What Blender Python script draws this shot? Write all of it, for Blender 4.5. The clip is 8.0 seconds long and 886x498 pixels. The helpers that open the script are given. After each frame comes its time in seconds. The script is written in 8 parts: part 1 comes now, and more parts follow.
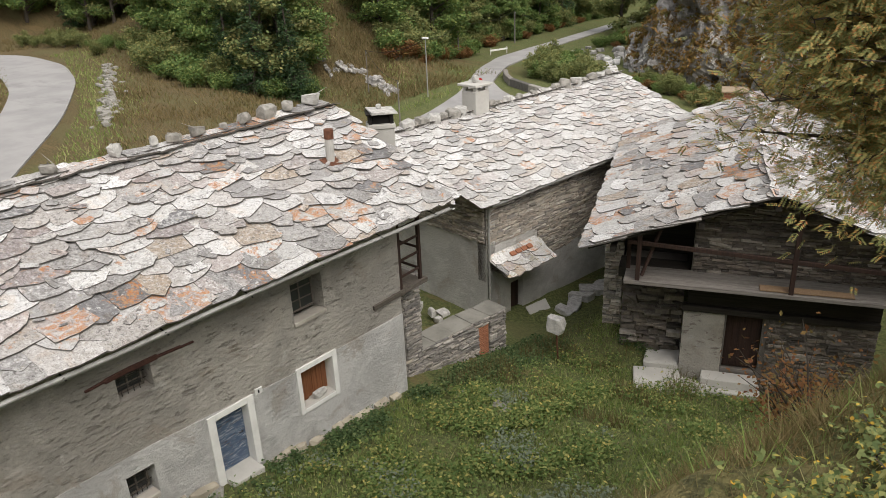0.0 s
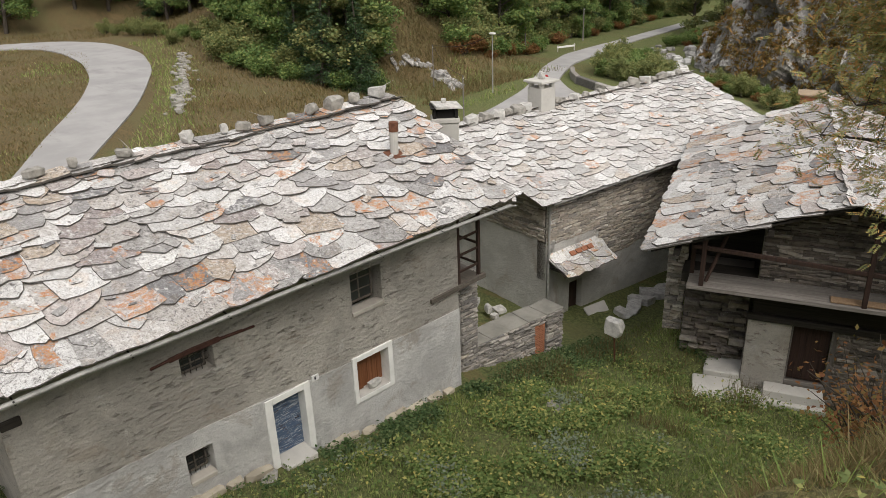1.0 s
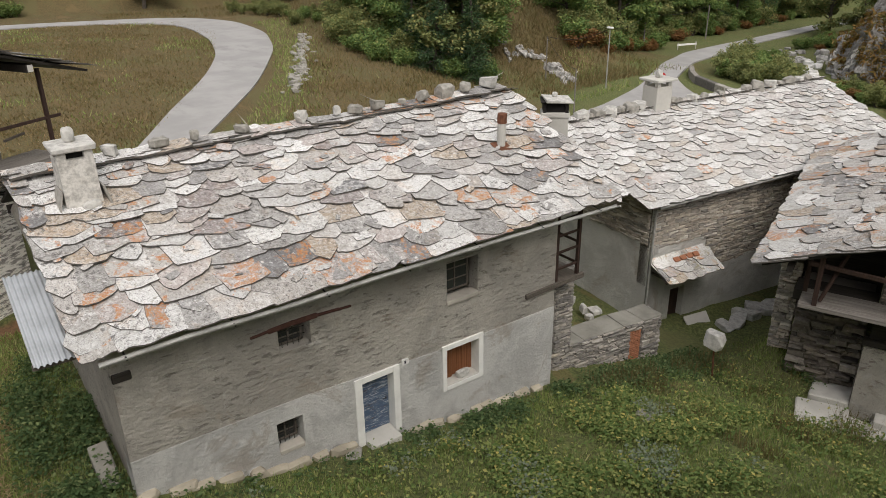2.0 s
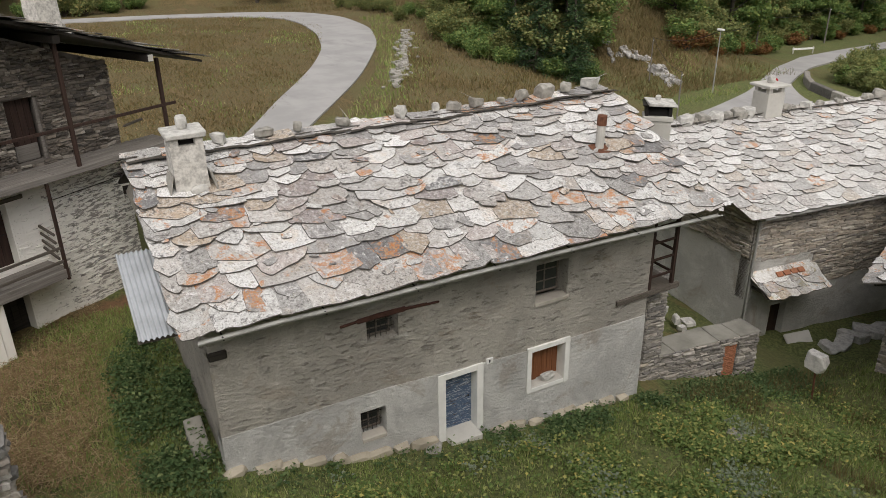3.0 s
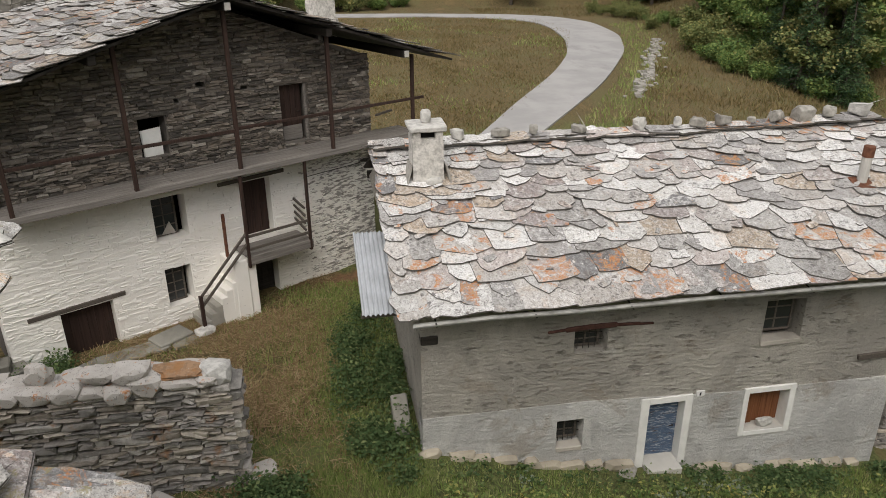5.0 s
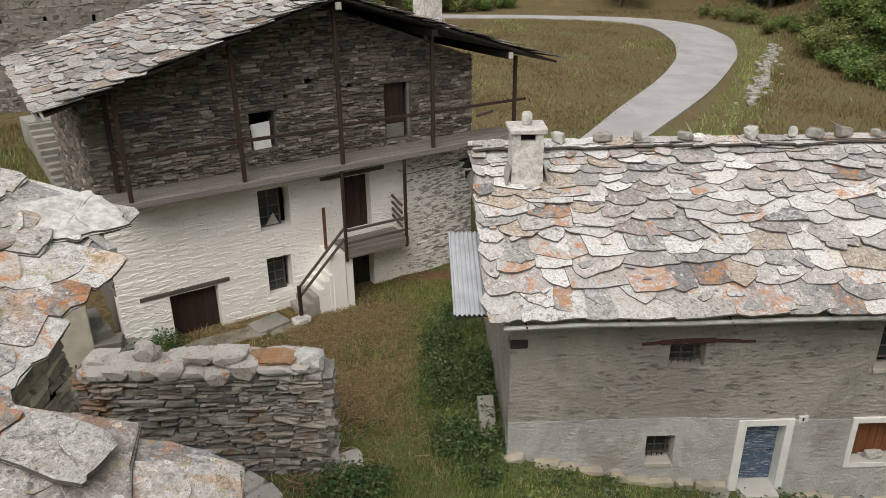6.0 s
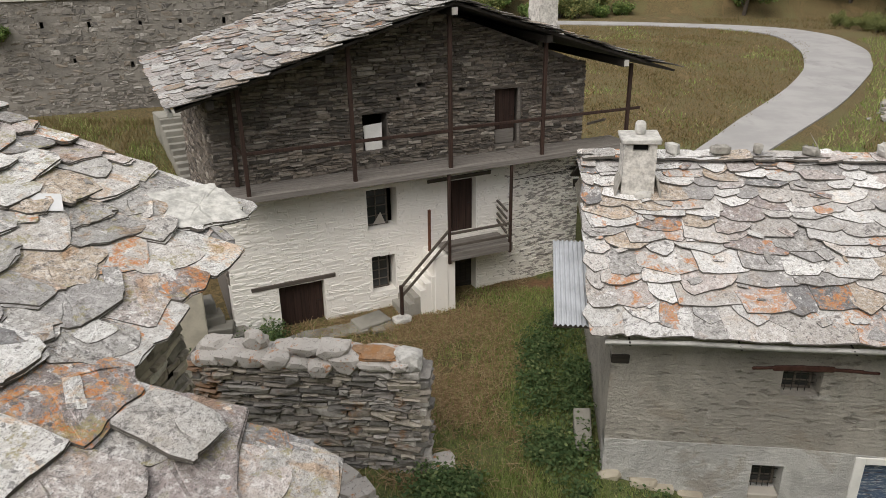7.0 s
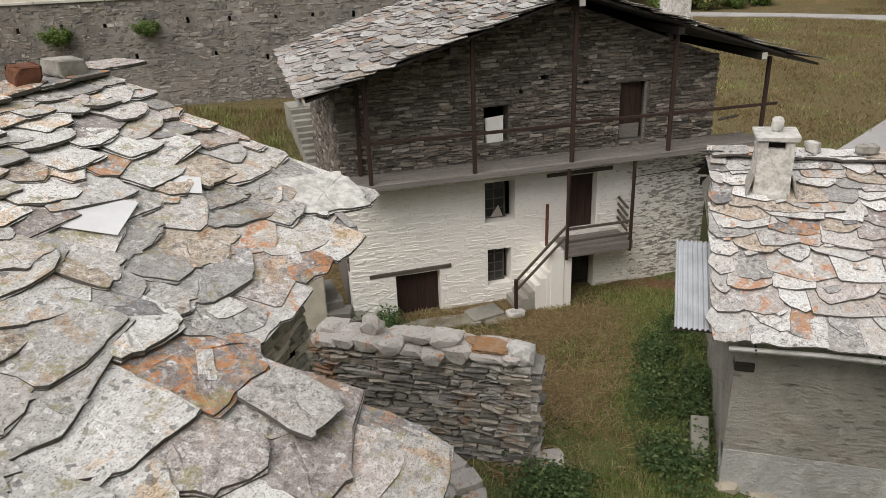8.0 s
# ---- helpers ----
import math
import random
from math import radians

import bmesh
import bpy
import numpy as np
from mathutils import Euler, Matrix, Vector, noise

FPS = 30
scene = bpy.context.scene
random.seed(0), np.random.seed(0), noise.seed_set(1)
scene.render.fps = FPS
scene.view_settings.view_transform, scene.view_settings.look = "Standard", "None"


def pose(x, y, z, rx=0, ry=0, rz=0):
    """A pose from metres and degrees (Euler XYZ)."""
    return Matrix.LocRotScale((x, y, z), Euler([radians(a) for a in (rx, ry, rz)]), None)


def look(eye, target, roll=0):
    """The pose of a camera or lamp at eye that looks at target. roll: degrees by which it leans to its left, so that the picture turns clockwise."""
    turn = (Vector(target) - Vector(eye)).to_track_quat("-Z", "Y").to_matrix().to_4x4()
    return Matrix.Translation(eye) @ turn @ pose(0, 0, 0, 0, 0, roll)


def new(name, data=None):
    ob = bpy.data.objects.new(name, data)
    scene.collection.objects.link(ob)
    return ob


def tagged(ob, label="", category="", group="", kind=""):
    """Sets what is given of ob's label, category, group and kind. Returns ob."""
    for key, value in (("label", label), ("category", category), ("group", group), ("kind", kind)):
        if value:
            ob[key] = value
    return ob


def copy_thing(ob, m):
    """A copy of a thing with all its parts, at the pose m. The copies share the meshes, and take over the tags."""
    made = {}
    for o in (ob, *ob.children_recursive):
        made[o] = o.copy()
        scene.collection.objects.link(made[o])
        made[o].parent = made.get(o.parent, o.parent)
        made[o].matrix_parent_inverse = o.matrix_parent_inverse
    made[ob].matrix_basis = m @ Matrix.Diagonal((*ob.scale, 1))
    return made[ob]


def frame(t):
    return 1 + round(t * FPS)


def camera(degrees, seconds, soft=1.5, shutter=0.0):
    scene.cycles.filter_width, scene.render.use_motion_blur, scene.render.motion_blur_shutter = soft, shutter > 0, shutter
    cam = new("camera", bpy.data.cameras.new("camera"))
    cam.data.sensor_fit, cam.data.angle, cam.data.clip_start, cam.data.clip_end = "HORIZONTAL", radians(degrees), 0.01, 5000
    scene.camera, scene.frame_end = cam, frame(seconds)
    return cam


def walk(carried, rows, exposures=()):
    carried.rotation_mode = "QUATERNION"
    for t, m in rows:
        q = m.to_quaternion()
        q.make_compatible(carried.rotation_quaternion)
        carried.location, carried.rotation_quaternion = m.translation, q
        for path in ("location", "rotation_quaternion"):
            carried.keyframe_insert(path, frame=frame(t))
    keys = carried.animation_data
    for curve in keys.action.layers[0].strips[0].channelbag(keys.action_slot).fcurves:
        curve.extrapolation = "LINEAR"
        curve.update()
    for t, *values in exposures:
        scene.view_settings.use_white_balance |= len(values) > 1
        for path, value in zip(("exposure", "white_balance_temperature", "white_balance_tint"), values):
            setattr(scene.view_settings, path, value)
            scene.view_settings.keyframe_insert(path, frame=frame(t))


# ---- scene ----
cam = camera(61.6, 8.0, soft=0.6)
PATH = [
    (0, (13.415, -1.772, 10.718), (12.198, -0.394, 9.929), -2.53),
    (0.5, (13.406, -1.764, 10.726), (12.145, -0.426, 9.939), -2.41),
    (1, (13.360, -1.783, 10.705), (12.033, -0.515, 9.911), -2.08),
    (1.5, (13.314, -1.753, 10.713), (11.903, -0.585, 9.910), -1.22),
    (3, (13.240, -1.753, 10.734), (11.626, -0.898, 9.919), -0.70),
    (3.5, (13.244, -1.763, 10.739), (11.572, -1.018, 9.934), -0.39),
    (4, (13.256, -1.778, 10.760), (11.520, -1.191, 9.960), 0.11),
    (4.5, (13.259, -1.768, 10.771), (11.480, -1.326, 9.970), -0.14),
    (6, (13.231, -1.786, 10.764), (11.397, -1.729, 9.969), -0.59),
    (6.5, (13.222, -1.804, 10.766), (11.386, -1.869, 9.975), -0.76),
    (7, (13.228, -1.830, 10.762), (11.399, -2.045, 9.983), -0.88),
    (7.5, (13.222, -1.834, 10.760), (11.414, -2.183, 9.979), -1.31),
    (8, (13.215, -1.869, 10.737), (11.451, -2.386, 9.950), -2.30),
]
walk(cam, [(t, look(eye, target, roll)) for t, eye, target, roll in PATH], exposures=[(0.0, 0.1), (1.5, 0.0), (3.0, -0.13), (4.2, -0.13), (6.0, 0.0), (8.0, 0.0)])

# ---- world and light: an overcast autumn day ----
world = bpy.data.worlds.new("overcast")
scene.world = world
world.use_nodes = True
wn = world.node_tree.nodes
wl = world.node_tree.links
sky = wn.new("ShaderNodeTexSky")
sky.sky_type = "NISHITA"
sky.sun_disc = False
sky.sun_elevation = radians(49)
sky.sun_rotation = radians(113)
sky.dust_density = 4.0
sky.air_density = 1.0
soften = wn.new("ShaderNodeMixRGB")
soften.inputs[0].default_value = 0.75
soften.inputs[2].default_value = (7.9, 7.7, 7.7, 1)
wl.new(sky.outputs[0], soften.inputs[1])
wl.new(soften.outputs[0], wn["Background"].inputs[0])
wn["Background"].inputs[1].default_value = 0.14
sun = new("sun", bpy.data.lights.new("sun", "SUN"))
sun.data.energy = 2.15
sun.data.angle = radians(45)
sun.data.color = (1.0, 0.94, 0.865)
sun.matrix_world = look((26, -9, 32), (0, 0, 0))

# ---- tools ----
rng = np.random.default_rng(7)


def mesh_object(name, verts, faces, mat, parent=None, label=""):
    me = bpy.data.meshes.new(name)
    me.from_pydata([tuple(v) for v in verts], [], [tuple(f) for f in faces])
    me.update()
    if mat is not None:
        me.materials.append(mat)
    ob = new(name, me)
    if parent is not None:
        ob.parent = parent
    if label:
        ob["label"] = label
    return ob


def part(name, bm, mat, parent, label=""):
    """Links a bmesh as one mesh object under a thing or a part."""
    bmesh.ops.recalc_face_normals(bm, faces=bm.faces)
    me = bpy.data.meshes.new(name)
    bm.to_mesh(me)
    bm.free()
    me.materials.append(mat)
    ob = new(name, me)
    ob.parent = parent
    if label:
        ob["label"] = label
    return ob


def thing(name, label, category, m, group="", kind=""):
    ob = new(name)
    ob.empty_display_size = 0.2
    ob.matrix_world = m
    return tagged(ob, label, category, group, kind)


def box(bm, lo, hi, bevel=0.0, rough=0.0, m=None):
    """Adds a box from corner lo to corner hi."""
    made = bmesh.ops.create_cube(bm, size=1.0)["verts"]
    for v in made:
        v.co = Vector([lo[k] + (v.co[k] + 0.5) * (hi[k] - lo[k]) for k in range(3)])
        if rough:
            v.co += Vector(rng.uniform(-rough, rough, 3))
    if bevel:
        edges = list({e for v in made for e in v.link_edges})
        got = bmesh.ops.bevel(bm, geom=edges, offset=bevel, segments=1, affect="EDGES", profile=0.5)
        made = list({v for f in got["faces"] for v in f.verts})
    if m is not None:
        bmesh.ops.transform(bm, matrix=m, verts=made)
    return made


def beam(bm, a, b, w, h=None, bevel=0.008):
    """Adds a squared timber from a to b."""
    a, b = Vector(a), Vector(b)
    h = h or w
    d = b - a
    up = Vector((0, 0, 1)) if abs(d.normalized().z) < 0.95 else Vector((0, 1, 0))
    x = d.normalized()
    y = up.cross(x).normalized()
    z = x.cross(y)
    m = Matrix((x, y, z)).transposed().to_4x4()
    m.translation = (a + b) / 2
    box(bm, (-d.length / 2, -w / 2, -h / 2), (d.length / 2, w / 2, h / 2), bevel, 0.004, m)


def rod(bm, a, b, r0, r1=None, n=8):
    """Adds a round, tapering rod from a to b."""
    a, b = Vector(a), Vector(b)
    r1 = r0 if r1 is None else r1
    q = (b - a).to_track_quat("Z", "Y")
    rings = []
    for p, r in ((a, r0), (b, r1)):
        rings.append([bm.verts.new(p + q @ Vector((r * math.cos(t), r * math.sin(t), 0))) for t in np.linspace(0, 2 * np.pi, n, endpoint=False)])
    for k in range(n):
        bm.faces.new((rings[0][k], rings[0][(k + 1) % n], rings[1][(k + 1) % n], rings[1][k]))
    bm.faces.new(rings[0][::-1])
    bm.faces.new(rings[1])


def tube(bm, points, radius, n=6):
    """Adds a round tube through points; radius is a number or a list."""
    radii = radius if isinstance(radius, (list, tuple, np.ndarray)) else [radius] * len(points)
    rings = []
    pts = [Vector(p) for p in points]
    for k, p in enumerate(pts):
        d = pts[min(k + 1, len(pts) - 1)] - pts[max(k - 1, 0)]
        q = d.to_track_quat("Z", "Y")
        rings.append([bm.verts.new(p + q @ Vector((radii[k] * math.cos(t), radii[k] * math.sin(t), 0))) for t in np.linspace(0, 2 * np.pi, n, endpoint=False)])
    for a, b in zip(rings, rings[1:]):
        for k in range(n):
            bm.faces.new((a[k], a[(k + 1) % n], b[(k + 1) % n], b[k]))
    bm.faces.new(rings[0][::-1])
    bm.faces.new(rings[-1])


def rock(bm, centre, size, seed, sub=2, rough=0.28):
    """Adds an irregular stone."""
    made = bmesh.ops.create_icosphere(bm, subdivisions=sub, radius=1.0)["verts"]
    off = Vector((seed * 3.7, seed * 1.9, seed * 5.3))
    for v in made:
        k = 1 + rough * noise.noise(v.co * 1.3 + off) + 0.5 * rough * noise.noise(v.co * 3.1 + off)
        c = v.co * k
        for ax in range(3):
            c[ax] = max(-0.8, min(0.8, c[ax]))
        v.co = Vector(centre) + Vector((c[0] * size[0], c[1] * size[1], c[2] * size[2]))


def chunk_shapes(count, seed):
    """Unit stones split along a few planes: verts and faces of each."""
    r = np.random.default_rng(seed)
    out = []
    for _ in range(count):
        b = bmesh.new()
        bmesh.ops.create_cube(b, size=2.0)
        for _ in range(9):
            n = Vector(r.normal(size=3)).normalized()
            reach = r.uniform(0.62, 0.8) * (abs(n.x) + abs(n.y) + abs(n.z))
            bmesh.ops.bisect_plane(b, geom=b.verts[:] + b.edges[:] + b.faces[:], plane_co=n * reach, plane_no=n, clear_outer=True)
            rim = [e for e in b.edges if len(e.link_faces) == 1]
            if rim:
                bmesh.ops.contextual_create(b, geom=rim)
        bmesh.ops.bevel(b, geom=b.edges[:], offset=0.06, segments=1, affect="EDGES", profile=0.5)
        for v in b.verts:
            v.co += Vector(r.normal(0, 0.015, 3))
        bmesh.ops.recalc_face_normals(b, faces=b.faces[:])
        b.verts.index_update()
        out.append(([v.co.copy() for v in b.verts], [tuple(v.index for v in f.verts) for f in b.faces]))
        b.free()
    return out


CHUNKS = chunk_shapes(18, 17)


def block(bm, centre, size, seed):
    """Adds a broken, angular stone."""
    shape, faces = CHUNKS[int(abs(seed) * 7.3) % len(CHUNKS)]
    off = Vector((seed * 3.7, seed * 1.9, seed * 5.3))
    turn = Matrix.Rotation(0.35 * noise.noise(off), 3, "Z") @ Matrix.Rotation(0.2 * noise.noise(off * 2), 3, "X") @ Matrix.Rotation(0.2 * noise.noise(off * 3), 3, "Y")
    flip = Vector((1 if math.sin(seed * 9) > 0 else -1, 1 if math.sin(seed * 5) > 0 else -1, 1))
    made = [bm.verts.new(Vector(centre) + turn @ Vector([c[k] * flip[k] * size[k] for k in range(3)])) for c in shape]
    back = flip.x * flip.y < 0
    for f in faces:
        ring = [made[q] for q in f]
        bm.faces.new(ring[::-1] if back else ring)


def wall_panel(xs, zs, holes, thick, top=None, y0=0.0):
    """A wall in the plane y = y0, its openings cut through. holes: x0, x1, z0, z1. top(x) replaces the uppermost height."""
    bm = bmesh.new()
    xs = sorted({round(x, 4) for x in (*xs, *[h[0] for h in holes], *[h[1] for h in holes])})
    zs = sorted({round(z, 4) for z in (*zs, *[h[2] for h in holes], *[h[3] for h in holes])})
    solid = np.ones((len(xs) - 1, len(zs) - 1), bool)
    for i in range(len(xs) - 1):
        for j in range(len(zs) - 1):
            cx, cz = (xs[i] + xs[i + 1]) / 2, (zs[j] + zs[j + 1]) / 2
            solid[i, j] = not any(h[0] < cx < h[1] and h[2] < cz < h[3] for h in holes)
    store = {}

    def vert(i, j, k):
        if (i, j, k) not in store:
            z = top(xs[i]) if top and j == len(zs) - 1 else zs[j]
            store[i, j, k] = bm.verts.new((xs[i], y0 + k * thick, z))
        return store[i, j, k]

    def at(i, j):
        return 0 <= i < solid.shape[0] and 0 <= j < solid.shape[1] and solid[i, j]

    for i in range(solid.shape[0]):
        for j in range(solid.shape[1]):
            if not solid[i, j]:
                continue
            bm.faces.new((vert(i, j, 0), vert(i + 1, j, 0), vert(i + 1, j + 1, 0), vert(i, j + 1, 0)))
            bm.faces.new((vert(i, j, 1), vert(i, j + 1, 1), vert(i + 1, j + 1, 1), vert(i + 1, j, 1)))
            for di, dj, a, b in ((-1, 0, (i, j), (i, j + 1)), (1, 0, (i + 1, j + 1), (i + 1, j)), (0, -1, (i + 1, j), (i, j)), (0, 1, (i, j + 1), (i + 1, j + 1))):
                if not at(i + di, j + dj):
                    bm.faces.new((vert(*a, 0), vert(*b, 0), vert(*b, 1), vert(*a, 1)))
    return bm


def stone_shapes(count, seed):
    """Unit stones, the face towards -y, with uneven outlines and chipped edges: verts and faces."""
    r = np.random.default_rng(seed)
    out = []
    for _ in range(count):
        a, b = r.uniform(-0.25, 0.25, 2)
        wedge = r.uniform(-0.16, 0.16)
        ring = [(-0.5, -0.5 + wedge * 0.5), (a, -0.5), (0.5, -0.5 - wedge * 0.2), (0.5, 0.5 - abs(wedge)), (b, 0.5), (-0.5, 0.5 - r.uniform(0, 0.25))]
        v = []
        jit = r.uniform(-0.1, 0.1, (6, 2))
        for (x, z), (jx, jz) in zip(ring, jit):
            v.append((x * 1.0 + jx * 0.5, 0.5, z * 1.0 + jz))
        for (x, z), (jx, jz) in zip(ring, jit):
            v.append((x * 1.0 + jx * 0.5, -0.25 + r.uniform(-0.15, 0.1), z * 1.0 + jz))
        for (x, z), (jx, jz) in zip(ring, jit):
            v.append((x * 0.88 + jx * 0.6, -0.5 + r.uniform(-0.12, 0.18), z * 0.74 + jz))
        f = [(12, 13, 16, 17), (13, 14, 15, 16)]
        for k in range(6):
            n = (k + 1) % 6
            f.append((k, n, 6 + n, 6 + k))
            f.append((6 + k, 6 + n, 12 + n, 12 + k))
        out.append((np.array(v), f))
    return out


STONES = stone_shapes(24, 3)


def courses(x0, x1, z0, z1, holes=(), hmin=0.05, hmax=0.15, wmin=0.15, wmax=0.6, inside=None, seed=1):
    """Lays stones in rough courses: x, z, width, height of each."""
    r = np.random.default_rng(seed)
    out = []
    z = z0
    while z < z1:
        h = min(r.uniform(hmin, hmax), z1 - z + 0.02)
        x = x0 - r.uniform(0, wmin)
        while x < x1:
            w = r.uniform(wmin, wmax) * (0.75 + 0.5 * (h - hmin) / (hmax - hmin + 1e-6))
            a, b = max(x, x0), min(x + w, x1)
            x += w
            for hx0, hx1, hz0, hz1 in holes:
                if hz0 < z + h * 0.5 < hz1 and a < hx1 and b > hx0:
                    if a < hx0 and b > hx1:
                        b = hx0
                    elif a < hx0:
                        b = hx0
                    elif b > hx1:
                        a = hx1
                    else:
                        a = b
            if b - a > 0.05 and (inside is None or inside((a + b) / 2, z + h)):
                sub = 2 if h > 0.11 and r.random() < 0.25 else 1
                for k in range(sub):
                    out.append((round((a + b) / 2, 3), round(z + h * (k + 0.5) / sub + r.uniform(-0.2, 0.2) * h / sub, 3), b - a - 0.006, h / sub * r.uniform(0.82, 1.12) - 0.004))
        z += h
    return out


def lay_stones(parent, name, rows, mat, depth=0.16, proud=0.03, y0=0.0, near=300, face=None, seed=2, loose=1.0):
    """Stones of a wall face: the first `near` as parts of their own, the rest in one mesh. face: matrix from wall face to parent."""
    r = np.random.default_rng(seed)
    shared = {}
    vs, fs, count = [], [], 0
    face = face or Matrix()
    fm = np.array(face)
    for k, (x, z, w, h) in enumerate(rows):
        n = int(r.integers(len(STONES)))
        flip = 1 if r.random() < 0.5 else -1
        push = r.uniform(-proud, proud * 0.4) * loose
        tilt = math.radians(r.normal(0, 2.6) * loose)
        c, s = math.cos(tilt), math.sin(tilt)
        local = Matrix(((flip * w * c, 0, -s * h, x), (0, depth, 0, y0 - proud + depth / 2 + push), (flip * w * s, 0, c * h, z), (0, 0, 0, 1)))
        if k < near:
            if n not in shared:
                v, f = STONES[n]
                me = bpy.data.meshes.new(name)
                me.from_pydata(v.tolist(), [], f)
                me.materials.append(mat)
                shared[n] = me
            ob = new(name, shared[n])
            ob.parent = parent
            ob.matrix_local = face @ local
        else:
            v, f = STONES[n]
            m = fm @ np.array(local)
            vs.append(v @ m[:3, :3].T + m[:3, 3])
            fs += [tuple(i + count for i in q) for q in f]
            count += len(v)
    if vs:
        ob = mesh_object("rubble_facing", np.concatenate(vs), fs, mat, parent)
        ob["kind"] = "stuff"


def slab_outline(r, k, count):
    """The broken outline of a roof slab, its corners worn round."""
    if k < count // 3:
        low = [(-0.48, -0.5 + r.uniform(0, 0.07)), (r.uniform(-0.2, 0.2), -0.5), (0.48, -0.5 + r.uniform(0, 0.07))]
    elif k % 3 == 0:
        tip = r.uniform(-0.3, 0.3)
        low = [(-0.5, -0.5 + r.uniform(0.05, 0.3)), (tip, -0.5), (0.5, -0.5 + r.uniform(0.05, 0.3))]
    elif k % 3 == 1:
        c = r.uniform(0.14, 0.36)
        low = [(-0.5, -0.5 + c), (-0.3 + r.uniform(0, 0.1), -0.5 + c * 0.35), (r.uniform(0.18, 0.4), -0.5), (0.5, -0.5 + r.uniform(0.06, 0.22))]
    else:
        a, b = r.uniform(-0.36, -0.12), r.uniform(0.1, 0.36)
        low = [(-0.5, -0.5 + r.uniform(0.02, 0.26)), (a, -0.5 + r.uniform(0, 0.08)), (b, -0.5 + r.uniform(0, 0.1)), (0.5, -0.5 + r.uniform(0.02, 0.26))]
    if r.random() < 0.5:
        low = [(-x, y) for x, y in low[::-1]]
    ring = [(0.47, 0.5), (-0.47, 0.5), (-0.49, 0.1)] + low + [(0.49, 0.1)]
    ring = [np.array(p) for p in ring]
    cut = r.uniform(0.05, 0.13)
    ring = [q for a, b in zip(ring, ring[1:] + ring[:1]) for q in (a + (b - a) * cut * r.uniform(0.4, 1.6), b - (b - a) * cut * r.uniform(0.4, 1.6))]
    out = []
    for a, b in zip(ring, ring[1:] + ring[:1]):
        out.append(a)
        if np.hypot(*(b - a)) > 0.14:
            f = r.uniform(0.3, 0.7)
            out.append(a + (b - a) * f + r.normal(0, 0.014, 2))
    return np.array(out) + r.normal(0, 0.007, (len(out), 2))


def slab_shapes(count, seed, fine=False):
    """Unit roof slabs: x across, y up the slope, z the thickness; verts, faces and, for each face, 1 where it is a split edge.
    The fine ones are split into beds at the rim and have an uneven top."""
    r = np.random.default_rng(seed)
    out = []
    for k in range(count):
        ring = slab_outline(r, k, count)
        n = len(ring)
        soft = lambda amount: amount * np.convolve(np.tile(r.random(n), 3), np.ones(3) / 3, "same")[n:2 * n, None]
        if fine:
            cut = ring * (1 - 0.004 - np.clip(soft(1.0) - 0.5, 0, 1) * 0.3)
            levels = [(ring * (1 - soft(0.03)), np.zeros(n)), (ring, np.full(n, 0.3)), (ring * (1 - soft(0.012)), np.full(n, 0.42) + r.normal(0, 0.04, n)), (cut, np.full(n, 0.45) + r.normal(0, 0.03, n)),
                      (cut * 0.995, np.full(n, 0.95) + r.normal(0, 0.05, n)), (cut * 0.94, 1.04 + r.normal(0, 0.07, n)), (cut * 0.62 + r.normal(0, 0.02, (n, 2)), 1.05 + r.normal(0, 0.14, n)), (cut * 0.28, 1.05 + r.normal(0, 0.12, n))]
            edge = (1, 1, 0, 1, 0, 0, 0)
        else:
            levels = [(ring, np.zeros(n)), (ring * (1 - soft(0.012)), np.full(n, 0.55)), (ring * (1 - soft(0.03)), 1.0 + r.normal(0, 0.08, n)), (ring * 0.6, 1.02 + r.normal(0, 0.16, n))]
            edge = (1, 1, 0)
        v = np.concatenate([np.concatenate([p, z[:, None]], 1) for p, z in levels] + [[[0, 0, 1.03]]])
        f, side = [], []
        for q, kind in enumerate(edge):
            for c in range(n):
                d = (c + 1) % n
                f.append((q * n + c, q * n + d, (q + 1) * n + d, (q + 1) * n + c))
                side.append(kind)
        last = len(levels) - 1
        for c in range(n):
            f.append((last * n + c, last * n + (c + 1) % n, len(v) - 1))
            side.append(0)
        out.append((v, f, side))
    return out


SLABS = slab_shapes(48, 11)
FINE_SLABS = slab_shapes(48, 12, True)
slab_meshes = {}


def slab_mesh(k, mat, fine=False):
    key = (k, mat.name, fine)
    if key not in slab_meshes:
        me = bpy.data.meshes.new("slab")
        v, f, side = (FINE_SLABS if fine else SLABS)[k]
        me.from_pydata(v.tolist(), [], f)
        me.materials.append(mat)
        # side faces take the dark tone that paints shade along the joints
        me.materials.append(EDGE_SHADE)
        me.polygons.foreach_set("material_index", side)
        slab_meshes[key] = me
    return slab_meshes[key]


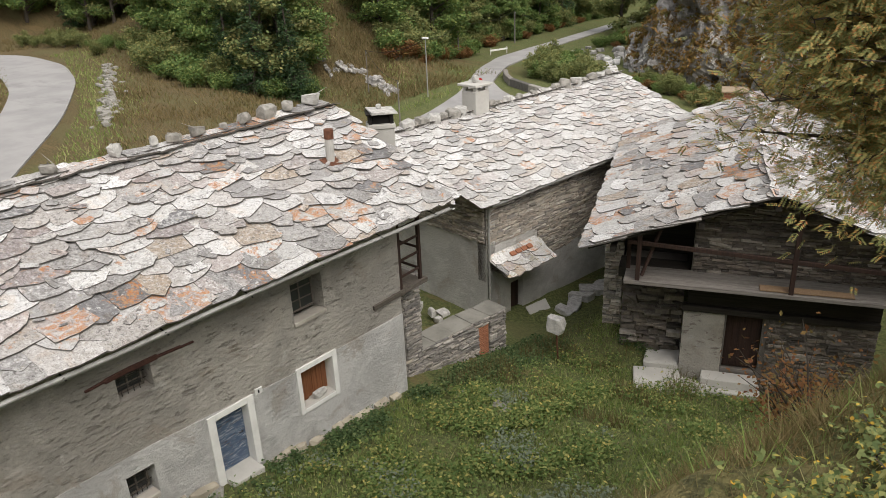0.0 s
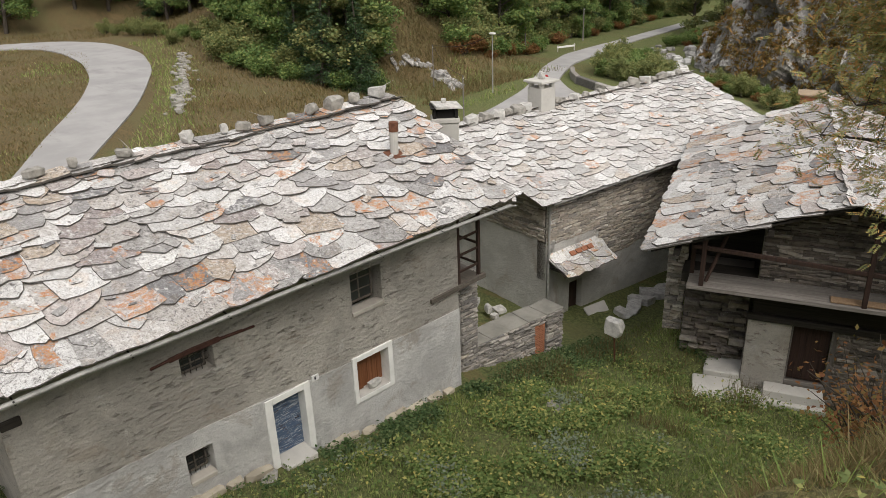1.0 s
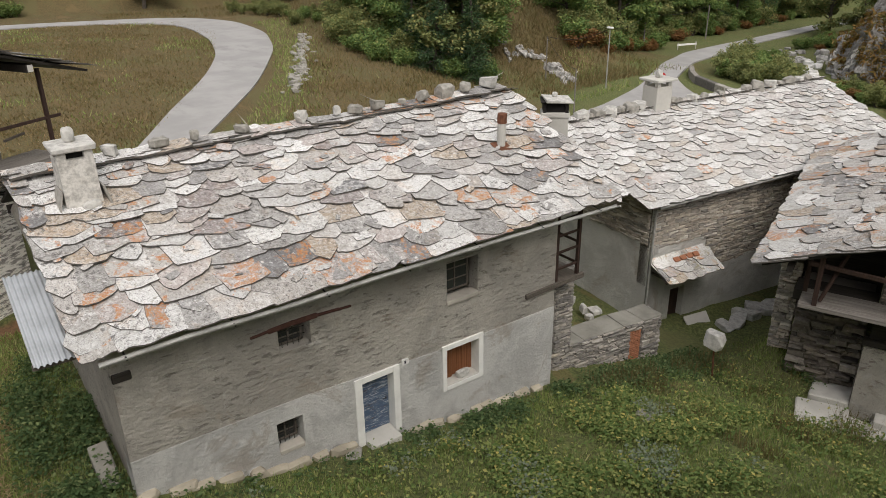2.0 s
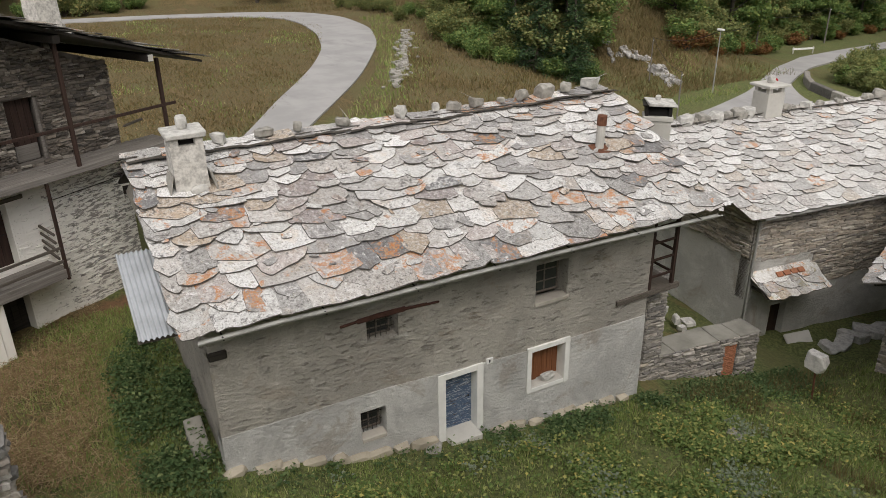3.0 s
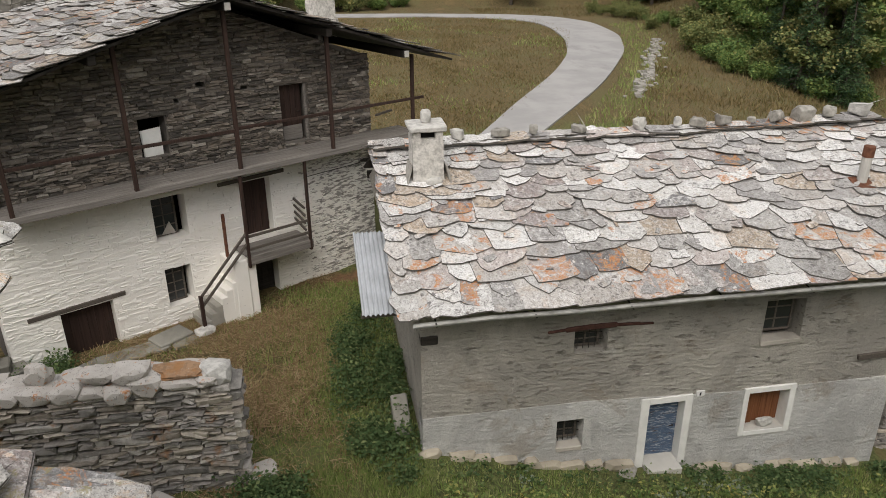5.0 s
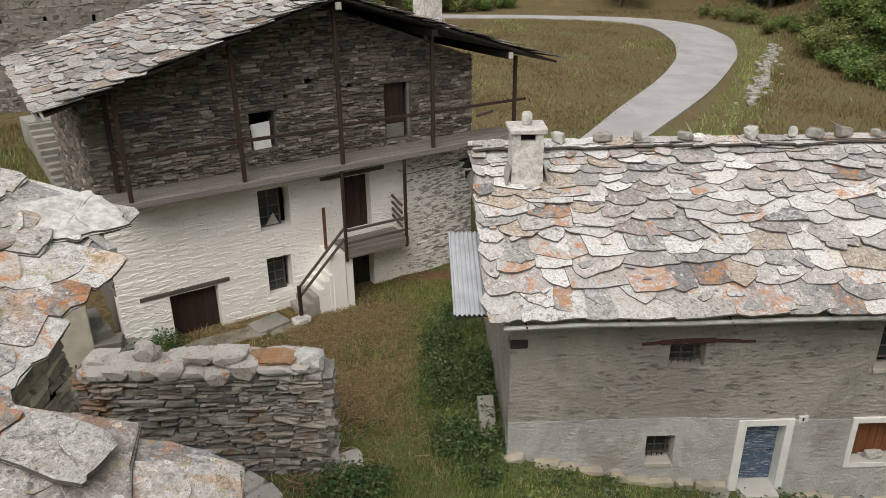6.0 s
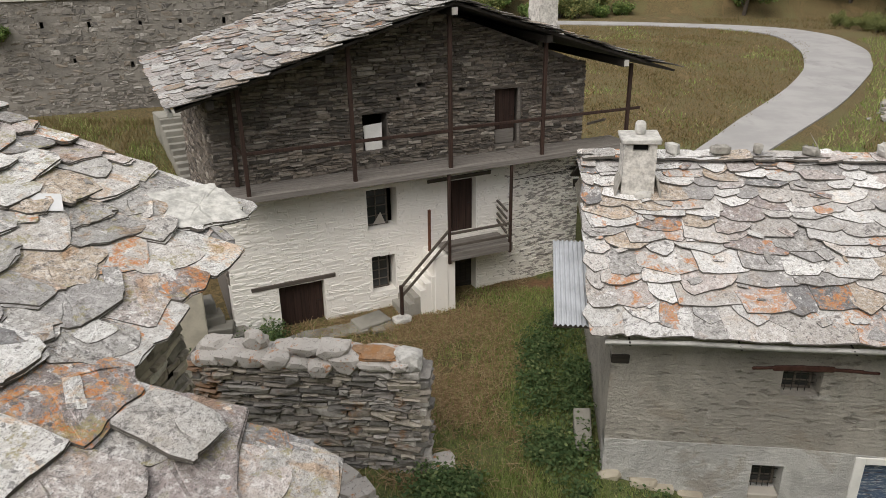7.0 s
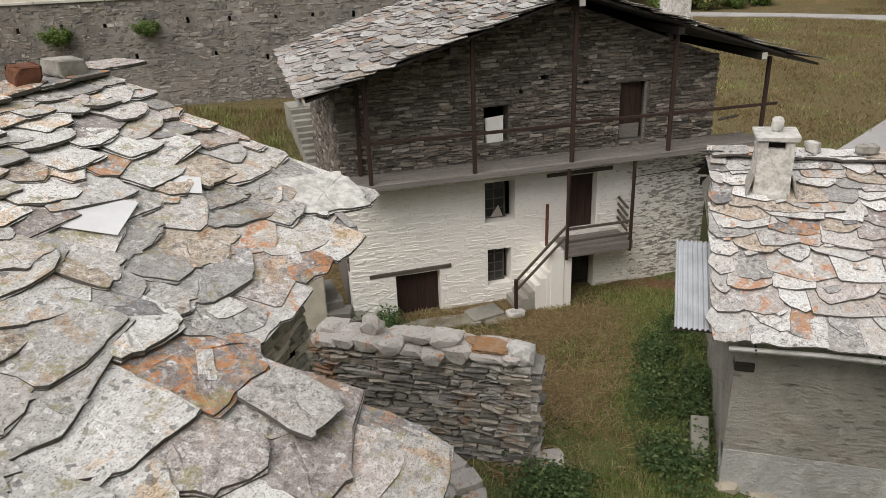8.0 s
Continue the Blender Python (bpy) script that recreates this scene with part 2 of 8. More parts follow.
def lay_slabs(parent, plane, width, length, mat, low=0.5, high=0.29, wlow=(0.5, 1.35), whigh=(0.35, 1.0), seed=1, keep=None, near=300, thick=(0.011, 0.026), order=None, edge=0.12, chips=1.0, rise=(0.065, 0.075), fine=False):
    """Stone slabs in rising, overlapping rows on a roof plane: plane maps (across, up the slope, off it) into the parent."""
    r = np.random.default_rng(seed)
    rows, q = [-0.08], low * 0.3
    while q < length - 0.1:
        rows.append(q)
        q += (low + (high - low) * q / length) * r.uniform(0.85, 1.15)
    laid = []
    for q in rows:
        f = q / length
        step = low + (high - low) * f
        x = -r.uniform(0, 0.6)
        while x < width:
            w = r.uniform(wlow[0] + (whigh[0] - wlow[0]) * f, wlow[1] + (whigh[1] - wlow[1]) * f)
            a, b = x, x + w
            x += w * 0.94
            a, b = max(a, -edge * r.random()), min(b, width + edge * r.random())
            if b - a < 0.2:
                continue
            span = step * r.uniform(2.1, 3.0)
            first = q < low * 0.2
            qq = q + (r.uniform(-0.04, 0.02) if first else r.uniform(-0.42, 0.3) * step)
            if keep and not keep((a + b) / 2, qq + step * 0.5):
                continue
            t = r.uniform(*thick)
            laid.append(((a + b) / 2, qq, b - a, min(span, length + 0.15 - qq + 0.2), t, r.normal(0, 2.0 if first else 9.0), r.integers(len(SLABS) // 3) if first else r.integers(len(SLABS) // 4, len(SLABS)), r.random(), r.normal(0, 1.5)))
    if order:
        laid.sort(key=order)
    for _ in range(int(chips * width * length)):
        w = r.uniform(0.14, 0.5)
        x, q = r.uniform(0.2, width - 0.2), r.uniform(0.2, length - 0.3)
        laid.append((x, q, w, w * r.uniform(0.35, 0.9), r.uniform(0.01, 0.02), r.normal(0, 30), r.integers(len(SLABS) // 3, len(SLABS)), r.random(), r.normal(0, 2)))
    vs, fs, sides, count = [], [], [], 0
    for k, (x, q, w, span, t, spin, shape, mirror, roll) in enumerate(laid):
        lift = math.degrees(math.atan2(rise[0] + rise[1] * ((mirror * 7.3) % 1.0), span))
        lift = 4 if span < 0.45 and w < 0.43 else lift
        m = plane @ pose(x, q + span / 2 - 0.1, (0.05 + rise[0] * 0.5) if lift != 4 else rise[0] + 0.075, -lift, roll, spin) @ Matrix.Diagonal((w * 1.06 * (1 if mirror < 0.5 else -1), span * 1.04, t, 1))
        if k < near:
            ob = new("slab", slab_mesh(int(shape), mat, fine))
            ob.parent = parent
            ob.matrix_local = m
        else:
            v, f, side = (FINE_SLABS if fine else SLABS)[int(shape)]
            mm = np.array(m)
            vs.append(v @ mm[:3, :3].T + mm[:3, 3])
            fs += [tuple(i + count for i in g) for g in f]
            sides += side
            count += len(v)
    if vs:
        ob = mesh_object("slab_covering", np.concatenate(vs), fs, mat, parent)
        ob.data.materials.append(EDGE_SHADE)
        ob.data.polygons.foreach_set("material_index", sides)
        ob["kind"] = "stuff"


def smooth(a, b, x):
    t = np.clip((x - a) / (b - a), 0, 1)
    return t * t * (3 - 2 * t)


def quad_cloud(name, quads, mat, parent=None, label="", kind=""):
    """One mesh of many loose quads or triangles: an array (n, k, 3)."""
    n, k, _ = quads.shape
    me = bpy.data.meshes.new(name)
    me.vertices.add(n * k)
    me.vertices.foreach_set("co", np.ascontiguousarray(quads, np.float32).ravel())
    me.loops.add(n * k)
    me.loops.foreach_set("vertex_index", np.arange(n * k, dtype=np.int32))
    me.polygons.add(n)
    me.polygons.foreach_set("loop_start", np.arange(0, n * k, k, dtype=np.int32))
    me.update(calc_edges=True)
    me.validate()
    me.materials.append(mat)
    ob = new(name, me)
    if parent is not None:
        ob.parent = parent
    if label:
        ob["label"] = label
    if kind:
        ob["kind"] = kind
    return ob


def leaf_quads(centres, size, r, flat=0.35, slim=0.55):
    """A folded leaf shape at each centre, turned at random; size: one per centre."""
    n = len(centres)
    d = r.normal(size=(n, 3))
    d[:, 2] *= flat
    d /= np.linalg.norm(d, axis=1, keepdims=True)
    up = r.normal(size=(n, 3)) * 0.6 + np.array([0, 0, 1.0])
    side = np.cross(d, up)
    side /= np.linalg.norm(side, axis=1, keepdims=True) + 1e-9
    s = np.asarray(size)[:, None]
    nrm = np.cross(side, d)
    a = centres - d * s * 0.5
    c = centres + d * s * 0.5
    b = centres + side * s * slim * 0.5 + nrm * s * 0.08 - d * s * 0.05
    e = centres - side * s * slim * 0.5 + nrm * s * 0.08 - d * s * 0.05
    return np.stack([a, b, c, e], 1)

# ---- materials ----
class Nodes:
    """Short hand for building a node material."""

    def __init__(self, name, rough=0.85):
        self.mat = bpy.data.materials.new(name)
        self.mat.use_nodes = True
        self.tree = self.mat.node_tree
        self.shader = self.tree.nodes["Principled BSDF"]
        self.shader.inputs["Roughness"].default_value = rough
        self.shader.inputs["Specular IOR Level"].default_value = 0.25
        self.pos = self.add("ShaderNodeNewGeometry").outputs["Position"]

    def add(self, kind):
        return self.tree.nodes.new(kind)

    def put(self, socket, value):
        if isinstance(value, bpy.types.NodeSocket):
            self.tree.links.new(value, socket)
        elif isinstance(value, (tuple, list)) and len(value) == 3 and socket.type == "RGBA":
            socket.default_value = (*value, 1)
        else:
            socket.default_value = value

    def math(self, op, a, b=0.0):
        n = self.add("ShaderNodeMath")
        n.operation = op
        self.put(n.inputs[0], a)
        self.put(n.inputs[1], b)
        return n.outputs[0]

    def noise(self, scale, detail=4.0, vec=None, rough=0.55, warp=0.0):
        n = self.add("ShaderNodeTexNoise")
        self.put(n.inputs["Vector"], vec if vec is not None else self.pos)
        n.inputs["Scale"].default_value = scale
        n.inputs["Detail"].default_value = detail
        n.inputs["Roughness"].default_value = rough
        n.inputs["Distortion"].default_value = warp
        return n.outputs["Fac"]

    def scaled(self, sx, sy, sz, vec=None, rz=0.0):
        n = self.add("ShaderNodeMapping")
        self.put(n.inputs["Vector"], vec if vec is not None else self.pos)
        n.inputs["Scale"].default_value = (sx, sy, sz)
        n.inputs["Rotation"].default_value = (0, 0, rz)
        return n.outputs[0]

    def voronoi(self, scale, vec=None, feature="F1", out="Distance"):
        n = self.add("ShaderNodeTexVoronoi")
        n.feature = feature
        self.put(n.inputs["Vector"], vec if vec is not None else self.pos)
        n.inputs["Scale"].default_value = scale
        return n.outputs[out]

    def ramp(self, fac, stops, constant=False):
        n = self.add("ShaderNodeValToRGB")
        self.put(n.inputs[0], fac)
        cr = n.color_ramp
        if constant:
            cr.interpolation = "CONSTANT"
        while len(cr.elements) < len(stops):
            cr.elements.new(0.5)
        for e, (p, c) in zip(cr.elements, stops):
            e.position = p
            e.color = (*c, 1) if isinstance(c, (tuple, list)) else (c, c, c, 1)
        return n.outputs[0]

    def mask(self, fac, lo, hi):
        n = self.add("ShaderNodeMapRange")
        n.interpolation_type = "SMOOTHSTEP"
        self.put(n.inputs[0], fac)
        self.put(n.inputs[1], lo)
        self.put(n.inputs[2], hi)
        return n.outputs[0]

    def mix(self, fac, a, b, kind="MIX"):
        n = self.add("ShaderNodeMixRGB")
        n.blend_type = kind
        self.put(n.inputs[0], fac)
        self.put(n.inputs[1], a)
        self.put(n.inputs[2], b)
        return n.outputs[0]

    def own(self):
        """A number of its own for each object."""
        return self.add("ShaderNodeObjectInfo").outputs["Random"]

    def island(self):
        return self.add("ShaderNodeNewGeometry").outputs["Random Per Island"]

    def shifted(self, fac, amount=37.0):
        """The position, moved by a number, so that each object shows another stretch of the texture."""
        n = self.add("ShaderNodeVectorMath")
        n.operation = "ADD"
        c = self.add("ShaderNodeCombineXYZ")
        k = self.math("MULTIPLY", fac, amount)
        for s in c.inputs:
            self.put(s, k)
        self.put(n.inputs[0], self.pos)
        self.put(n.inputs[1], c.outputs[0])
        return n.outputs[0]

    def bump(self, height, strength=0.4, distance=0.02):
        n = self.add("ShaderNodeBump")
        n.inputs["Strength"].default_value = strength
        n.inputs["Distance"].default_value = distance
        self.put(n.inputs["Height"], height)
        self.put(self.shader.inputs["Normal"], n.outputs[0])

    def done(self, colour, rough=None):
        self.put(self.shader.inputs["Base Color"], colour)
        if rough is not None:
            self.put(self.shader.inputs["Roughness"], rough)
        return self.mat


def fract(n, value, times):
    return n.math("FRACT", n.math("MULTIPLY", value, times))


def slab_material(name, lichen=0.65, tone=1.0, warm=0.25, speck=0.75, wash=0.12, moss=0.64, size=1.0):
    """Split gneiss: a colour for each slab, pale crusts, dark and orange lichen; size scales the pattern."""
    n = Nodes(name, 0.9)
    own = n.math("FRACT", n.math("ADD", n.own(), n.island()))
    p = n.shifted(own)
    base = n.ramp(own, [(0.0, (0.74, 0.74, 0.71)), (0.14, (0.56, 0.535, 0.50)), (0.27, (0.40, 0.39, 0.37)), (0.38, (0.50, 0.44, 0.41)), (0.48, (0.70, 0.695, 0.67)), (0.61, (0.46, 0.37, 0.27)), (0.67, (0.33, 0.32, 0.31)), (0.77, (0.28, 0.235, 0.225)), (0.82, (0.82, 0.82, 0.795)), (0.92, (0.15, 0.15, 0.155)), (0.96, (0.54, 0.51, 0.47))], True)
    base = n.mix(1.0, base, n.math("ADD", 0.74, n.math("MULTIPLY", fract(n, own, 13.7), 0.4)), "MULTIPLY")
    base = n.mix(wash, base, (0.68, 0.685, 0.655))
    # foliation and broad staining
    vein = n.noise(7.0 / size, 6, n.scaled(1, 2.6, 4, p), 0.72, 0.8)
    col = n.mix(n.math("MULTIPLY", n.mask(vein, 0.46, 0.60), 0.5), base, n.mix(1.0, base, (0.66, 0.63, 0.60), "MULTIPLY"))
    blot = n.noise(2.0 / size, 7, p, 0.68, 1.0)
    col = n.mix(n.math("MULTIPLY", n.mask(blot, 0.48, 0.66), 0.5), col, n.mix(1.0, col, (0.70, 0.67, 0.64), "MULTIPLY"))
    # white crusts
    pale = n.mask(n.noise(9.0 / size, 10, n.shifted(own, 71.0), 0.82, 0.5), 0.47, 0.60)
    col = n.mix(n.math("MULTIPLY", pale, n.math("ADD", 0.2, n.math("MULTIPLY", fract(n, own, 4.3), 0.5))), col, (0.84, 0.835, 0.81))
    # round lichen thalli
    rag = n.add("ShaderNodeVectorMath")
    rag.operation = "ADD"
    n.put(rag.inputs[0], p)
    ragged = n.add("ShaderNodeTexNoise")
    n.put(ragged.inputs["Vector"], p)
    ragged.inputs["Scale"].default_value = 22.0 / size
    ragged.inputs["Detail"].default_value = 4
    wob = n.add("ShaderNodeVectorMath")
    wob.operation = "SCALE"
    n.put(wob.inputs[0], ragged.outputs["Color"])
    wob.inputs[3].default_value = 0.09 * size
    n.put(rag.inputs[1], wob.outputs[0])
    near = n.voronoi(12.0 / size, rag.outputs[0])
    pick = n.add("ShaderNodeSeparateColor")
    n.put(pick.inputs[0], n.voronoi(12.0 / size, rag.outputs[0], out="Color"))
    disc = n.math("MULTIPLY", n.math("LESS_THAN", near, n.math("MULTIPLY", pick.outputs[0], 0.55)), n.math("GREATER_THAN", pick.outputs[1], n.math("ADD", 0.45, n.math("MULTIPLY", fract(n, own, 9.1), 0.5))))
    col = n.mix(n.math("MULTIPLY", disc, 0.7), col, n.ramp(pick.outputs[2], [(0.0, (0.78, 0.78, 0.75)), (0.45, (0.14, 0.135, 0.13)), (0.75, (0.42, 0.40, 0.33))], True))
    # dark crusts on some slabs, specks on all
    often = n.mask(fract(n, own, 5.9), 0.42, 0.8)
    dark = n.mask(n.noise(7.5 / size, 10, p, 0.86, 0.5), 0.53, 0.58)
    col = n.mix(n.math("MULTIPLY", dark, n.math("MULTIPLY", often, 0.9)), col, (0.095, 0.088, 0.085))
    fleck = n.noise(18.0 / size, 7, p, 0.88)
    col = n.mix(n.math("MULTIPLY", n.mask(fleck, 0.56, 0.585), speck), col, (0.13, 0.122, 0.115))
    col = n.mix(n.math("MULTIPLY", n.mask(fleck, 0.43, 0.40), speck * 0.6), col, (0.84, 0.83, 0.80))
    pits = n.noise(42.0 / size, 5, n.scaled(1, 1.6, 1.6, p), 0.8)
    col = n.mix(n.math("MULTIPLY", n.mask(pits, 0.55, 0.60), 0.85), col, (0.11, 0.10, 0.095))
    # orange lichen: some slabs carry much of it, most none
    much = n.mask(fract(n, own, 7.31), lichen, 1.0)
    edge = n.math("SUBTRACT", 0.70, n.math("MULTIPLY", much, 0.22))
    patch = n.mask(n.noise(3.2 / size, 9, p, 0.72, 0.8), edge, n.math("ADD", edge, 0.05))
    orange = n.mix(n.mask(n.noise(12.0, 5, p, 0.7), 0.4, 0.6), (0.52, 0.19, 0.05), (0.50, 0.29, 0.14))
    spots = n.mask(n.noise(26.0 / size, 6, p, 0.85), 0.42, 0.52)
    col = n.mix(n.math("MULTIPLY", n.math("MULTIPLY", patch, spots), 0.9), col, orange)
    green = n.mask(n.noise(2.2 / size, 6, n.shifted(own, 91.0), 0.75), moss, moss + 0.06)
    col = n.mix(n.math("MULTIPLY", n.math("MULTIPLY", green, n.mask(n.noise(24.0 / size, 5, p, 0.8), 0.42, 0.52)), 0.75), col, (0.29, 0.26, 0.12))
    rust = n.mask(n.noise(1.1 / size, 7, n.shifted(own, 17.0), 0.75, 0.5), 0.55, 0.62)
    col = n.mix(n.math("MULTIPLY", rust, warm), col, n.mix(1.0, col, (0.95, 0.72, 0.52), "MULTIPLY"))
    col = n.mix(1.0, col, (tone, tone, tone * 1.02), "MULTIPLY")
    grain = n.noise(46.0, 6, n.scaled(1, 1, 3, p), 0.8)
    n.bump(n.math("ADD", n.math("ADD", n.math("MULTIPLY", n.noise(5, 9, p, 0.75), 1.2), n.math("MULTIPLY", vein, 0.8)), n.math("MULTIPLY", grain, 0.5)), 0.8, 0.03)
    return n.done(col)


def edge_shade_material():
    """A slab's split edge: thin beds, with the joint shade painted in."""
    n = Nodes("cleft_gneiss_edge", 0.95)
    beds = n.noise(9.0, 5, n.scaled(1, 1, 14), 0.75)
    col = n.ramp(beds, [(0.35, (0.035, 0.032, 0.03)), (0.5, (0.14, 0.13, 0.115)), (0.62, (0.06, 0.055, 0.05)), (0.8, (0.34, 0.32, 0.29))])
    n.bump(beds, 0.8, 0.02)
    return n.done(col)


EDGE_SHADE = edge_shade_material()
SLAB = slab_material("gneiss_slab", 0.58, 0.98)
SLAB_OLD = slab_material("gneiss_slab_weathered", 0.66, 0.72, 0.5, moss=0.58)
SLAB_NEAR = slab_material("gneiss_slab_lichen", 0.62, 1.13, 0.8, 0.6, moss=0.55)
SLAB_BARN = slab_material("barn_gneiss_slab", 0.5, 0.9, 0.6, 0.65)
SLAB_PALE = slab_material("pale_gneiss_slab", 0.8, 1.0, 0.1, wash=0.45)


def stone_material(name, stops, per_island=False, rust=0.0, bumps=0.5, flush=None):
    n = Nodes(name, 0.92)
    own = n.math("FRACT", n.math("ADD", n.own(), n.island()))
    p = n.shifted(own, 53.0)
    col = n.ramp(own, stops, True)
    col = n.mix(n.mask(n.noise(6, 5, p, 0.7), 0.4, 0.7), col, n.mix(1.0, col, (0.6, 0.6, 0.6), "MULTIPLY"))
    col = n.mix(n.math("MULTIPLY", n.mask(n.noise(13, 5, p, 0.7), 0.6, 0.72), 0.55), col, (0.50, 0.49, 0.46))
    if rust:
        col = n.mix(n.math("MULTIPLY", n.mask(n.noise(1.1, 5, None, 0.65), 0.56, 0.64), rust), col, (0.33, 0.16, 0.06))
    layers = n.noise(26, 4, n.scaled(0.35, 0.35, 2.2, p), 0.6)
    n.bump(n.math("ADD", layers, n.math("MULTIPLY", n.noise(60, 3, p), 0.3)), bumps, 0.02)
    return n.done(col)


GREY_STONE = stone_material("grey_schist", [(0.0, (0.37, 0.335, 0.29)), (0.2, (0.47, 0.43, 0.375)), (0.42, (0.29, 0.27, 0.245)), (0.6, (0.53, 0.475, 0.40)), (0.78, (0.40, 0.35, 0.295)), (0.93, (0.66, 0.62, 0.56))])
BROWN_STONE = stone_material("brown_schist", [(0.0, (0.150, 0.130, 0.112)), (0.25, (0.20, 0.178, 0.155)), (0.5, (0.105, 0.095, 0.085)), (0.7, (0.245, 0.212, 0.178)), (0.92, (0.36, 0.33, 0.29))])
RUIN_STONE = stone_material("ruin_schist", [(0.0, (0.33, 0.31, 0.29)), (0.2, (0.44, 0.42, 0.39)), (0.4, (0.24, 0.23, 0.215)), (0.6, (0.47, 0.43, 0.37)), (0.8, (0.36, 0.325, 0.285)), (0.93, (0.60, 0.57, 0.53))], rust=0.6)
FAR_STONE = stone_material("terrace_wall_stone", [(0.0, (0.22, 0.205, 0.185)), (0.3, (0.29, 0.27, 0.245)), (0.6, (0.15, 0.142, 0.135)), (0.75, (0.25, 0.22, 0.185)), (0.9, (0.40, 0.38, 0.35))])


def mortar_material(name, colour, k=0.25, bump=0.4):
    n = Nodes(name, 0.95)
    col = n.mix(n.mask(n.noise(0.8, 5, None, 0.6), 0.35, 0.7), colour, tuple(c * (1 - k) for c in colour))
    col = n.mix(n.math("MULTIPLY", n.mask(n.noise(9, 5, None, 0.7), 0.5, 0.75), 0.4), col, tuple(c * 0.7 for c in colour))
    n.bump(n.noise(28, 5, None, 0.7), bump, 0.02)
    return n.done(col)


MORTAR = mortar_material("earth_mortar", (0.17, 0.155, 0.14))
CONCRETE = mortar_material("weathered_concrete", (0.550, 0.537, 0.500), 0.2)


def plaster_material(name, colour, worn, axis, amount=0.5, scale=1.0):
    """Rough-cast render with worn stretches that show the courses of stone beneath."""
    n = Nodes(name, 0.95)
    big = n.noise(0.45 * scale, 6, None, 0.7, 0.6)
    stretch = (1.2, 3.0, 5.0) if axis == "x" else (3.0, 1.2, 5.0)
    streak = n.noise(2.0, 6, n.scaled(*stretch), 0.7, 0.3)
    col = n.mix(n.mask(big, 0.40, 0.60), colour, tuple(c * 0.76 for c in colour))
    bare = n.math("MULTIPLY", n.mask(streak, 0.54, 0.62), n.mask(n.noise(0.8, 5, None, 0.7), 0.62 - 0.3 * amount, 0.72 - 0.3 * amount))
    col = n.mix(n.math("MULTIPLY", bare, 0.8), col, worn)
    brown = n.mask(n.noise(0.7, 6, n.shifted(0.31, 60.0), 0.75, 0.8), 0.55, 0.66)
    col = n.mix(n.math("MULTIPLY", brown, 0.45), col, (0.36, 0.29, 0.22))
    pale = n.mask(n.noise(1.3, 6, n.shifted(0.77, 60.0), 0.75, 0.5), 0.60, 0.68)
    col = n.mix(n.math("MULTIPLY", pale, 0.4), col, tuple(min(0.75, c * 1.4) for c in colour))
    cast = n.noise(34, 5, None, 0.8)
    col = n.mix(n.math("MULTIPLY", n.mask(cast, 0.5, 0.66), 0.5), col, tuple(c * 0.45 for c in colour))
    high = n.math("SUBTRACT", n.math("MULTIPLY", cast, 0.9), n.math("MULTIPLY", bare, 0.8))
    lump = n.noise(6.0, 5, n.scaled(1, 1, 1.8), 0.65)
    n.bump(n.math("ADD", high, n.math("ADD", n.math("MULTIPLY", streak, 1.0), n.math("MULTIPLY", lump, 1.3))), 1.0, 0.07)
    return n.done(col)


DARK_RENDER = plaster_material("dark_lime_render", (0.60, 0.57, 0.515), (0.27, 0.25, 0.22), "y", 0.62)
PALE_RENDER = plaster_material("pale_cement_render", (0.80, 0.795, 0.775), (0.6, 0.58, 0.55), "y", 0.25, 1.4)
H2_RENDER = plaster_material("grey_cement_render", (0.74, 0.73, 0.70), (0.55, 0.53, 0.50), "y", 0.15)


def limewash_material():
    n = Nodes("flaking_limewash", 0.95)
    own = n.math("FRACT", n.math("ADD", n.own(), n.island()))
    white = n.mix(n.noise(1.3, 5, None, 0.6), (0.93, 0.91, 0.87), (0.82, 0.80, 0.75))
    stone = n.ramp(own, [(0.0, (0.26, 0.25, 0.235)), (0.35, (0.34, 0.32, 0.30)), (0.7, (0.22, 0.21, 0.20))], True)
    # the wash has gone from the far end of the wall and in flakes elsewhere
    off = n.add("ShaderNodeSeparateXYZ")
    n.put(off.inputs[0], n.pos)
    along = n.mask(n.math("SUBTRACT", n.math("MULTIPLY", off.outputs[1], 0.861), n.math("MULTIPLY", off.outputs[0], 0.509)), 1.2, 4.0)
    flake = n.noise(3.5, 7, n.scaled(1, 1, 4.0), 0.72)
    lim = n.math("SUBTRACT", 0.65, n.math("MULTIPLY", along, 0.165))
    col = n.mix(n.mask(flake, lim, n.math("ADD", lim, 0.06)), white, stone)
    n.bump(n.noise(30, 5, None, 0.7), 0.45, 0.02)
    return n.done(col)


LIMEWASH = limewash_material()


def wood_material(name, light, dark, along="z", rough=0.75, scale=1.0):
    n = Nodes(name, rough)
    s = {"x": (0.25, 6, 6), "y": (6, 0.25, 6), "z": (6, 6, 0.25)}[along]
    co = n.add("ShaderNodeTexCoord").outputs["Object"]
    p = n.scaled(*[k * scale for k in s], co)
    g = n.noise(4.0, 6, p, 0.65, 0.6)
    own = n.own()
    col = n.mix(n.mask(g, 0.3, 0.7), light, dark)
    col = n.mix(n.math("MULTIPLY", own, 0.35), col, tuple(c * 0.5 for c in light))
    n.bump(g, 0.35, 0.01)
    return n.done(col)


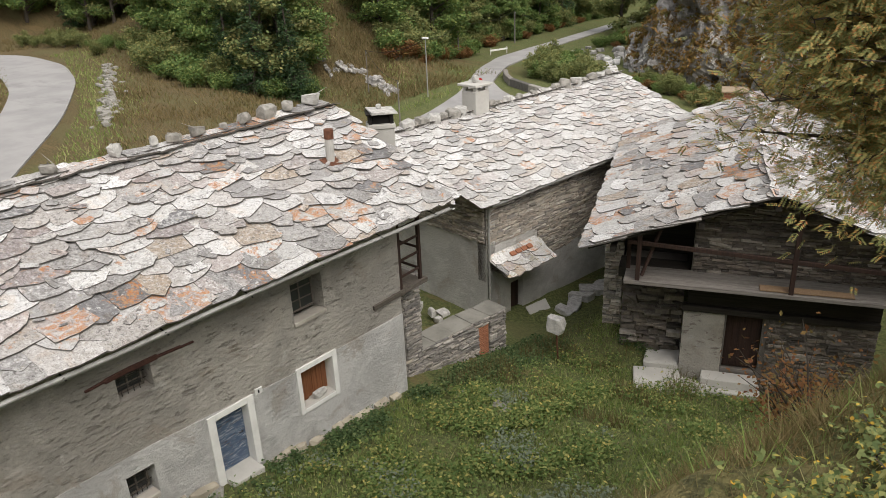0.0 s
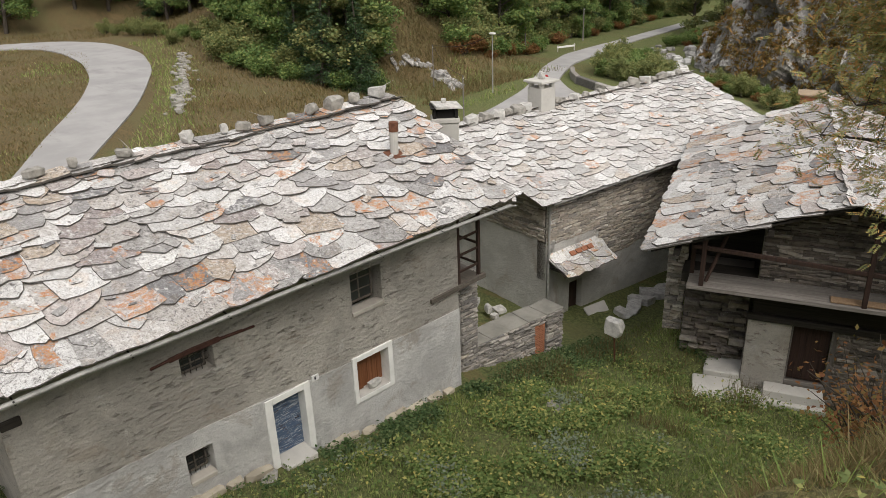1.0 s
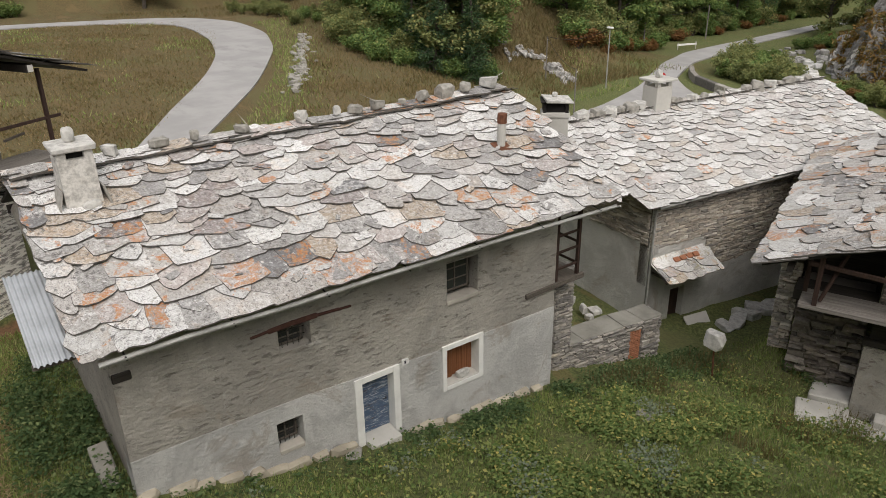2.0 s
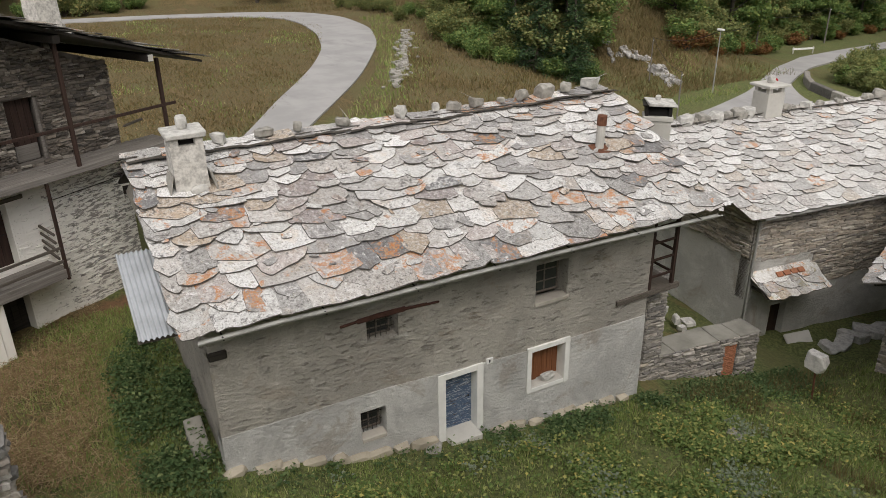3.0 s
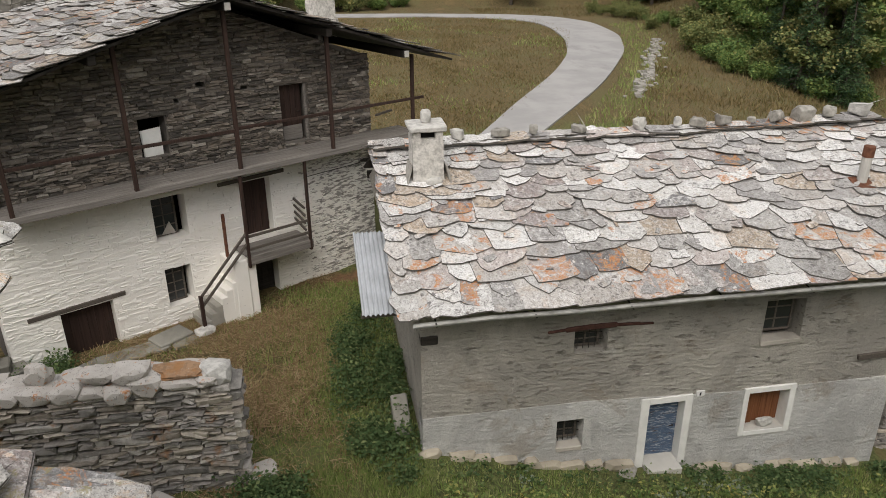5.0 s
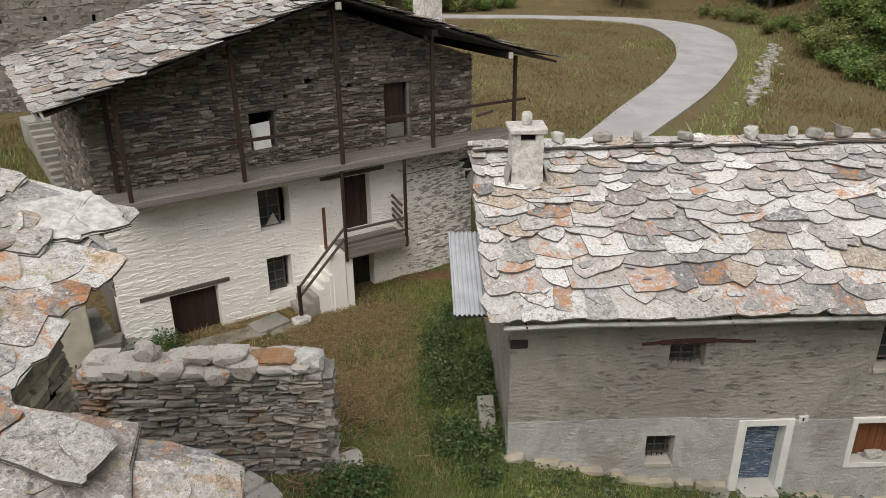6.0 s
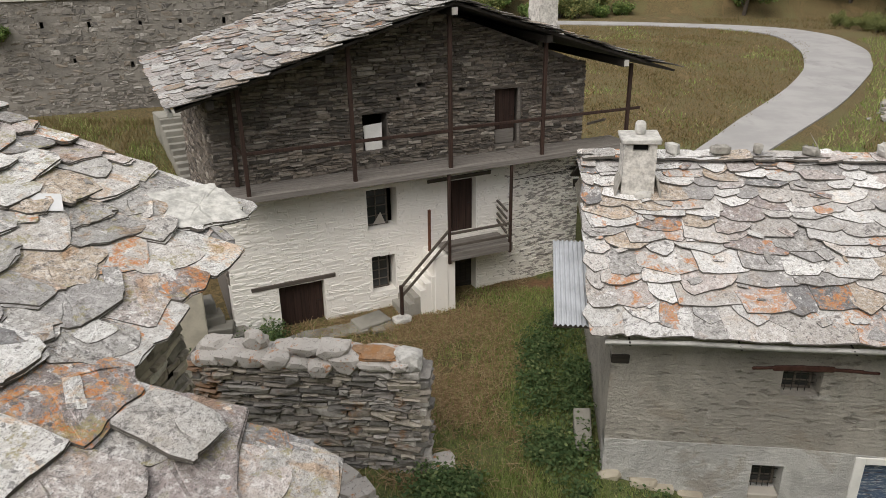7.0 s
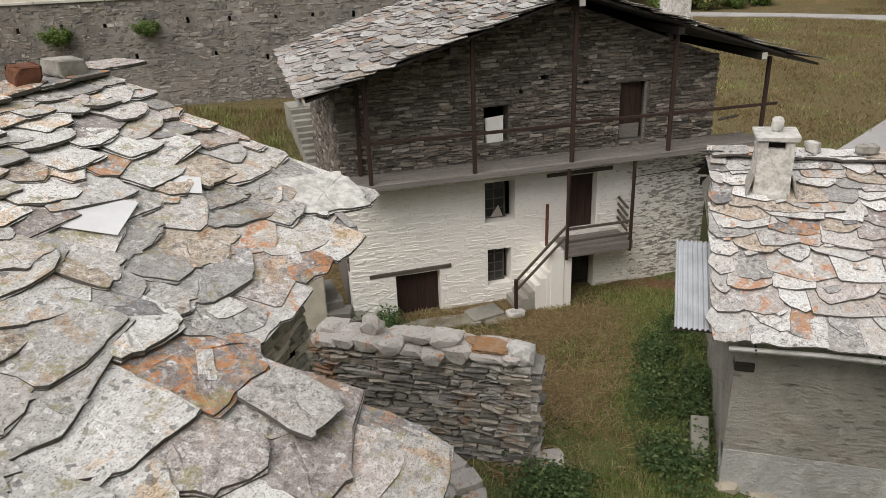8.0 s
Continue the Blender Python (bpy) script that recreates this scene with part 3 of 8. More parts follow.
OLD_WOOD = wood_material("weathered_timber", (0.15, 0.13, 0.11), (0.07, 0.06, 0.052), "x")
POST_WOOD = wood_material("brown_timber", (0.062, 0.036, 0.028), (0.03, 0.02, 0.017), "z")
GREY_BOARD = wood_material("grey_boards", (0.27, 0.25, 0.23), (0.14, 0.128, 0.115), "x")
DARK_WOOD = wood_material("dark_timber", (0.05, 0.043, 0.037), (0.022, 0.02, 0.018), "x")
DOOR_WOOD = wood_material("dark_red_door", (0.06, 0.035, 0.028), (0.028, 0.018, 0.015), "z")
SHUTTER = wood_material("varnished_shutter", (0.24, 0.10, 0.045), (0.14, 0.055, 0.025), "z", 0.55)


def blue_door_material():
    n = Nodes("peeling_blue_paint", 0.6)
    co = n.add("ShaderNodeTexCoord").outputs["Object"]
    g = n.noise(9.0, 6, n.scaled(0.5, 1, 5, co), 0.7)
    col = n.mix(n.mask(g, 0.52, 0.60), (0.075, 0.115, 0.185), (0.40, 0.43, 0.47))
    col = n.mix(n.mask(n.noise(4.0, 5, n.scaled(0.6, 1, 4, co), 0.7), 0.54, 0.66), col, (0.075, 0.06, 0.06))
    n.bump(g, 0.25, 0.006)
    return n.done(col)


BLUE_DOOR = blue_door_material()


def plain(name, colour, rough=0.6, metal=0.0, vary=0.25, scale=6.0, bump=0.15):
    n = Nodes(name, rough)
    n.shader.inputs["Metallic"].default_value = metal
    col = n.mix(n.mask(n.noise(scale, 5, None, 0.65), 0.35, 0.7), colour, tuple(c * (1 - vary) for c in colour))
    n.bump(n.noise(scale * 6, 4, None, 0.6), bump, 0.006)
    return n.done(col)


WHITE_PAINT = plain("white_painted_surround", (0.814, 0.814, 0.792), 0.7, 0, 0.12, 3)
TIN = plain("galvanised_sheet", (0.506, 0.528, 0.550), 0.5, 0.4, 0.2, 2.5)
ZINC = plain("grey_gutter_metal", (0.42, 0.42, 0.40), 0.55, 0.3, 0.3, 4)
RUST = plain("rusty_iron", (0.17, 0.075, 0.045), 0.85, 0.1, 0.45, 9)
IRON = plain("dark_iron", (0.035, 0.032, 0.03), 0.6, 0.4, 0.3, 9)
BRICK = plain("red_brick", (0.40, 0.175, 0.10), 0.9, 0, 0.3, 12)
CHIMNEY = plain("limewashed_chimney", (0.66, 0.64, 0.60), 0.95, 0, 0.45, 9, 1.0)
WHITE_STONE = plain("pale_boulder", (0.58, 0.57, 0.54), 0.92, 0, 0.4, 6, 0.5)
# near-black for flue soot and for shade painted inside openings
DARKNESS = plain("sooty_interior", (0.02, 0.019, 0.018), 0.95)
MIST_PLASTIC = plain("white_enamel", (0.75, 0.75, 0.74), 0.4, 0, 0.05)
RED_SIGN = plain("red_sign_paint", (0.45, 0.03, 0.03), 0.5, 0, 0.1)
FADED_RED = plain("faded_red_board", (0.10, 0.048, 0.038), 0.8, 0, 0.4, 7)
DARK_GLASS = Nodes("old_window_glass", 0.08).done((0.03, 0.033, 0.034))
DARK_GLASS.node_tree.nodes["Principled BSDF"].inputs["Specular IOR Level"].default_value = 0.6
PALE_SHEET = plain("pale_metal_sheet", (0.66, 0.67, 0.68), 0.5, 0.0, 0.1, 4)
INK = plain("sign_ink", (0.03, 0.03, 0.04), 0.6)


def asphalt_material():
    n = Nodes("worn_asphalt", 0.9)
    col = n.mix(n.mask(n.noise(0.35, 5, None, 0.6), 0.35, 0.65), (0.40, 0.39, 0.385), (0.33, 0.325, 0.32))
    col = n.mix(n.math("MULTIPLY", n.mask(n.noise(0.12, 6, n.scaled(1, 2.5, 1), 0.7), 0.55, 0.68), 0.5), col, (0.25, 0.245, 0.24))
    col = n.mix(n.math("MULTIPLY", n.noise(40, 3), 0.3), col, (0.27, 0.265, 0.26))
    return n.done(col)


ASPHALT = asphalt_material()


def ground_material():
    n = Nodes("alpine_turf", 1.0)
    a = n.add("ShaderNodeAttribute")
    a.attribute_name = "cover"
    sep = n.add("ShaderNodeSeparateColor")
    n.put(sep.inputs[0], a.outputs["Color"])
    dry, lush, bare = sep.outputs
    wob = n.noise(0.55, 6, None, 0.7)
    fine = n.noise(9.0, 5, None, 0.7)
    straw = n.mix(n.mask(fine, 0.40, 0.6), (0.175, 0.13, 0.062), (0.085, 0.07, 0.034))
    green = n.mix(n.mask(fine, 0.40, 0.6), (0.16, 0.18, 0.065), (0.075, 0.09, 0.035))
    earth = n.mix(n.mask(fine, 0.35, 0.7), (0.24, 0.135, 0.075), (0.13, 0.085, 0.05))
    col = n.mix(n.mask(n.math("ADD", dry, n.math("MULTIPLY", n.math("SUBTRACT", wob, 0.5), 1.3)), 0.25, 0.75), green, straw)
    sward = n.noise(0.16, 7, n.scaled(1, 2.2, 1), 0.72, 0.5)
    col = n.mix(n.math("MULTIPLY", n.mask(sward, 0.48, 0.60), 0.55), col, n.mix(fine, (0.10, 0.105, 0.045), (0.17, 0.15, 0.07)))
    col = n.mix(n.math("MULTIPLY", n.mask(sward, 0.44, 0.36), 0.5), col, n.mix(fine, (0.17, 0.11, 0.05), (0.26, 0.19, 0.10)))
    col = n.mix(n.mask(n.math("ADD", bare, n.math("MULTIPLY", n.math("SUBTRACT", wob, 0.5), 1.0)), 0.4, 0.7), col, earth)
    n.bump(n.math("ADD", fine, n.noise(40, 3)), 0.6, 0.06)
    return n.done(col)


TURF = ground_material()


def leaf_material(name, stops, rough=0.7, shine=0.2):
    n = Nodes(name, rough)
    n.shader.inputs["Specular IOR Level"].default_value = shine
    col = n.ramp(n.island(), stops)
    tint = n.own()
    col = n.mix(n.math("MULTIPLY", tint, 0.3), col, n.mix(1.0, col, (0.75, 0.8, 0.6), "MULTIPLY"))
    back = n.add("ShaderNodeBsdfTranslucent")
    n.put(back.inputs[0], col)
    join = n.add("ShaderNodeMixShader")
    join.inputs[0].default_value = 0.25
    n.tree.links.new(n.shader.outputs[0], join.inputs[1])
    n.tree.links.new(back.outputs[0], join.inputs[2])
    n.tree.links.new(join.outputs[0], n.tree.nodes["Material Output"].inputs[0])
    return n.done(col)


GRASS = leaf_material("meadow_grass", [(0.0, (0.155, 0.225, 0.062)), (0.5, (0.26, 0.34, 0.10)), (0.8, (0.37, 0.405, 0.16)), (1.0, (0.50, 0.45, 0.24))])
DRY_GRASS = leaf_material("dry_grass", [(0.0, (0.104, 0.096, 0.036)), (0.3, (0.192, 0.144, 0.068)), (0.7, (0.272, 0.208, 0.108)), (1.0, (0.144, 0.136, 0.048))])
STRAW = leaf_material("cut_straw", [(0.0, (0.17, 0.115, 0.055)), (0.5, (0.30, 0.21, 0.11)), (1.0, (0.50, 0.38, 0.24))])
WEED = leaf_material("broad_weed_leaves", [(0.0, (0.10, 0.16, 0.05)), (0.6, (0.20, 0.265, 0.085)), (0.9, (0.35, 0.36, 0.13)), (1.0, (0.55, 0.46, 0.15))])
NETTLE = leaf_material("nettle_leaves", [(0.0, (0.05, 0.09, 0.036)), (0.7, (0.11, 0.165, 0.066)), (1.0, (0.22, 0.26, 0.115))])
PALE_WEED = leaf_material("silvery_weed_leaves", [(0.0, (0.17, 0.21, 0.14)), (1.0, (0.26, 0.30, 0.22))])
WOODS = leaf_material("broadleaf_foliage", [(0.0, (0.099, 0.170, 0.057)), (0.6, (0.170, 0.255, 0.079)), (1.0, (0.315, 0.358, 0.114))])
WOODS_PALE = leaf_material("pale_foliage", [(0.0, (0.133, 0.178, 0.067)), (0.6, (0.223, 0.256, 0.100)), (1.0, (0.381, 0.336, 0.133))])
CONIFER = leaf_material("spruce_needles", [(0.0, (0.042, 0.088, 0.046)), (0.7, (0.084, 0.147, 0.063)), (1.0, (0.147, 0.208, 0.088))])
AUTUMN = leaf_material("autumn_foliage", [(0.0, (0.17, 0.20, 0.075)), (0.5, (0.29, 0.29, 0.11)), (0.75, (0.42, 0.35, 0.13)), (0.92, (0.50, 0.27, 0.09)), (1.0, (0.36, 0.15, 0.06))])
RUSSET = leaf_material("russet_shrub_leaves", [(0.0, (0.17, 0.07, 0.035)), (0.6, (0.28, 0.14, 0.055)), (1.0, (0.18, 0.15, 0.05))])
BRAMBLE = leaf_material("bramble_leaves", [(0.0, (0.105, 0.147, 0.055)), (0.5, (0.179, 0.212, 0.077)), (0.82, (0.294, 0.294, 0.110)), (0.93, (0.546, 0.405, 0.077)), (1.0, (0.630, 0.386, 0.055))])
RUST_GRASS = leaf_material("rusty_crag_grass", [(0.0, (0.13, 0.11, 0.035)), (0.4, (0.25, 0.16, 0.05)), (0.8, (0.34, 0.20, 0.07)), (1.0, (0.19, 0.19, 0.06))])
BARK = plain("grey_bark", (0.10, 0.085, 0.07), 0.95, 0, 0.5, 8, 0.7)


def cliff_material():
    n = Nodes("gneiss_cliff", 0.95)
    streak = n.noise(0.8, 8, n.scaled(1, 1, 0.55), 0.75, 0.8)
    col = n.mix(n.mask(streak, 0.38, 0.64), (0.23, 0.225, 0.22), (0.47, 0.46, 0.45))
    col = n.mix(n.mask(n.noise(4.5, 6, None, 0.7), 0.5, 0.72), col, (0.16, 0.15, 0.14))
    col = n.mix(n.mask(n.noise(0.26, 8, n.scaled(1, 1, 0.7), 0.72, 1.2), 0.555, 0.60), col, (0.80, 0.78, 0.75))
    col = n.mix(n.mask(n.noise(0.9, 7, None, 0.72), 0.58, 0.68), col, (0.24, 0.19, 0.09))
    n.bump(n.noise(2.2, 9, n.scaled(1, 1, 0.6), 0.78), 1.0, 0.35)
    return n.done(col)


CLIFF = cliff_material()
WHITE_ROCK = plain("bleached_boulder", (0.74, 0.73, 0.71), 0.9, 0, 0.3, 1.6, 0.6)
PALE_CLIFF = plain("pale_rock_outcrop", (0.50, 0.485, 0.46), 0.95, 0, 0.75, 1.6, 1.0)

# ---- the land ----
def land(x, y):
    """The height of the ground."""
    x, y = np.asarray(x, float), np.asarray(y, float)
    near = np.interp(y, [-30, 0, 2.9, 5.1, 7.6, 11.6, 16, 20, 30], [0, -0.05, -0.8, -1.15, -1.6, -1.95, -2.9, -3.8, -4.2])
    near = near + (0.17 - 0.1 * smooth(12, 17, y)) * np.clip(x, 0, 8) * smooth(-2, 3, y) + 0.05 * np.clip(x, 0, 8) * (1 - smooth(-2, 3, y))
    far = -3.0 * smooth(24, 37, y + 0.35 * (x + 26))
    w = smooth(-14, -6, x)
    z = near * w + far * (1 - w)
    z = z + 3.5 * smooth(11, 24, -0.45 * x - 0.9 * y) * smooth(5, 13, -y) * smooth(-40, -25, x) * smooth(10, -2, x)
    z = z + 6.0 * np.exp(-(((x + 60) / 22) ** 2) - ((y - 50) / 10) ** 2)
    z = z + 7.5 * smooth(-30, -53, x) * np.exp(-(((y - 47.5 - 0.12 * (-x - 31)) / 5.0) ** 2))
    z = z + 2.3 * np.exp(-(((x - 3.2) / 1.5) ** 2) - ((y - 20.4) / 1.7) ** 2)
    r = np.hypot(x - 13, y + 2)
    start = 112 + 26 * smooth(55, 80, y)
    z = z + 0.6 * np.maximum(0, r - start) * smooth(5, -30, x)
    z = z + 0.7 * np.maximum(0, y - 150)
    bank = 8.07 + 1.3 * (x - 12.76) - 0.45 * (np.maximum(y, -2.5) - 2.38) - 1.2 * np.maximum(0, -2.7 - y)
    bank = np.minimum(bank, 9.1 + 0.25 * np.maximum(0, x - 13.5))
    return np.maximum(z, bank)


def spaced(stops):
    out = []
    for a, b, step in stops:
        out.append(np.arange(a, b, step))
    return np.concatenate(out + [[stops[-1][1]]])


def build_ground():
    xs = spaced([(-620, -140, 24), (-140, -28, 2.0), (-28, -12, 1.0), (-12, 15, 0.33), (15, 40, 2.5), (40, 400, 36)])
    ys = spaced([(-500, -60, 22), (-60, -14, 2.0), (-14, 24, 0.38), (24, 120, 2.0), (120, 640, 26)])
    gx, gy = np.meshgrid(xs, ys, indexing="ij")
    gz = land(gx, gy)
    fine = smooth(-30, -12, gx) * smooth(30, 20, gy) * smooth(-40, -14, gy)
    lump = np.array([noise.noise(Vector((a * 0.9, b * 0.9, 0))) + 0.5 * noise.noise(Vector((a * 2.3, b * 2.3, 5))) for a, b in zip(gx.ravel(), gy.ravel())]).reshape(gx.shape)
    gz = gz + lump * (0.05 + 0.05 * fine)
    nx, ny = gx.shape
    verts = np.stack([gx, gy, gz], -1).reshape(-1, 3)
    idx = np.arange(nx * ny).reshape(nx, ny)
    faces = np.stack([idx[:-1, :-1], idx[1:, :-1], idx[1:, 1:], idx[:-1, 1:]], -1).reshape(-1, 4)
    ob = mesh_object("ground", verts, faces, TURF)
    # what grows where: dry straw, green, bare soil
    x, y = verts[:, 0], verts[:, 1]
    yard = smooth(0.5, -2.5, x) * smooth(-0.2, -1.6, y) * smooth(-16, -10, x)
    lane = np.exp(-(((y + 1.2) / 1.1) ** 2)) * smooth(-14, -8, x) * smooth(4, -1, x)
    field = smooth(-24, -30, x) * smooth(40, 30, y)
    hill = smooth(-20, -30, x) * smooth(15, 26, y) * smooth(75, 55, y)
    slope = smooth(9.5, 11.5, x)
    dry = np.clip(0.85 * yard - 0.75 * lane + 0.8 * field + 0.6 * hill + 0.45 * smooth(60, 90, np.hypot(x - 13, y + 2)) + 0.55 * slope, 0, 1)
    meadow = smooth(60, 70, y) + np.exp(-(((x + 33) / 12) ** 2) - ((y - 50) / 9) ** 2)
    dry = np.clip(dry - 0.9 * np.clip(meadow, 0, 1), 0, 1)
    spur = smooth(-30, -36, x) * np.exp(-(((y - 47.5 - 0.12 * (-x - 31)) / 5.5) ** 2))
    dry = np.clip(dry + 1.2 * spur, 0, 1)
    dry = np.clip(dry + 0.9 * smooth(-9, -12, x) * smooth(-15, -19, y) * smooth(-28, -20, x), 0, 1)
    dry = np.where((x > 0) & (x < 9) & (y > 0), 0.12, dry)
    bare = np.exp(-(((x + 9.3) / 0.9) ** 2) - ((y + 1.0) / 1.6) ** 2) * 0.9
    layer = ob.data.color_attributes.new("cover", "FLOAT_COLOR", "POINT")
    data = np.stack([dry, 1 - dry, bare, np.ones_like(dry)], -1).astype(np.float32)
    layer.data.foreach_set("color", data.ravel())
    for p in ob.data.polygons:
        p.use_smooth = True
    return tagged(ob, "grassy alpine valley floor with a steep bank", "ground", kind="structure")


build_ground()


def ribbon(name, left, right, mat, label, lift=0.12, steps=160, thick=0.05):
    """A road between its two edges."""
    def along(pts):
        pts = np.array(pts, float)
        d = np.r_[0, np.cumsum(np.hypot(*np.diff(pts, axis=0).T))]
        t = np.linspace(0, d[-1], steps)
        # a smooth run through the points
        out = np.stack([np.interp(t, d, pts[:, k]) for k in range(2)], -1)
        for _ in range(12):
            out[1:-1] = 0.25 * out[:-2] + 0.5 * out[1:-1] + 0.25 * out[2:]
        return out
    a, b = along(left), along(right)
    n = 7
    rows = np.stack([a + (b - a) * f for f in np.linspace(0, 1, n)], 1)
    z = land(rows[..., 0], rows[..., 1])
    z = z.mean(1, keepdims=True) * 0.6 + z * 0.4 + lift
    verts = np.concatenate([rows, z[..., None]], -1).reshape(-1, 3)
    idx = np.arange(steps * n).reshape(steps, n)
    faces = np.stack([idx[:-1, :-1], idx[1:, :-1], idx[1:, 1:], idx[:-1, 1:]], -1).reshape(-1, 4).tolist()
    low = verts.copy()
    low[:, 2] -= 0.25
    m = steps * n
    for k in range(steps - 1):
        for e in (0, n - 1):
            faces.append((idx[k, e], idx[k + 1, e], idx[k + 1, e] + m, idx[k, e] + m))
    ob = mesh_object(name, np.concatenate([verts, low]), faces, mat)
    return tagged(ob, label, "road", kind="structure")


ribbon("road", [(-15, 1.0), (-21, 4.0), (-26.9, 7.5), (-33.6, 11.1), (-39.3, 14.5), (-44.6, 17.4), (-52.2, 20.9), (-61.3, 23.6), (-70.9, 24.9), (-77.0, 24.2), (-80.6, 20.9), (-82.9, 16.1), (-84.1, 12.4), (-86, 2), (-88, -30)],
       [(-15, 4.0), (-21, 7.2), (-25.6, 10.3), (-33.0, 15.3), (-38.0, 18.6), (-43.7, 21.8), (-52.4, 26.4), (-62.3, 29.9), (-73.3, 30.9), (-80.5, 28.6), (-84.2, 23.5), (-86.2, 16.7), (-87.6, 12.5), (-89.6, 2), (-92, -30)],
       ASPHALT, "pale worn asphalt lane curving round a field")
ribbon("road", [(-24.8, 33), (-25.4, 37.4), (-26.1, 42.1), (-27.8, 48.1), (-30.8, 53.5), (-33.9, 58.8), (-38.2, 67.4), (-39.2, 74.5), (-39.7, 81.8), (-40.3, 86.5), (-40.9, 93.2), (-41.9, 102.4), (-44, 140)],
       [(-22.7, 33), (-23.4, 38.0), (-24.1, 42.5), (-25.0, 46.0), (-27.5, 52.3), (-29.9, 56.5), (-33.2, 62.6), (-35.6, 70.5), (-37.1, 78.1), (-37.8, 83.4), (-38.3, 89.1), (-39.2, 97.7), (-41, 140)],
       ASPHALT, "pale asphalt valley road between meadows", 0.12, 220)
ribbon("road", [(-29.3, 49.9), (-27.0, 48.6), (-23.6, 46.6), (-20.9, 45.6), (-15, 43.5)], [(-29.9, 55.8), (-28.0, 53.0), (-25.3, 50.8), (-21.0, 48.6), (-14, 46)], ASPHALT, "short asphalt side road joining the valley road", 0.125, 60)

# ---- parts that houses share ----
def gable_panel(depth, zb, ze, zr, at, thick, holes=(), mid=None):
    """A gable wall across the house at x = at, rising from ze at both ends to zr."""
    mid = depth / 2 if mid is None else mid
    bm = wall_panel([0, mid, depth], [zb, ze], holes, thick, top=lambda x: ze + (zr - ze) * (x / mid if x < mid else (depth - x) / (depth - mid)))
    bmesh.ops.transform(bm, matrix=Matrix(((0, 1, 0, at), (1, 0, 0, 0), (0, 0, 1, 0), (0, 0, 0, 1))), verts=bm.verts)
    return bm


def roof_deck(parent, plane, width, length, label="dark boarded roof deck"):
    bm = bmesh.new()
    box(bm, (0.05, 0.03, -0.07), (width - 0.05, length, -0.005))
    bmesh.ops.transform(bm, matrix=plane, verts=bm.verts)
    return part("roof_deck", bm, DARK_WOOD, parent, label)


def slope(x0, y0, z0, pitch, turn=0.0):
    """From a roof plane's across, up and off to the house."""
    return Matrix.Translation((x0, y0, z0)) @ pose(0, 0, 0, 0, 0, turn) @ pose(0, 0, 0, pitch, 0, 0)


def small_window(parent, x0, x1, z0, z1, depth, mat=OLD_WOOD, bars=(1, 2), iron=False, label="small old wooden window with dark panes"):
    """A framed window set back in its opening."""
    w = 0.055
    bm = bmesh.new()
    for a, b in (((x0, z0), (x0 + w, z1)), ((x1 - w, z0), (x1, z1)), ((x0, z0), (x1, z0 + w)), ((x0, z1 - w), (x1, z1))):
        box(bm, (a[0], depth, a[1]), (b[0], depth + 0.06, b[1]), 0.006)
    win = part("window", bm, mat, parent, label)
    for k in range(1, bars[0] + 1):
        x = x0 + (x1 - x0) * k / (bars[0] + 1)
        bm = bmesh.new()
        box(bm, (x - 0.02, depth + 0.01, z0 + w), (x + 0.02, depth + 0.05, z1 - w), 0.004)
        part("glazing_bar", bm, mat, win)
    for k in range(1, bars[1] + 1):
        z = z0 + (z1 - z0) * k / (bars[1] + 1)
        bm = bmesh.new()
        box(bm, (x0 + w, depth + 0.012, z - 0.016), (x1 - w, depth + 0.048, z + 0.016), 0.004)
        part("glazing_bar", bm, mat, win)
    bm = bmesh.new()
    box(bm, (x0 + w * 0.5, depth + 0.03, z0 + w * 0.5), (x1 - w * 0.5, depth + 0.036, z1 - w * 0.5))
    part("pane", bm, DARK_GLASS, win)
    if iron:
        bm = bmesh.new()
        for k in range(1, 5):
            x = x0 + (x1 - x0) * k / 5
            rod(bm, (x, depth - 0.07, z0 - 0.02), (x, depth - 0.07, z1 + 0.02), 0.009)
        for k in range(1, 3):
            z = z0 + (z1 - z0) * k / 3
            rod(bm, (x0 - 0.03, depth - 0.07, z), (x1 + 0.03, depth - 0.07, z), 0.009)
        part("iron_grille", bm, IRON, win)
    return win


def plank_door(parent, x0, x1, z0, z1, depth, mat, planks=5, label="", across=False, name="door"):
    """A door leaf with its planks proud of it and a latch."""
    bm = bmesh.new()
    box(bm, (x0, depth + 0.02, z0), (x1, depth + 0.06, z1), 0.004)
    door = part(name, bm, mat, parent, label)
    deep = parent.parent is not None
    bm = bmesh.new()
    for k in range(planks):
        if across:
            a, b = z0 + (z1 - z0) * k / planks, z0 + (z1 - z0) * (k + 1) / planks
            box(bm, (x0, depth + rng.uniform(0, 0.008), a + 0.005), (x1, depth + 0.025, b - 0.005), 0.005)
        else:
            a, b = x0 + (x1 - x0) * k / planks, x0 + (x1 - x0) * (k + 1) / planks
            box(bm, (a + 0.004, depth + rng.uniform(0, 0.008), z0), (b - 0.004, depth + 0.025, z1), 0.005)
        if not deep:
            part("plank", bm, mat, door)
            bm = bmesh.new()
    if deep:
        bmesh.ops.transform(bm, matrix=Matrix(), verts=bm.verts)
        part("planking", bm, mat, parent)["kind"] = "stuff"
        return door
    bm.free()
    bm = bmesh.new()
    rod(bm, (x1 - 0.1, depth - 0.05, (z0 + z1) / 2), (x1 - 0.1, depth + 0.02, (z0 + z1) / 2), 0.014)
    rod(bm, (x1 - 0.1, depth - 0.05, (z0 + z1) / 2), (x1 - 0.2, depth - 0.05, (z0 + z1) / 2 + 0.01), 0.011)
    part("handle", bm, IRON, door)
    return door


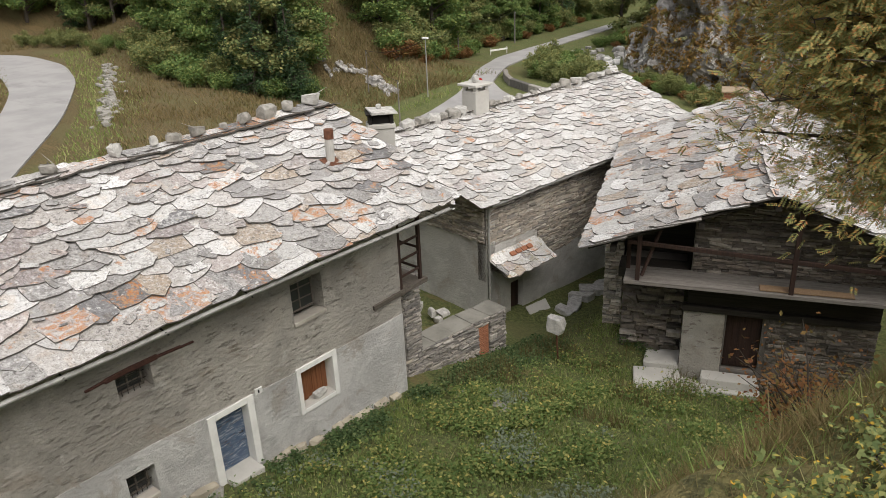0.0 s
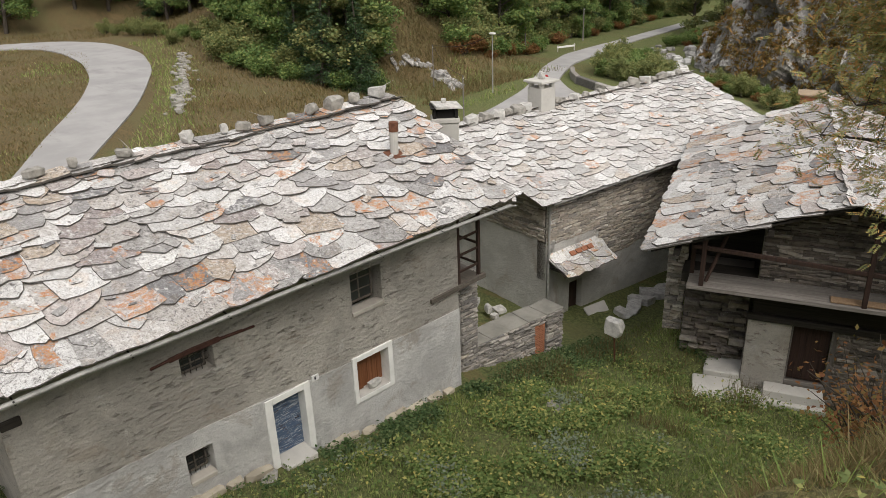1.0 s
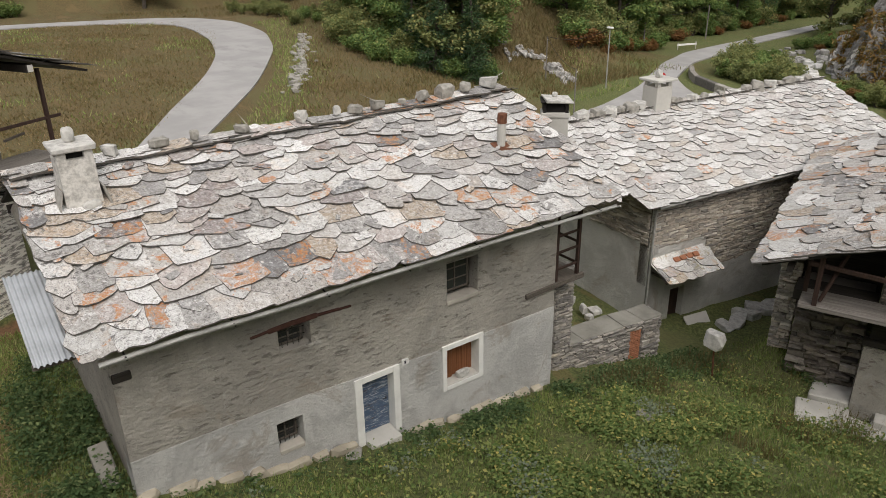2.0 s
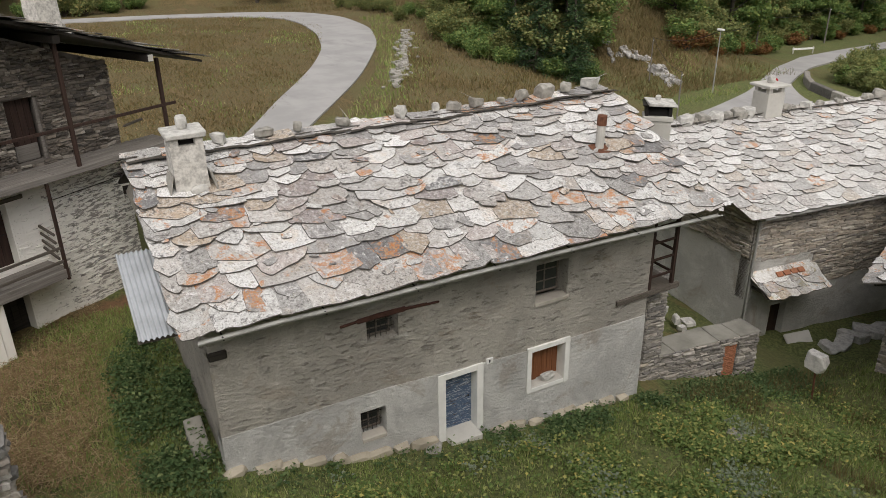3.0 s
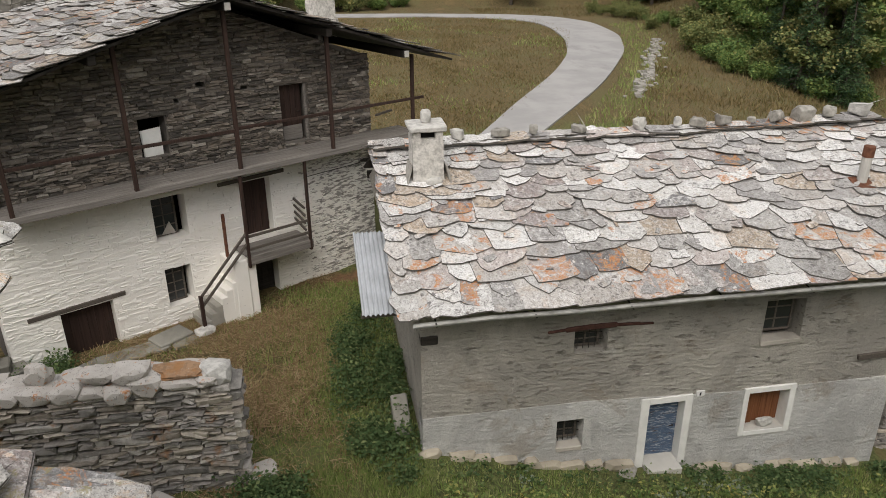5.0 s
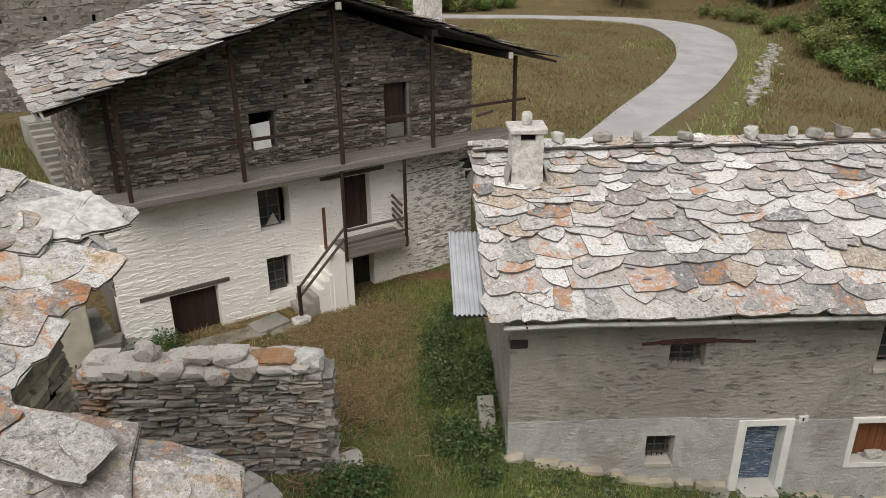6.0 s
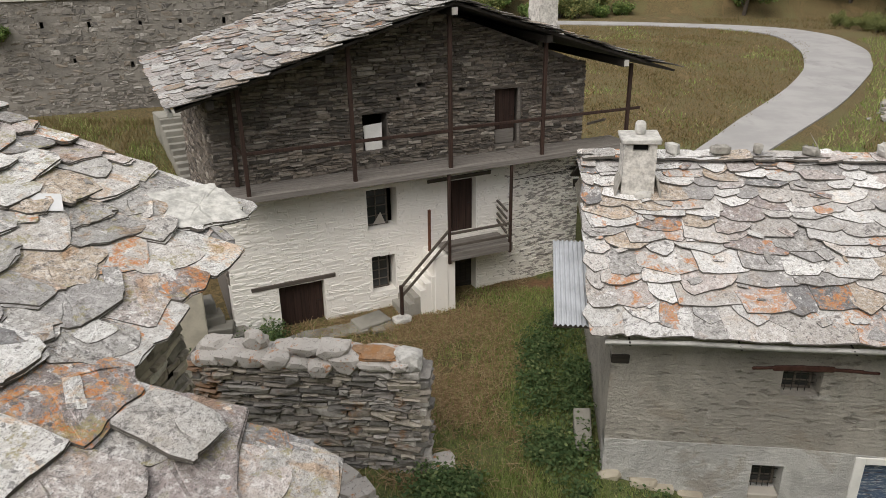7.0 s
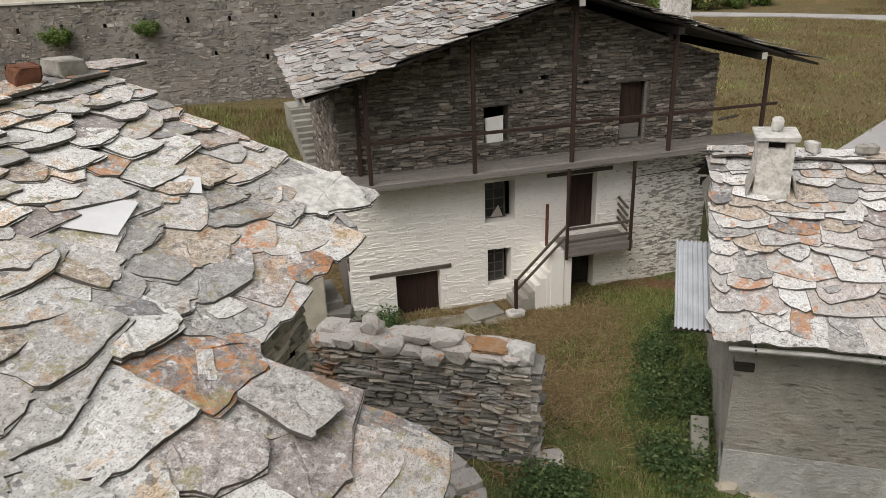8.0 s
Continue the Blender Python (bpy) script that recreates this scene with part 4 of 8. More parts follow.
def ridge_stone(at, size, seed, mat=WHITE_STONE, label="rounded boulder weighting the stone roof ridge"):
    bm = bmesh.new()
    if int(seed) % 3 == 0:
        rock(bm, (0, 0, size[2] * 0.7), size, seed, 2, 0.5)
    else:
        block(bm, (0, 0, size[2] * 0.7), size, seed + 0.37)
        bmesh.ops.bevel(bm, geom=bm.edges[:], offset=0.02, segments=1, affect="EDGES", profile=0.5)
        bmesh.ops.recalc_face_normals(bm, faces=bm.faces)
    me = bpy.data.meshes.new("ridge_stone")
    bm.to_mesh(me)
    bm.free()
    me.materials.append(mat)
    ob = new("ridge_stone", me)
    ob.location = at
    ob.rotation_euler = (0, 0, seed)
    return tagged(ob, label, "stone", "ridge stones")


# ---- the long house in front ----
FOOTING = mortar_material("buff_footing_stone", (0.50, 0.45, 0.36), 0.4, 0.6)
WORN_SILL = mortar_material("worn_stone_sill", (0.47, 0.44, 0.39), 0.35, 0.6)


def long_house():
    h = thing("farmhouse", "long two-storey rendered farmhouse under a heavy stone slab roof", "house", pose(0, 0, 0, 0, 0, 90))
    L = 11.55
    band = lambda x: float(np.interp(x, [0, 3.8, 7.5, 11.6], [0.88, 0.88, 0.69, 0.67]))
    door, win, low = (5.27, 6.17, -1.08, 0.62), (7.77, 8.84, -0.49, 0.62), (3.08, 3.72, -0.36, 0.42)
    bm = wall_panel([0, 1.5, 3.8, 7.5, 10, L], [-3.4, 0.66], [door, win, low], 0.5, top=band)
    part("lower_wall", bm, PALE_RENDER, h, "pale grey rough cement render")
    up1, up2 = (3.36, 4.12, 2.16, 2.74), (7.83, 8.8, 1.92, 3.03)
    bm = wall_panel([0, L], [0.64, 3.78], [up1, up2], 0.5, y0=0.025)
    upper = part("upper_wall", bm, DARK_RENDER, h, "dark worn lime render over stone courses")
    # scattered stones that show through the worn render
    rr = np.random.default_rng(21)
    rows = [(rr.uniform(0.3, L - 0.3), rr.uniform(1.0, 3.3), rr.uniform(0.14, 0.42), rr.uniform(0.03, 0.08)) for _ in range(80)]
    rows = [q for q in rows if not any(a - 0.3 < q[0] < b + 0.3 and c - 0.1 < q[1] < d + 0.1 for a, b, c, d in (up1, up2))]
    lay_stones(upper, "stone", rows, DARK_RENDER, 0.1, 0.016, 0.025)
    for at in (0.03, L - 0.48):
        bm = gable_panel(8.3, -4, 3.7, 5.5, at, 0.45)
        bmesh.ops.translate(bm, vec=(0, 0.3, 0), verts=bm.verts)
        part("gable_wall", bm, DARK_RENDER, h)
    bm = gable_panel(8.3, 3.72, 3.74, 5.5, -0.34, 0.37)
    bmesh.ops.translate(bm, vec=(0, 0.3, 0), verts=bm.verts)
    part("gable_wall", bm, DARK_RENDER, h, "rendered gable flush with the roof edge")
    bm = bmesh.new()
    box(bm, (0.03, 8.4, -3), (L - 0.02, 8.85, 3.75))
    part("back_wall", bm, DARK_RENDER, h)
    # plinth stones along the foot
    for k in range(20):
        x = 0.2 + k * 0.56 + rr.uniform(-0.15, 0.15)
        z = float(land(0.05, x))
        if 5.0 < x < 6.4:
            continue
        bm = bmesh.new()
        block(bm, (x, -0.08, z + 0.06), (rr.uniform(0.16, 0.36), 0.13, rr.uniform(0.08, 0.17)), k + 3.1)
        part("footing_stone", bm, FOOTING, h)
    # blue door with white surround
    bm = bmesh.new()
    x0, x1, z0, z1 = door
    box(bm, (x0 - 0.19, -0.03, z0 - 0.1), (x0 + 0.012, 0.36, z1 + 0.15), 0.008)
    box(bm, (x1 - 0.012, -0.03, z0 - 0.1), (x1 + 0.17, 0.36, z1 + 0.15), 0.008)
    box(bm, (x0 + 0.012, -0.028, z1 - 0.012), (x1 - 0.012, 0.36, z1 + 0.15), 0.008)
    d = part("door_surround", bm, WHITE_PAINT, h, "thick white-painted door surround")
    plank_door(h, x0 + 0.014, x1 - 0.014, z0 + 0.01, z1 - 0.014, 0.26, BLUE_DOOR, 12, "plank door in peeling grey-blue paint", True)
    bm = bmesh.new()
    box(bm, (x0 + 0.016, -0.34, z0 - 0.3), (x1 - 0.016, 0.33, z0 + 0.008), 0.02, 0.004)
    part("door_step", bm, CONCRETE, h)
    # big window with white surround
    bm = bmesh.new()
    x0, x1, z0, z1 = win
    e = 0.012
    for a, b in (((x0 - 0.12, z0 - 0.12), (x0 + e, z1 + 0.13)), ((x1 - e, z0 - 0.12), (x1 + 0.14, z1 + 0.13)), ((x0 + e, z1 - e), (x1 - e, z1 + 0.13)), ((x0 + e, z0 - 0.12), (x1 - e, z0 + e))):
        box(bm, (a[0], -0.028, a[1]), (b[0], 0.42, b[1]), 0.008)
    w = part("window", bm, WHITE_PAINT, h, "deep window with a white-painted surround")
    plank_door(w, x0 + 0.02, x0 + 0.36, z0 + 0.05, z1 - 0.02, 0.24, SHUTTER, 3, "brown varnished shutter", name="shutter")
    plank_door(w, x0 + 0.38, x1 - 0.016, z0 + 0.05, z1 - 0.02, 0.3, SHUTTER, 4, "brown varnished shutter", name="shutter")
    bm = bmesh.new()
    box(bm, (x0 + 0.015, -0.02, z0 - 0.02), (x1 - 0.015, 0.4, z0 + 0.035), 0.008)
    part("sill", bm, CONCRETE, w, "pale stone sill")
    bm = bmesh.new()
    rock(bm, (x0 + 0.62, 0.1, z0 + 0.14), (0.26, 0.1, 0.16), 4.4, 2, 0.5)
    part("white_stone", bm, WHITE_STONE, w, "white stone lying on the sill")
    # small windows
    small_window(h, low[0], low[1] - 0.06, low[2] + 0.1, low[3], 0.28, iron=True, label="small low window behind an iron grille")
    bm = bmesh.new()
    box(bm, (low[0] + 0.004, -0.012, low[2] - 0.1), (low[1] - 0.004, 0.28, low[2] + 0.03), 0.02, 0.01)
    part("sill", bm, WORN_SILL, h)
    small_window(h, up1[0], up1[1] - 0.1, up1[2] + 0.04, up1[3], 0.26, iron=True, label="small barred window under a timber lintel")
    bm = bmesh.new()
    for a, b, hh in ((2.75, 3.2, 0.06), (3.15, 3.75, 0.11), (3.7, 4.3, 0.12), (4.25, 4.85, 0.07), (4.8, 5.15, 0.045)):
        beam(bm, (a, 0.03, 2.78 + 0.03 * math.sin(a * 2)), (b, 0.03, 2.79 + 0.03 * math.sin(b * 2)), 0.09, hh, 0.015)
    part("lintel", bm, FADED_RED, h, "thin worn red-brown timber lintel")
    small_window(h, up2[0], up2[1] - 0.12, up2[2] + 0.2, up2[3], 0.26, label="old two-light wooden window in a deep reveal")
    bm = bmesh.new()
    box(bm, (up2[0] - 0.02, -0.03, up2[2] - 0.02), (up2[1] + 0.02, 0.3, up2[2] + 0.1), 0.015, 0.01)
    part("sill", bm, WORN_SILL, h, "worn stone window sill")
    bm = bmesh.new()
    box(bm, (6.42, -0.02, 0.68), (6.62, 0.02, 0.84), 0.006)
    plate = part("number_plate", bm, MIST_PLASTIC, h, "small white enamel house plate")
    bm = bmesh.new()
    box(bm, (6.49, -0.026, 0.72), (6.53, -0.019, 0.8))
    part("plate_mark", bm, INK, plate)
    bm = bmesh.new()
    box(bm, (0.0, -0.02, 2.74), (0.36, 0.3, 2.94), 0.02)
    part("beam_end", bm, DARK_WOOD, h)
    # roof
    front = slope(-0.5, -0.62, 3.8, 21.5)
    back = Matrix.Translation((13.4, 9.4, 3.8)) @ pose(0, 0, 0, 0, 0, 180) @ pose(0, 0, 0, 21.5)
    roof = roof_deck(h, front, 13.9, 5.4)
    roof_deck(h, back, 13.9, 5.4)
    for k in range(19):
        bm = bmesh.new()
        x = -0.3 + k * 0.75
        beam(bm, (x, -0.52, 3.74), (x, 4.4, 3.74 + 4.92 * math.tan(radians(21.5))), 0.1, 0.12)
        part("rafter", bm, DARK_WOOD, h)
    for y, z in ((0.0, 3.78), (4.35, 5.5), (8.6, 3.78)):
        bm = bmesh.new()
        beam(bm, (-0.4, y, z), (13.3, y, z), 0.18, 0.2)
        part("purlin", bm, DARK_WOOD, h)
    bm = bmesh.new()
    pts = [(-math.cos(t) * 0.07, -math.sin(t) * 0.07) for t in np.linspace(0, math.pi, 9)]
    rings = []
    for x, drop in ((-0.25, -0.06), (1.3, -0.02), (3.1, -0.045), (5.6, -0.02), (9, -0.04), (12.9, -0.1)):
        rings.append([bm.verts.new((x, -0.84 + py, 3.77 + drop + pz)) for py, pz in pts] + [bm.verts.new((x, -0.84 + py * 0.9, 3.77 + drop + pz * 0.9 + 0.001)) for py, pz in pts[::-1]])
    for a, b in zip(rings, rings[1:]):
        for k in range(len(a)):
            bm.faces.new((a[k], a[(k + 1) % len(a)], b[(k + 1) % len(a)], b[k]))
    g = part("gutter", bm, ZINC, h, "sagging grey metal half-round gutter")
    for k in range(7):
        bm = bmesh.new()
        beam(bm, (0.2 + 2 * k, -0.9, 3.67), (0.2 + 2 * k, -0.5, 3.74), 0.03, 0.012, 0)
        part("bracket", bm, IRON, g)
    lay_slabs(roof, front, 13.9, 5.4, SLAB, seed=5, near=320)
    lay_slabs(roof, back, 13.9, 5.4, SLAB, low=0.7, high=0.6, seed=6, near=0, order=None)
    # flat slabs along the ridge
    rr = np.random.default_rng(8)
    x = -0.45
    while x < 12.45:
        w = rr.uniform(0.5, 1.0)
        ob = new("slab", slab_mesh(int(rr.integers(len(SLABS))), SLAB))
        ob.parent = roof
        ob.matrix_local = pose(x + w / 2, 4.32 + rr.uniform(-0.06, 0.06), 5.85 + rr.uniform(0, 0.03) + 0.1 * max(0, (x - 9) / 4), 4, rr.normal(0, 2), rr.normal(0, 7)) @ Matrix.Diagonal((w * 1.2, 0.62, 0.05, 1))
        x += w * 0.85
    for k, y in enumerate((1.61, 2.68, 3.53, 4.71, 6.34, 7.37, 7.94, 8.62, 9.44, 10.15, 10.93, 11.68, 12.59)):
        s = (0.16 + 0.04 * math.sin(k * 2.1), 0.13, 0.12 + 0.03 * math.sin(k * 3.7)) if k < 10 else (0.24, 0.2, 0.18)
        if k in (4, 5):
            s = (0.14, 0.12, 0.16)
        ridge_stone((-4.32, y, 5.97 + (0.1 * max(0, (y - 9) / 4))), s, k + 1.0, WHITE_STONE if k in (0, 4, 5, 12) else GREY_BOULDER, "small white stone weighting the roof ridge" if k in (0, 4, 5) else "grey boulder weighting the stone roof ridge")
    return h


GREY_BOULDER = plain("grey_boulder", (0.38, 0.365, 0.33), 0.93, 0, 0.4, 6, 0.5)
long_house()


def stone_chimney(at, w, d, z0, z1, label, cap=0.12, turn=0.0):
    """A squat masonry chimney with side openings under a cap slab and a stone on top."""
    c = thing("chimney", label, "chimney", pose(*at, 0, 0, turn))
    bm = bmesh.new()
    box(bm, (-w / 2, -d / 2, z0), (w / 2, d / 2, z1 - 0.17))
    bmesh.ops.subdivide_edges(bm, edges=bm.edges[:], cuts=7, use_grid_fill=True)
    for v in bm.verts:
        v.co += Vector((noise.noise(v.co * 4), noise.noise(v.co * 4 + Vector((7, 0, 0))), 0)) * 0.035
    shaft = part("shaft", bm, CHIMNEY, c)
    for a in (-1, 1):
        for b in (-1, 1):
            bm = bmesh.new()
            box(bm, (a * w / 2 - 0.09 - a * 0.1, b * d / 2 - 0.09 - b * 0.1, z1 - 0.19), (a * w / 2 + 0.09 - a * 0.1, b * d / 2 + 0.09 - b * 0.1, z1), 0.015, 0.006)
            part("corner_pier", bm, CHIMNEY, c)
    # solid black block: soot and the slot's shade in one colour
    bm = bmesh.new()
    box(bm, (-w / 2 + 0.17, -d / 2 + 0.17, z1 - 0.17), (w / 2 - 0.17, d / 2 - 0.17, z1 - 0.02))
    part("flue", bm, DARKNESS, c, "black flue block, soot and inner shade")
    bm = bmesh.new()
    box(bm, (-w / 2 - cap, -d / 2 - cap, z1), (w / 2 + cap, d / 2 + cap, z1 + 0.13), 0.025, 0.02)
    part("cap_slab", bm, WHITE_STONE, c, "thick pale cap slab")
    bm = bmesh.new()
    rock(bm, (0.0, 0, z1 + 0.27), (0.15, 0.13, 0.2), 2.2)
    part("top_stone", bm, WHITE_STONE, c, "white stone set on the cap")
    bm = bmesh.new()
    rock(bm, (0.12, -d / 2 - 0.06, z0 + 0.35), (0.24, 0.1, 0.24), 5.2, 2, 0.4)
    part("leaning_stone", bm, WHITE_STONE, c)
    for s in (-1, 1):
        bm = bmesh.new()
        box(bm, (-0.022, -d / 2 - 0.12, 0), (0.022, d / 2 - 0.25, 0.72), 0.01, 0.03, pose(s * (w / 2 + 0.2), 0, z0 + 0.12, 0, -s * 14, 0))
        part("side_slab", bm, GREY_BOULDER, c)
    return c


stone_chimney((-3.3, 0.66, 0), 0.72, 0.72, 4.9, 6.5, "squat whitewashed masonry chimney under a stone cap", cap=0.07, turn=90)


def stove_pipe():
    c = thing("stove_pipe", "concrete flue pipe with rusty iron top on the roof", "flue", pose(-2.05, 11.2, 5.0, 0, 2, 0))
    bm = bmesh.new()
    rod(bm, (0, 0, -0.2), (0, 0, 0.62), 0.12, 0.12, 14)
    part("pipe", bm, CONCRETE, c)
    bm = bmesh.new()
    rod(bm, (0, 0, 0.6), (0, 0, 0.86), 0.135, 0.13, 14)
    part("rusty_collar", bm, RUST, c, "rusty iron collar")
    bm = bmesh.new()
    box(bm, (-0.14, -0.3, -0.02), (0.3, 0.22, -0.008), 0.004, 0.01, pose(0, 0, 0, 0, 21, 0))
    part("flashing", bm, RUST, c, "rusty sheet flashing")


stove_pipe()


def tin_roof():
    c = thing("lean_to_roof", "small corrugated metal roof against the gable wall", "roof", pose(0, 0, 0))
    n, m = 61, 2
    vs, fs = [], []
    for i in range(n):
        y = -1.2 + 0.95 * i / (n - 1)
        for k, (x, z) in enumerate(((-1.95, 4.58), (0.55, 3.86))):
            vs.append((x, y, z + 0.022 * math.sin(i / (n - 1) * 2 * math.pi * 10)))
    for i in range(n - 1):
        fs.append((2 * i, 2 * i + 1, 2 * i + 3, 2 * i + 2))
    base = len(vs)
    vs += [(x, y, z - 0.004) for x, y, z in vs]
    fs += [tuple(base + k for k in f[::-1]) for f in fs]
    mesh_object("corrugated_sheet", vs, fs, TIN, c)
    bm = bmesh.new()
    beam(bm, (0.42, -1.22, 3.8), (0.42, 0.1, 3.8), 0.09, 0.1)
    part("front_beam", bm, OLD_WOOD, c, "weathered timber edge beam")
    bm = bmesh.new()
    beam(bm, (-1.9, -1.1, 4.48), (-1.9, 0.1, 4.48), 0.08, 0.1)
    part("rear_beam", bm, OLD_WOOD, c)


tin_roof()


# ---- the gabled house with the balcony ----
WORN_STEP = mortar_material("worn_stone_step", (0.40, 0.385, 0.345), 0.35, 0.6)


def balcony_house():
    h = thing("balcony_house", "old gabled house, limewashed below, bare stone above, timber balcony", "house", pose(-8.45, -4.04, 0.1, 0, 0, 120.6))
    s0, s1, depth, mid = -6.95, 4.62, 7.4, 6.35
    ridge_s, ridge_z = -0.55, 9.12
    door, lowdoor, w1, w2, cow = (-0.16, 0.8, 1.92, 3.72), (-0.06, 0.8, -0.3, 1.45), (-2.8, -1.86, 2.55, 3.8), (-2.74, -1.98, 0.47, 1.68), (-5.62, -4.26, -0.25, 1.24)
    low_holes = [door, lowdoor, w1, w2, cow]
    bm = wall_panel([s0, s1], [-0.9, 4.42], low_holes, 0.55)
    lower = part("lower_wall", bm, LIMEWASH, h, "flaking white limewash over rubble stone")
    rows = courses(s0, s1, -0.4, 4.38, [(a - 0.03, b + 0.03, c - 0.03, d + 0.03) for a, b, c, d in low_holes], 0.06, 0.16, 0.18, 0.65, seed=31)
    rows.sort(key=lambda q: -q[1])
    lay_stones(lower, "stone", rows, LIMEWASH, 0.12, 0.010, 0.0, 300, seed=32, loose=0.8)
    uw, ud = (-2.78, -2.05, 4.98, 6.02), (1.43, 2.32, 4.62, 6.35)
    put = [(-1.1, -0.82, 6.62, 6.8), (0.2, 0.42, 6.4, 6.5), (-1.75, -1.6, 6.3, 6.42), (3.0, 3.16, 6.15, 6.28), (-4.6, -4.35, 6.05, 6.12)]
    top = lambda x: 7.0 + (ridge_z - 0.22 - 7.0) * (1 - abs(x - ridge_s) / (6.4 if x < ridge_s else 5.2)) - 0.1
    bm = wall_panel([s0, ridge_s, s1], [4.4, 6.85], [uw, ud] + put, 0.5, y0=0.03, top=top)
    upper = part("upper_wall", bm, MORTAR, h, "dry rubble gable of brown schist")
    rows = courses(s0, s1, 4.4, 8.9, [(a - 0.02, b + 0.02, c - 0.02, d + 0.02) for a, b, c, d in (uw, ud)] + put, 0.04, 0.12, 0.1, 0.5, inside=lambda x, z: z < top(x) - 0.02, seed=33)
    lay_stones(upper, "stone", rows, BROWN_STONE, 0.16, 0.05, 0.03, 300, seed=34)
    # side and back
    side = wall_panel([0, depth], [-0.9, 6.7], [], 0.5)
    turn = Matrix(((0, 1, 0, s0 + 0.003), (1, 0, 0, 0.004), (0, 0, 1, 0), (0, 0, 0, 1)))
    bmesh.ops.transform(side, matrix=turn, verts=side.verts)
    left = part("side_wall", side, MORTAR, h, "rubble stone side wall")
    lay_stones(left, "stone", courses(0, depth, 1.6, 6.65, [], 0.07, 0.18, 0.2, 0.6, seed=35), BROWN_STONE, 0.14, 0.04, 0.0, 120, face=Matrix(((0, 1, 0, s0), (-1, 0, 0, depth), (0, 0, 1, 0), (0, 0, 0, 1))), seed=36)
    side = wall_panel([0, depth], [-0.9, 6.3], [], 0.5)
    bmesh.ops.transform(side, matrix=Matrix(((0, 1, 0, s1 - 0.5), (1, 0, 0, 0.004), (0, 0, 1, 0), (0, 0, 0, 1))), verts=side.verts)
    part("side_wall", side, MORTAR, h)
    bm = wall_panel([s0 + 0.01, ridge_s, s1 - 0.01], [-0.9, 6.7], [], 0.45, y0=depth - 0.4, top=top)
    part("back_wall", bm, MORTAR, h)
    # near-black floors and an upright sheet paint the shade indoors
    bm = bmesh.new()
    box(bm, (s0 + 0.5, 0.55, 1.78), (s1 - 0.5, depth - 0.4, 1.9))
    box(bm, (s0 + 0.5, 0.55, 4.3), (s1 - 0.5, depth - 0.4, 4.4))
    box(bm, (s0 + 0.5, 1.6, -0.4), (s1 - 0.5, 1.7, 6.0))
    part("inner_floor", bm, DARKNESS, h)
    # openings
    plank_door(h, door[0], door[1], door[2], door[3], 0.3, DOOR_WOOD, 4, "dark red-brown plank door")
    plank_door(h, lowdoor[0], lowdoor[1], lowdoor[2], lowdoor[3], 0.34, DARK_WOOD, 4, "dark low cellar door")
    plank_door(h, cow[0], cow[1], cow[2], cow[3], 0.3, DOOR_WOOD, 6, "low dark stable door")
    plank_door(h, ud[0] + 0.05, ud[1] - 0.1, ud[2], ud[3], 0.22, DOOR_WOOD, 4, "dark weathered loft door")
    bm = bmesh.new()
    beam(bm, (ud[1] - 0.04, 0.08, ud[2]), (ud[1] - 0.04, 0.08, ud[3]), 0.08)
    part("jamb", bm, GREY_BOARD, h)
    bm = bmesh.new()
    box(bm, (ud[0] + 0.1, 0.17, 4.64), (ud[1] - 0.14, 0.22, 5.08), 0.01)
    part("patch_board", bm, GREY_BOARD, h, "pale patch board on the loft door")
    small_window(h, w1[0], w1[1] - 0.2, w1[2] + 0.02, w1[3], 0.3, OLD_WOOD, (1, 3), label="old many-paned window with a broken pane")
    small_window(h, w2[0], w2[1] - 0.12, w2[2], w2[3], 0.3, OLD_WOOD, (1, 3), label="old many-paned window beside the stair")
    bm = bmesh.new()
    box(bm, (uw[0] + 0.06, 0.1, uw[2] - 0.02), (uw[0] + 0.58, 0.14, uw[2] + 0.74), 0.008, 0.03)
    part("white_board", bm, WHITE_PAINT, h, "broken white board filling the loft window")
    bm = bmesh.new()
    ring = [bm.verts.new((-2.55, 0.27, 2.62)), bm.verts.new((-2.15, 0.27, 2.6)), bm.verts.new((-2.3, 0.27, 2.98))]
    face = bm.faces.new(ring)
    deep = bmesh.ops.extrude_face_region(bm, geom=[face])["geom"]
    bmesh.ops.translate(bm, vec=(0, 0.012, 0), verts=[v for v in deep if isinstance(v, bmesh.types.BMVert)])
    part("broken_pane", bm, WORN_SILL, h, "pale shard of a broken pane")
    bm = bmesh.new()
    box(bm, (1.02, -0.02, 3.82), (1.16, 0.02, 3.94), 0.005)
    part("house_plate", bm, MIST_PLASTIC, h, "small white enamel plate")
    for a, b, z, y, w in ((-0.86, 1.3, 3.8, 0.03, 0.12), (-6.4, -3.9, 1.33, 0.03, 0.13), (1.05, 3.05, 6.43, 0.04, 0.11), (-2.95, -1.85, 6.06, 0.05, 0.07)):
        bm = bmesh.new()
        beam(bm, (a, y, z), (b, y, z + 0.02), 0.14, w, 0.015)
        part("lintel", bm, OLD_WOOD, h, "weathered timber lintel")
    # balcony
    bm = bmesh.new()
    box(bm, (-6.9, -1.04, 4.4), (5.75, 0.0, 4.43))
    balcony = part("balcony_floor", bm, GREY_BOARD, h, "grey weathered balcony planks")
    for k in range(6):
        for a, b in ((-6.9, -2.4), (-2.39, 1.7), (1.71, 5.75)):
            bm = bmesh.new()
            box(bm, (a, -1.06 + k * 0.178, 4.43), (b, -1.06 + k * 0.178 + 0.168, 4.47 + rng.uniform(-0.006, 0.006)), 0.005)
            part("plank", bm, GREY_BOARD, balcony)
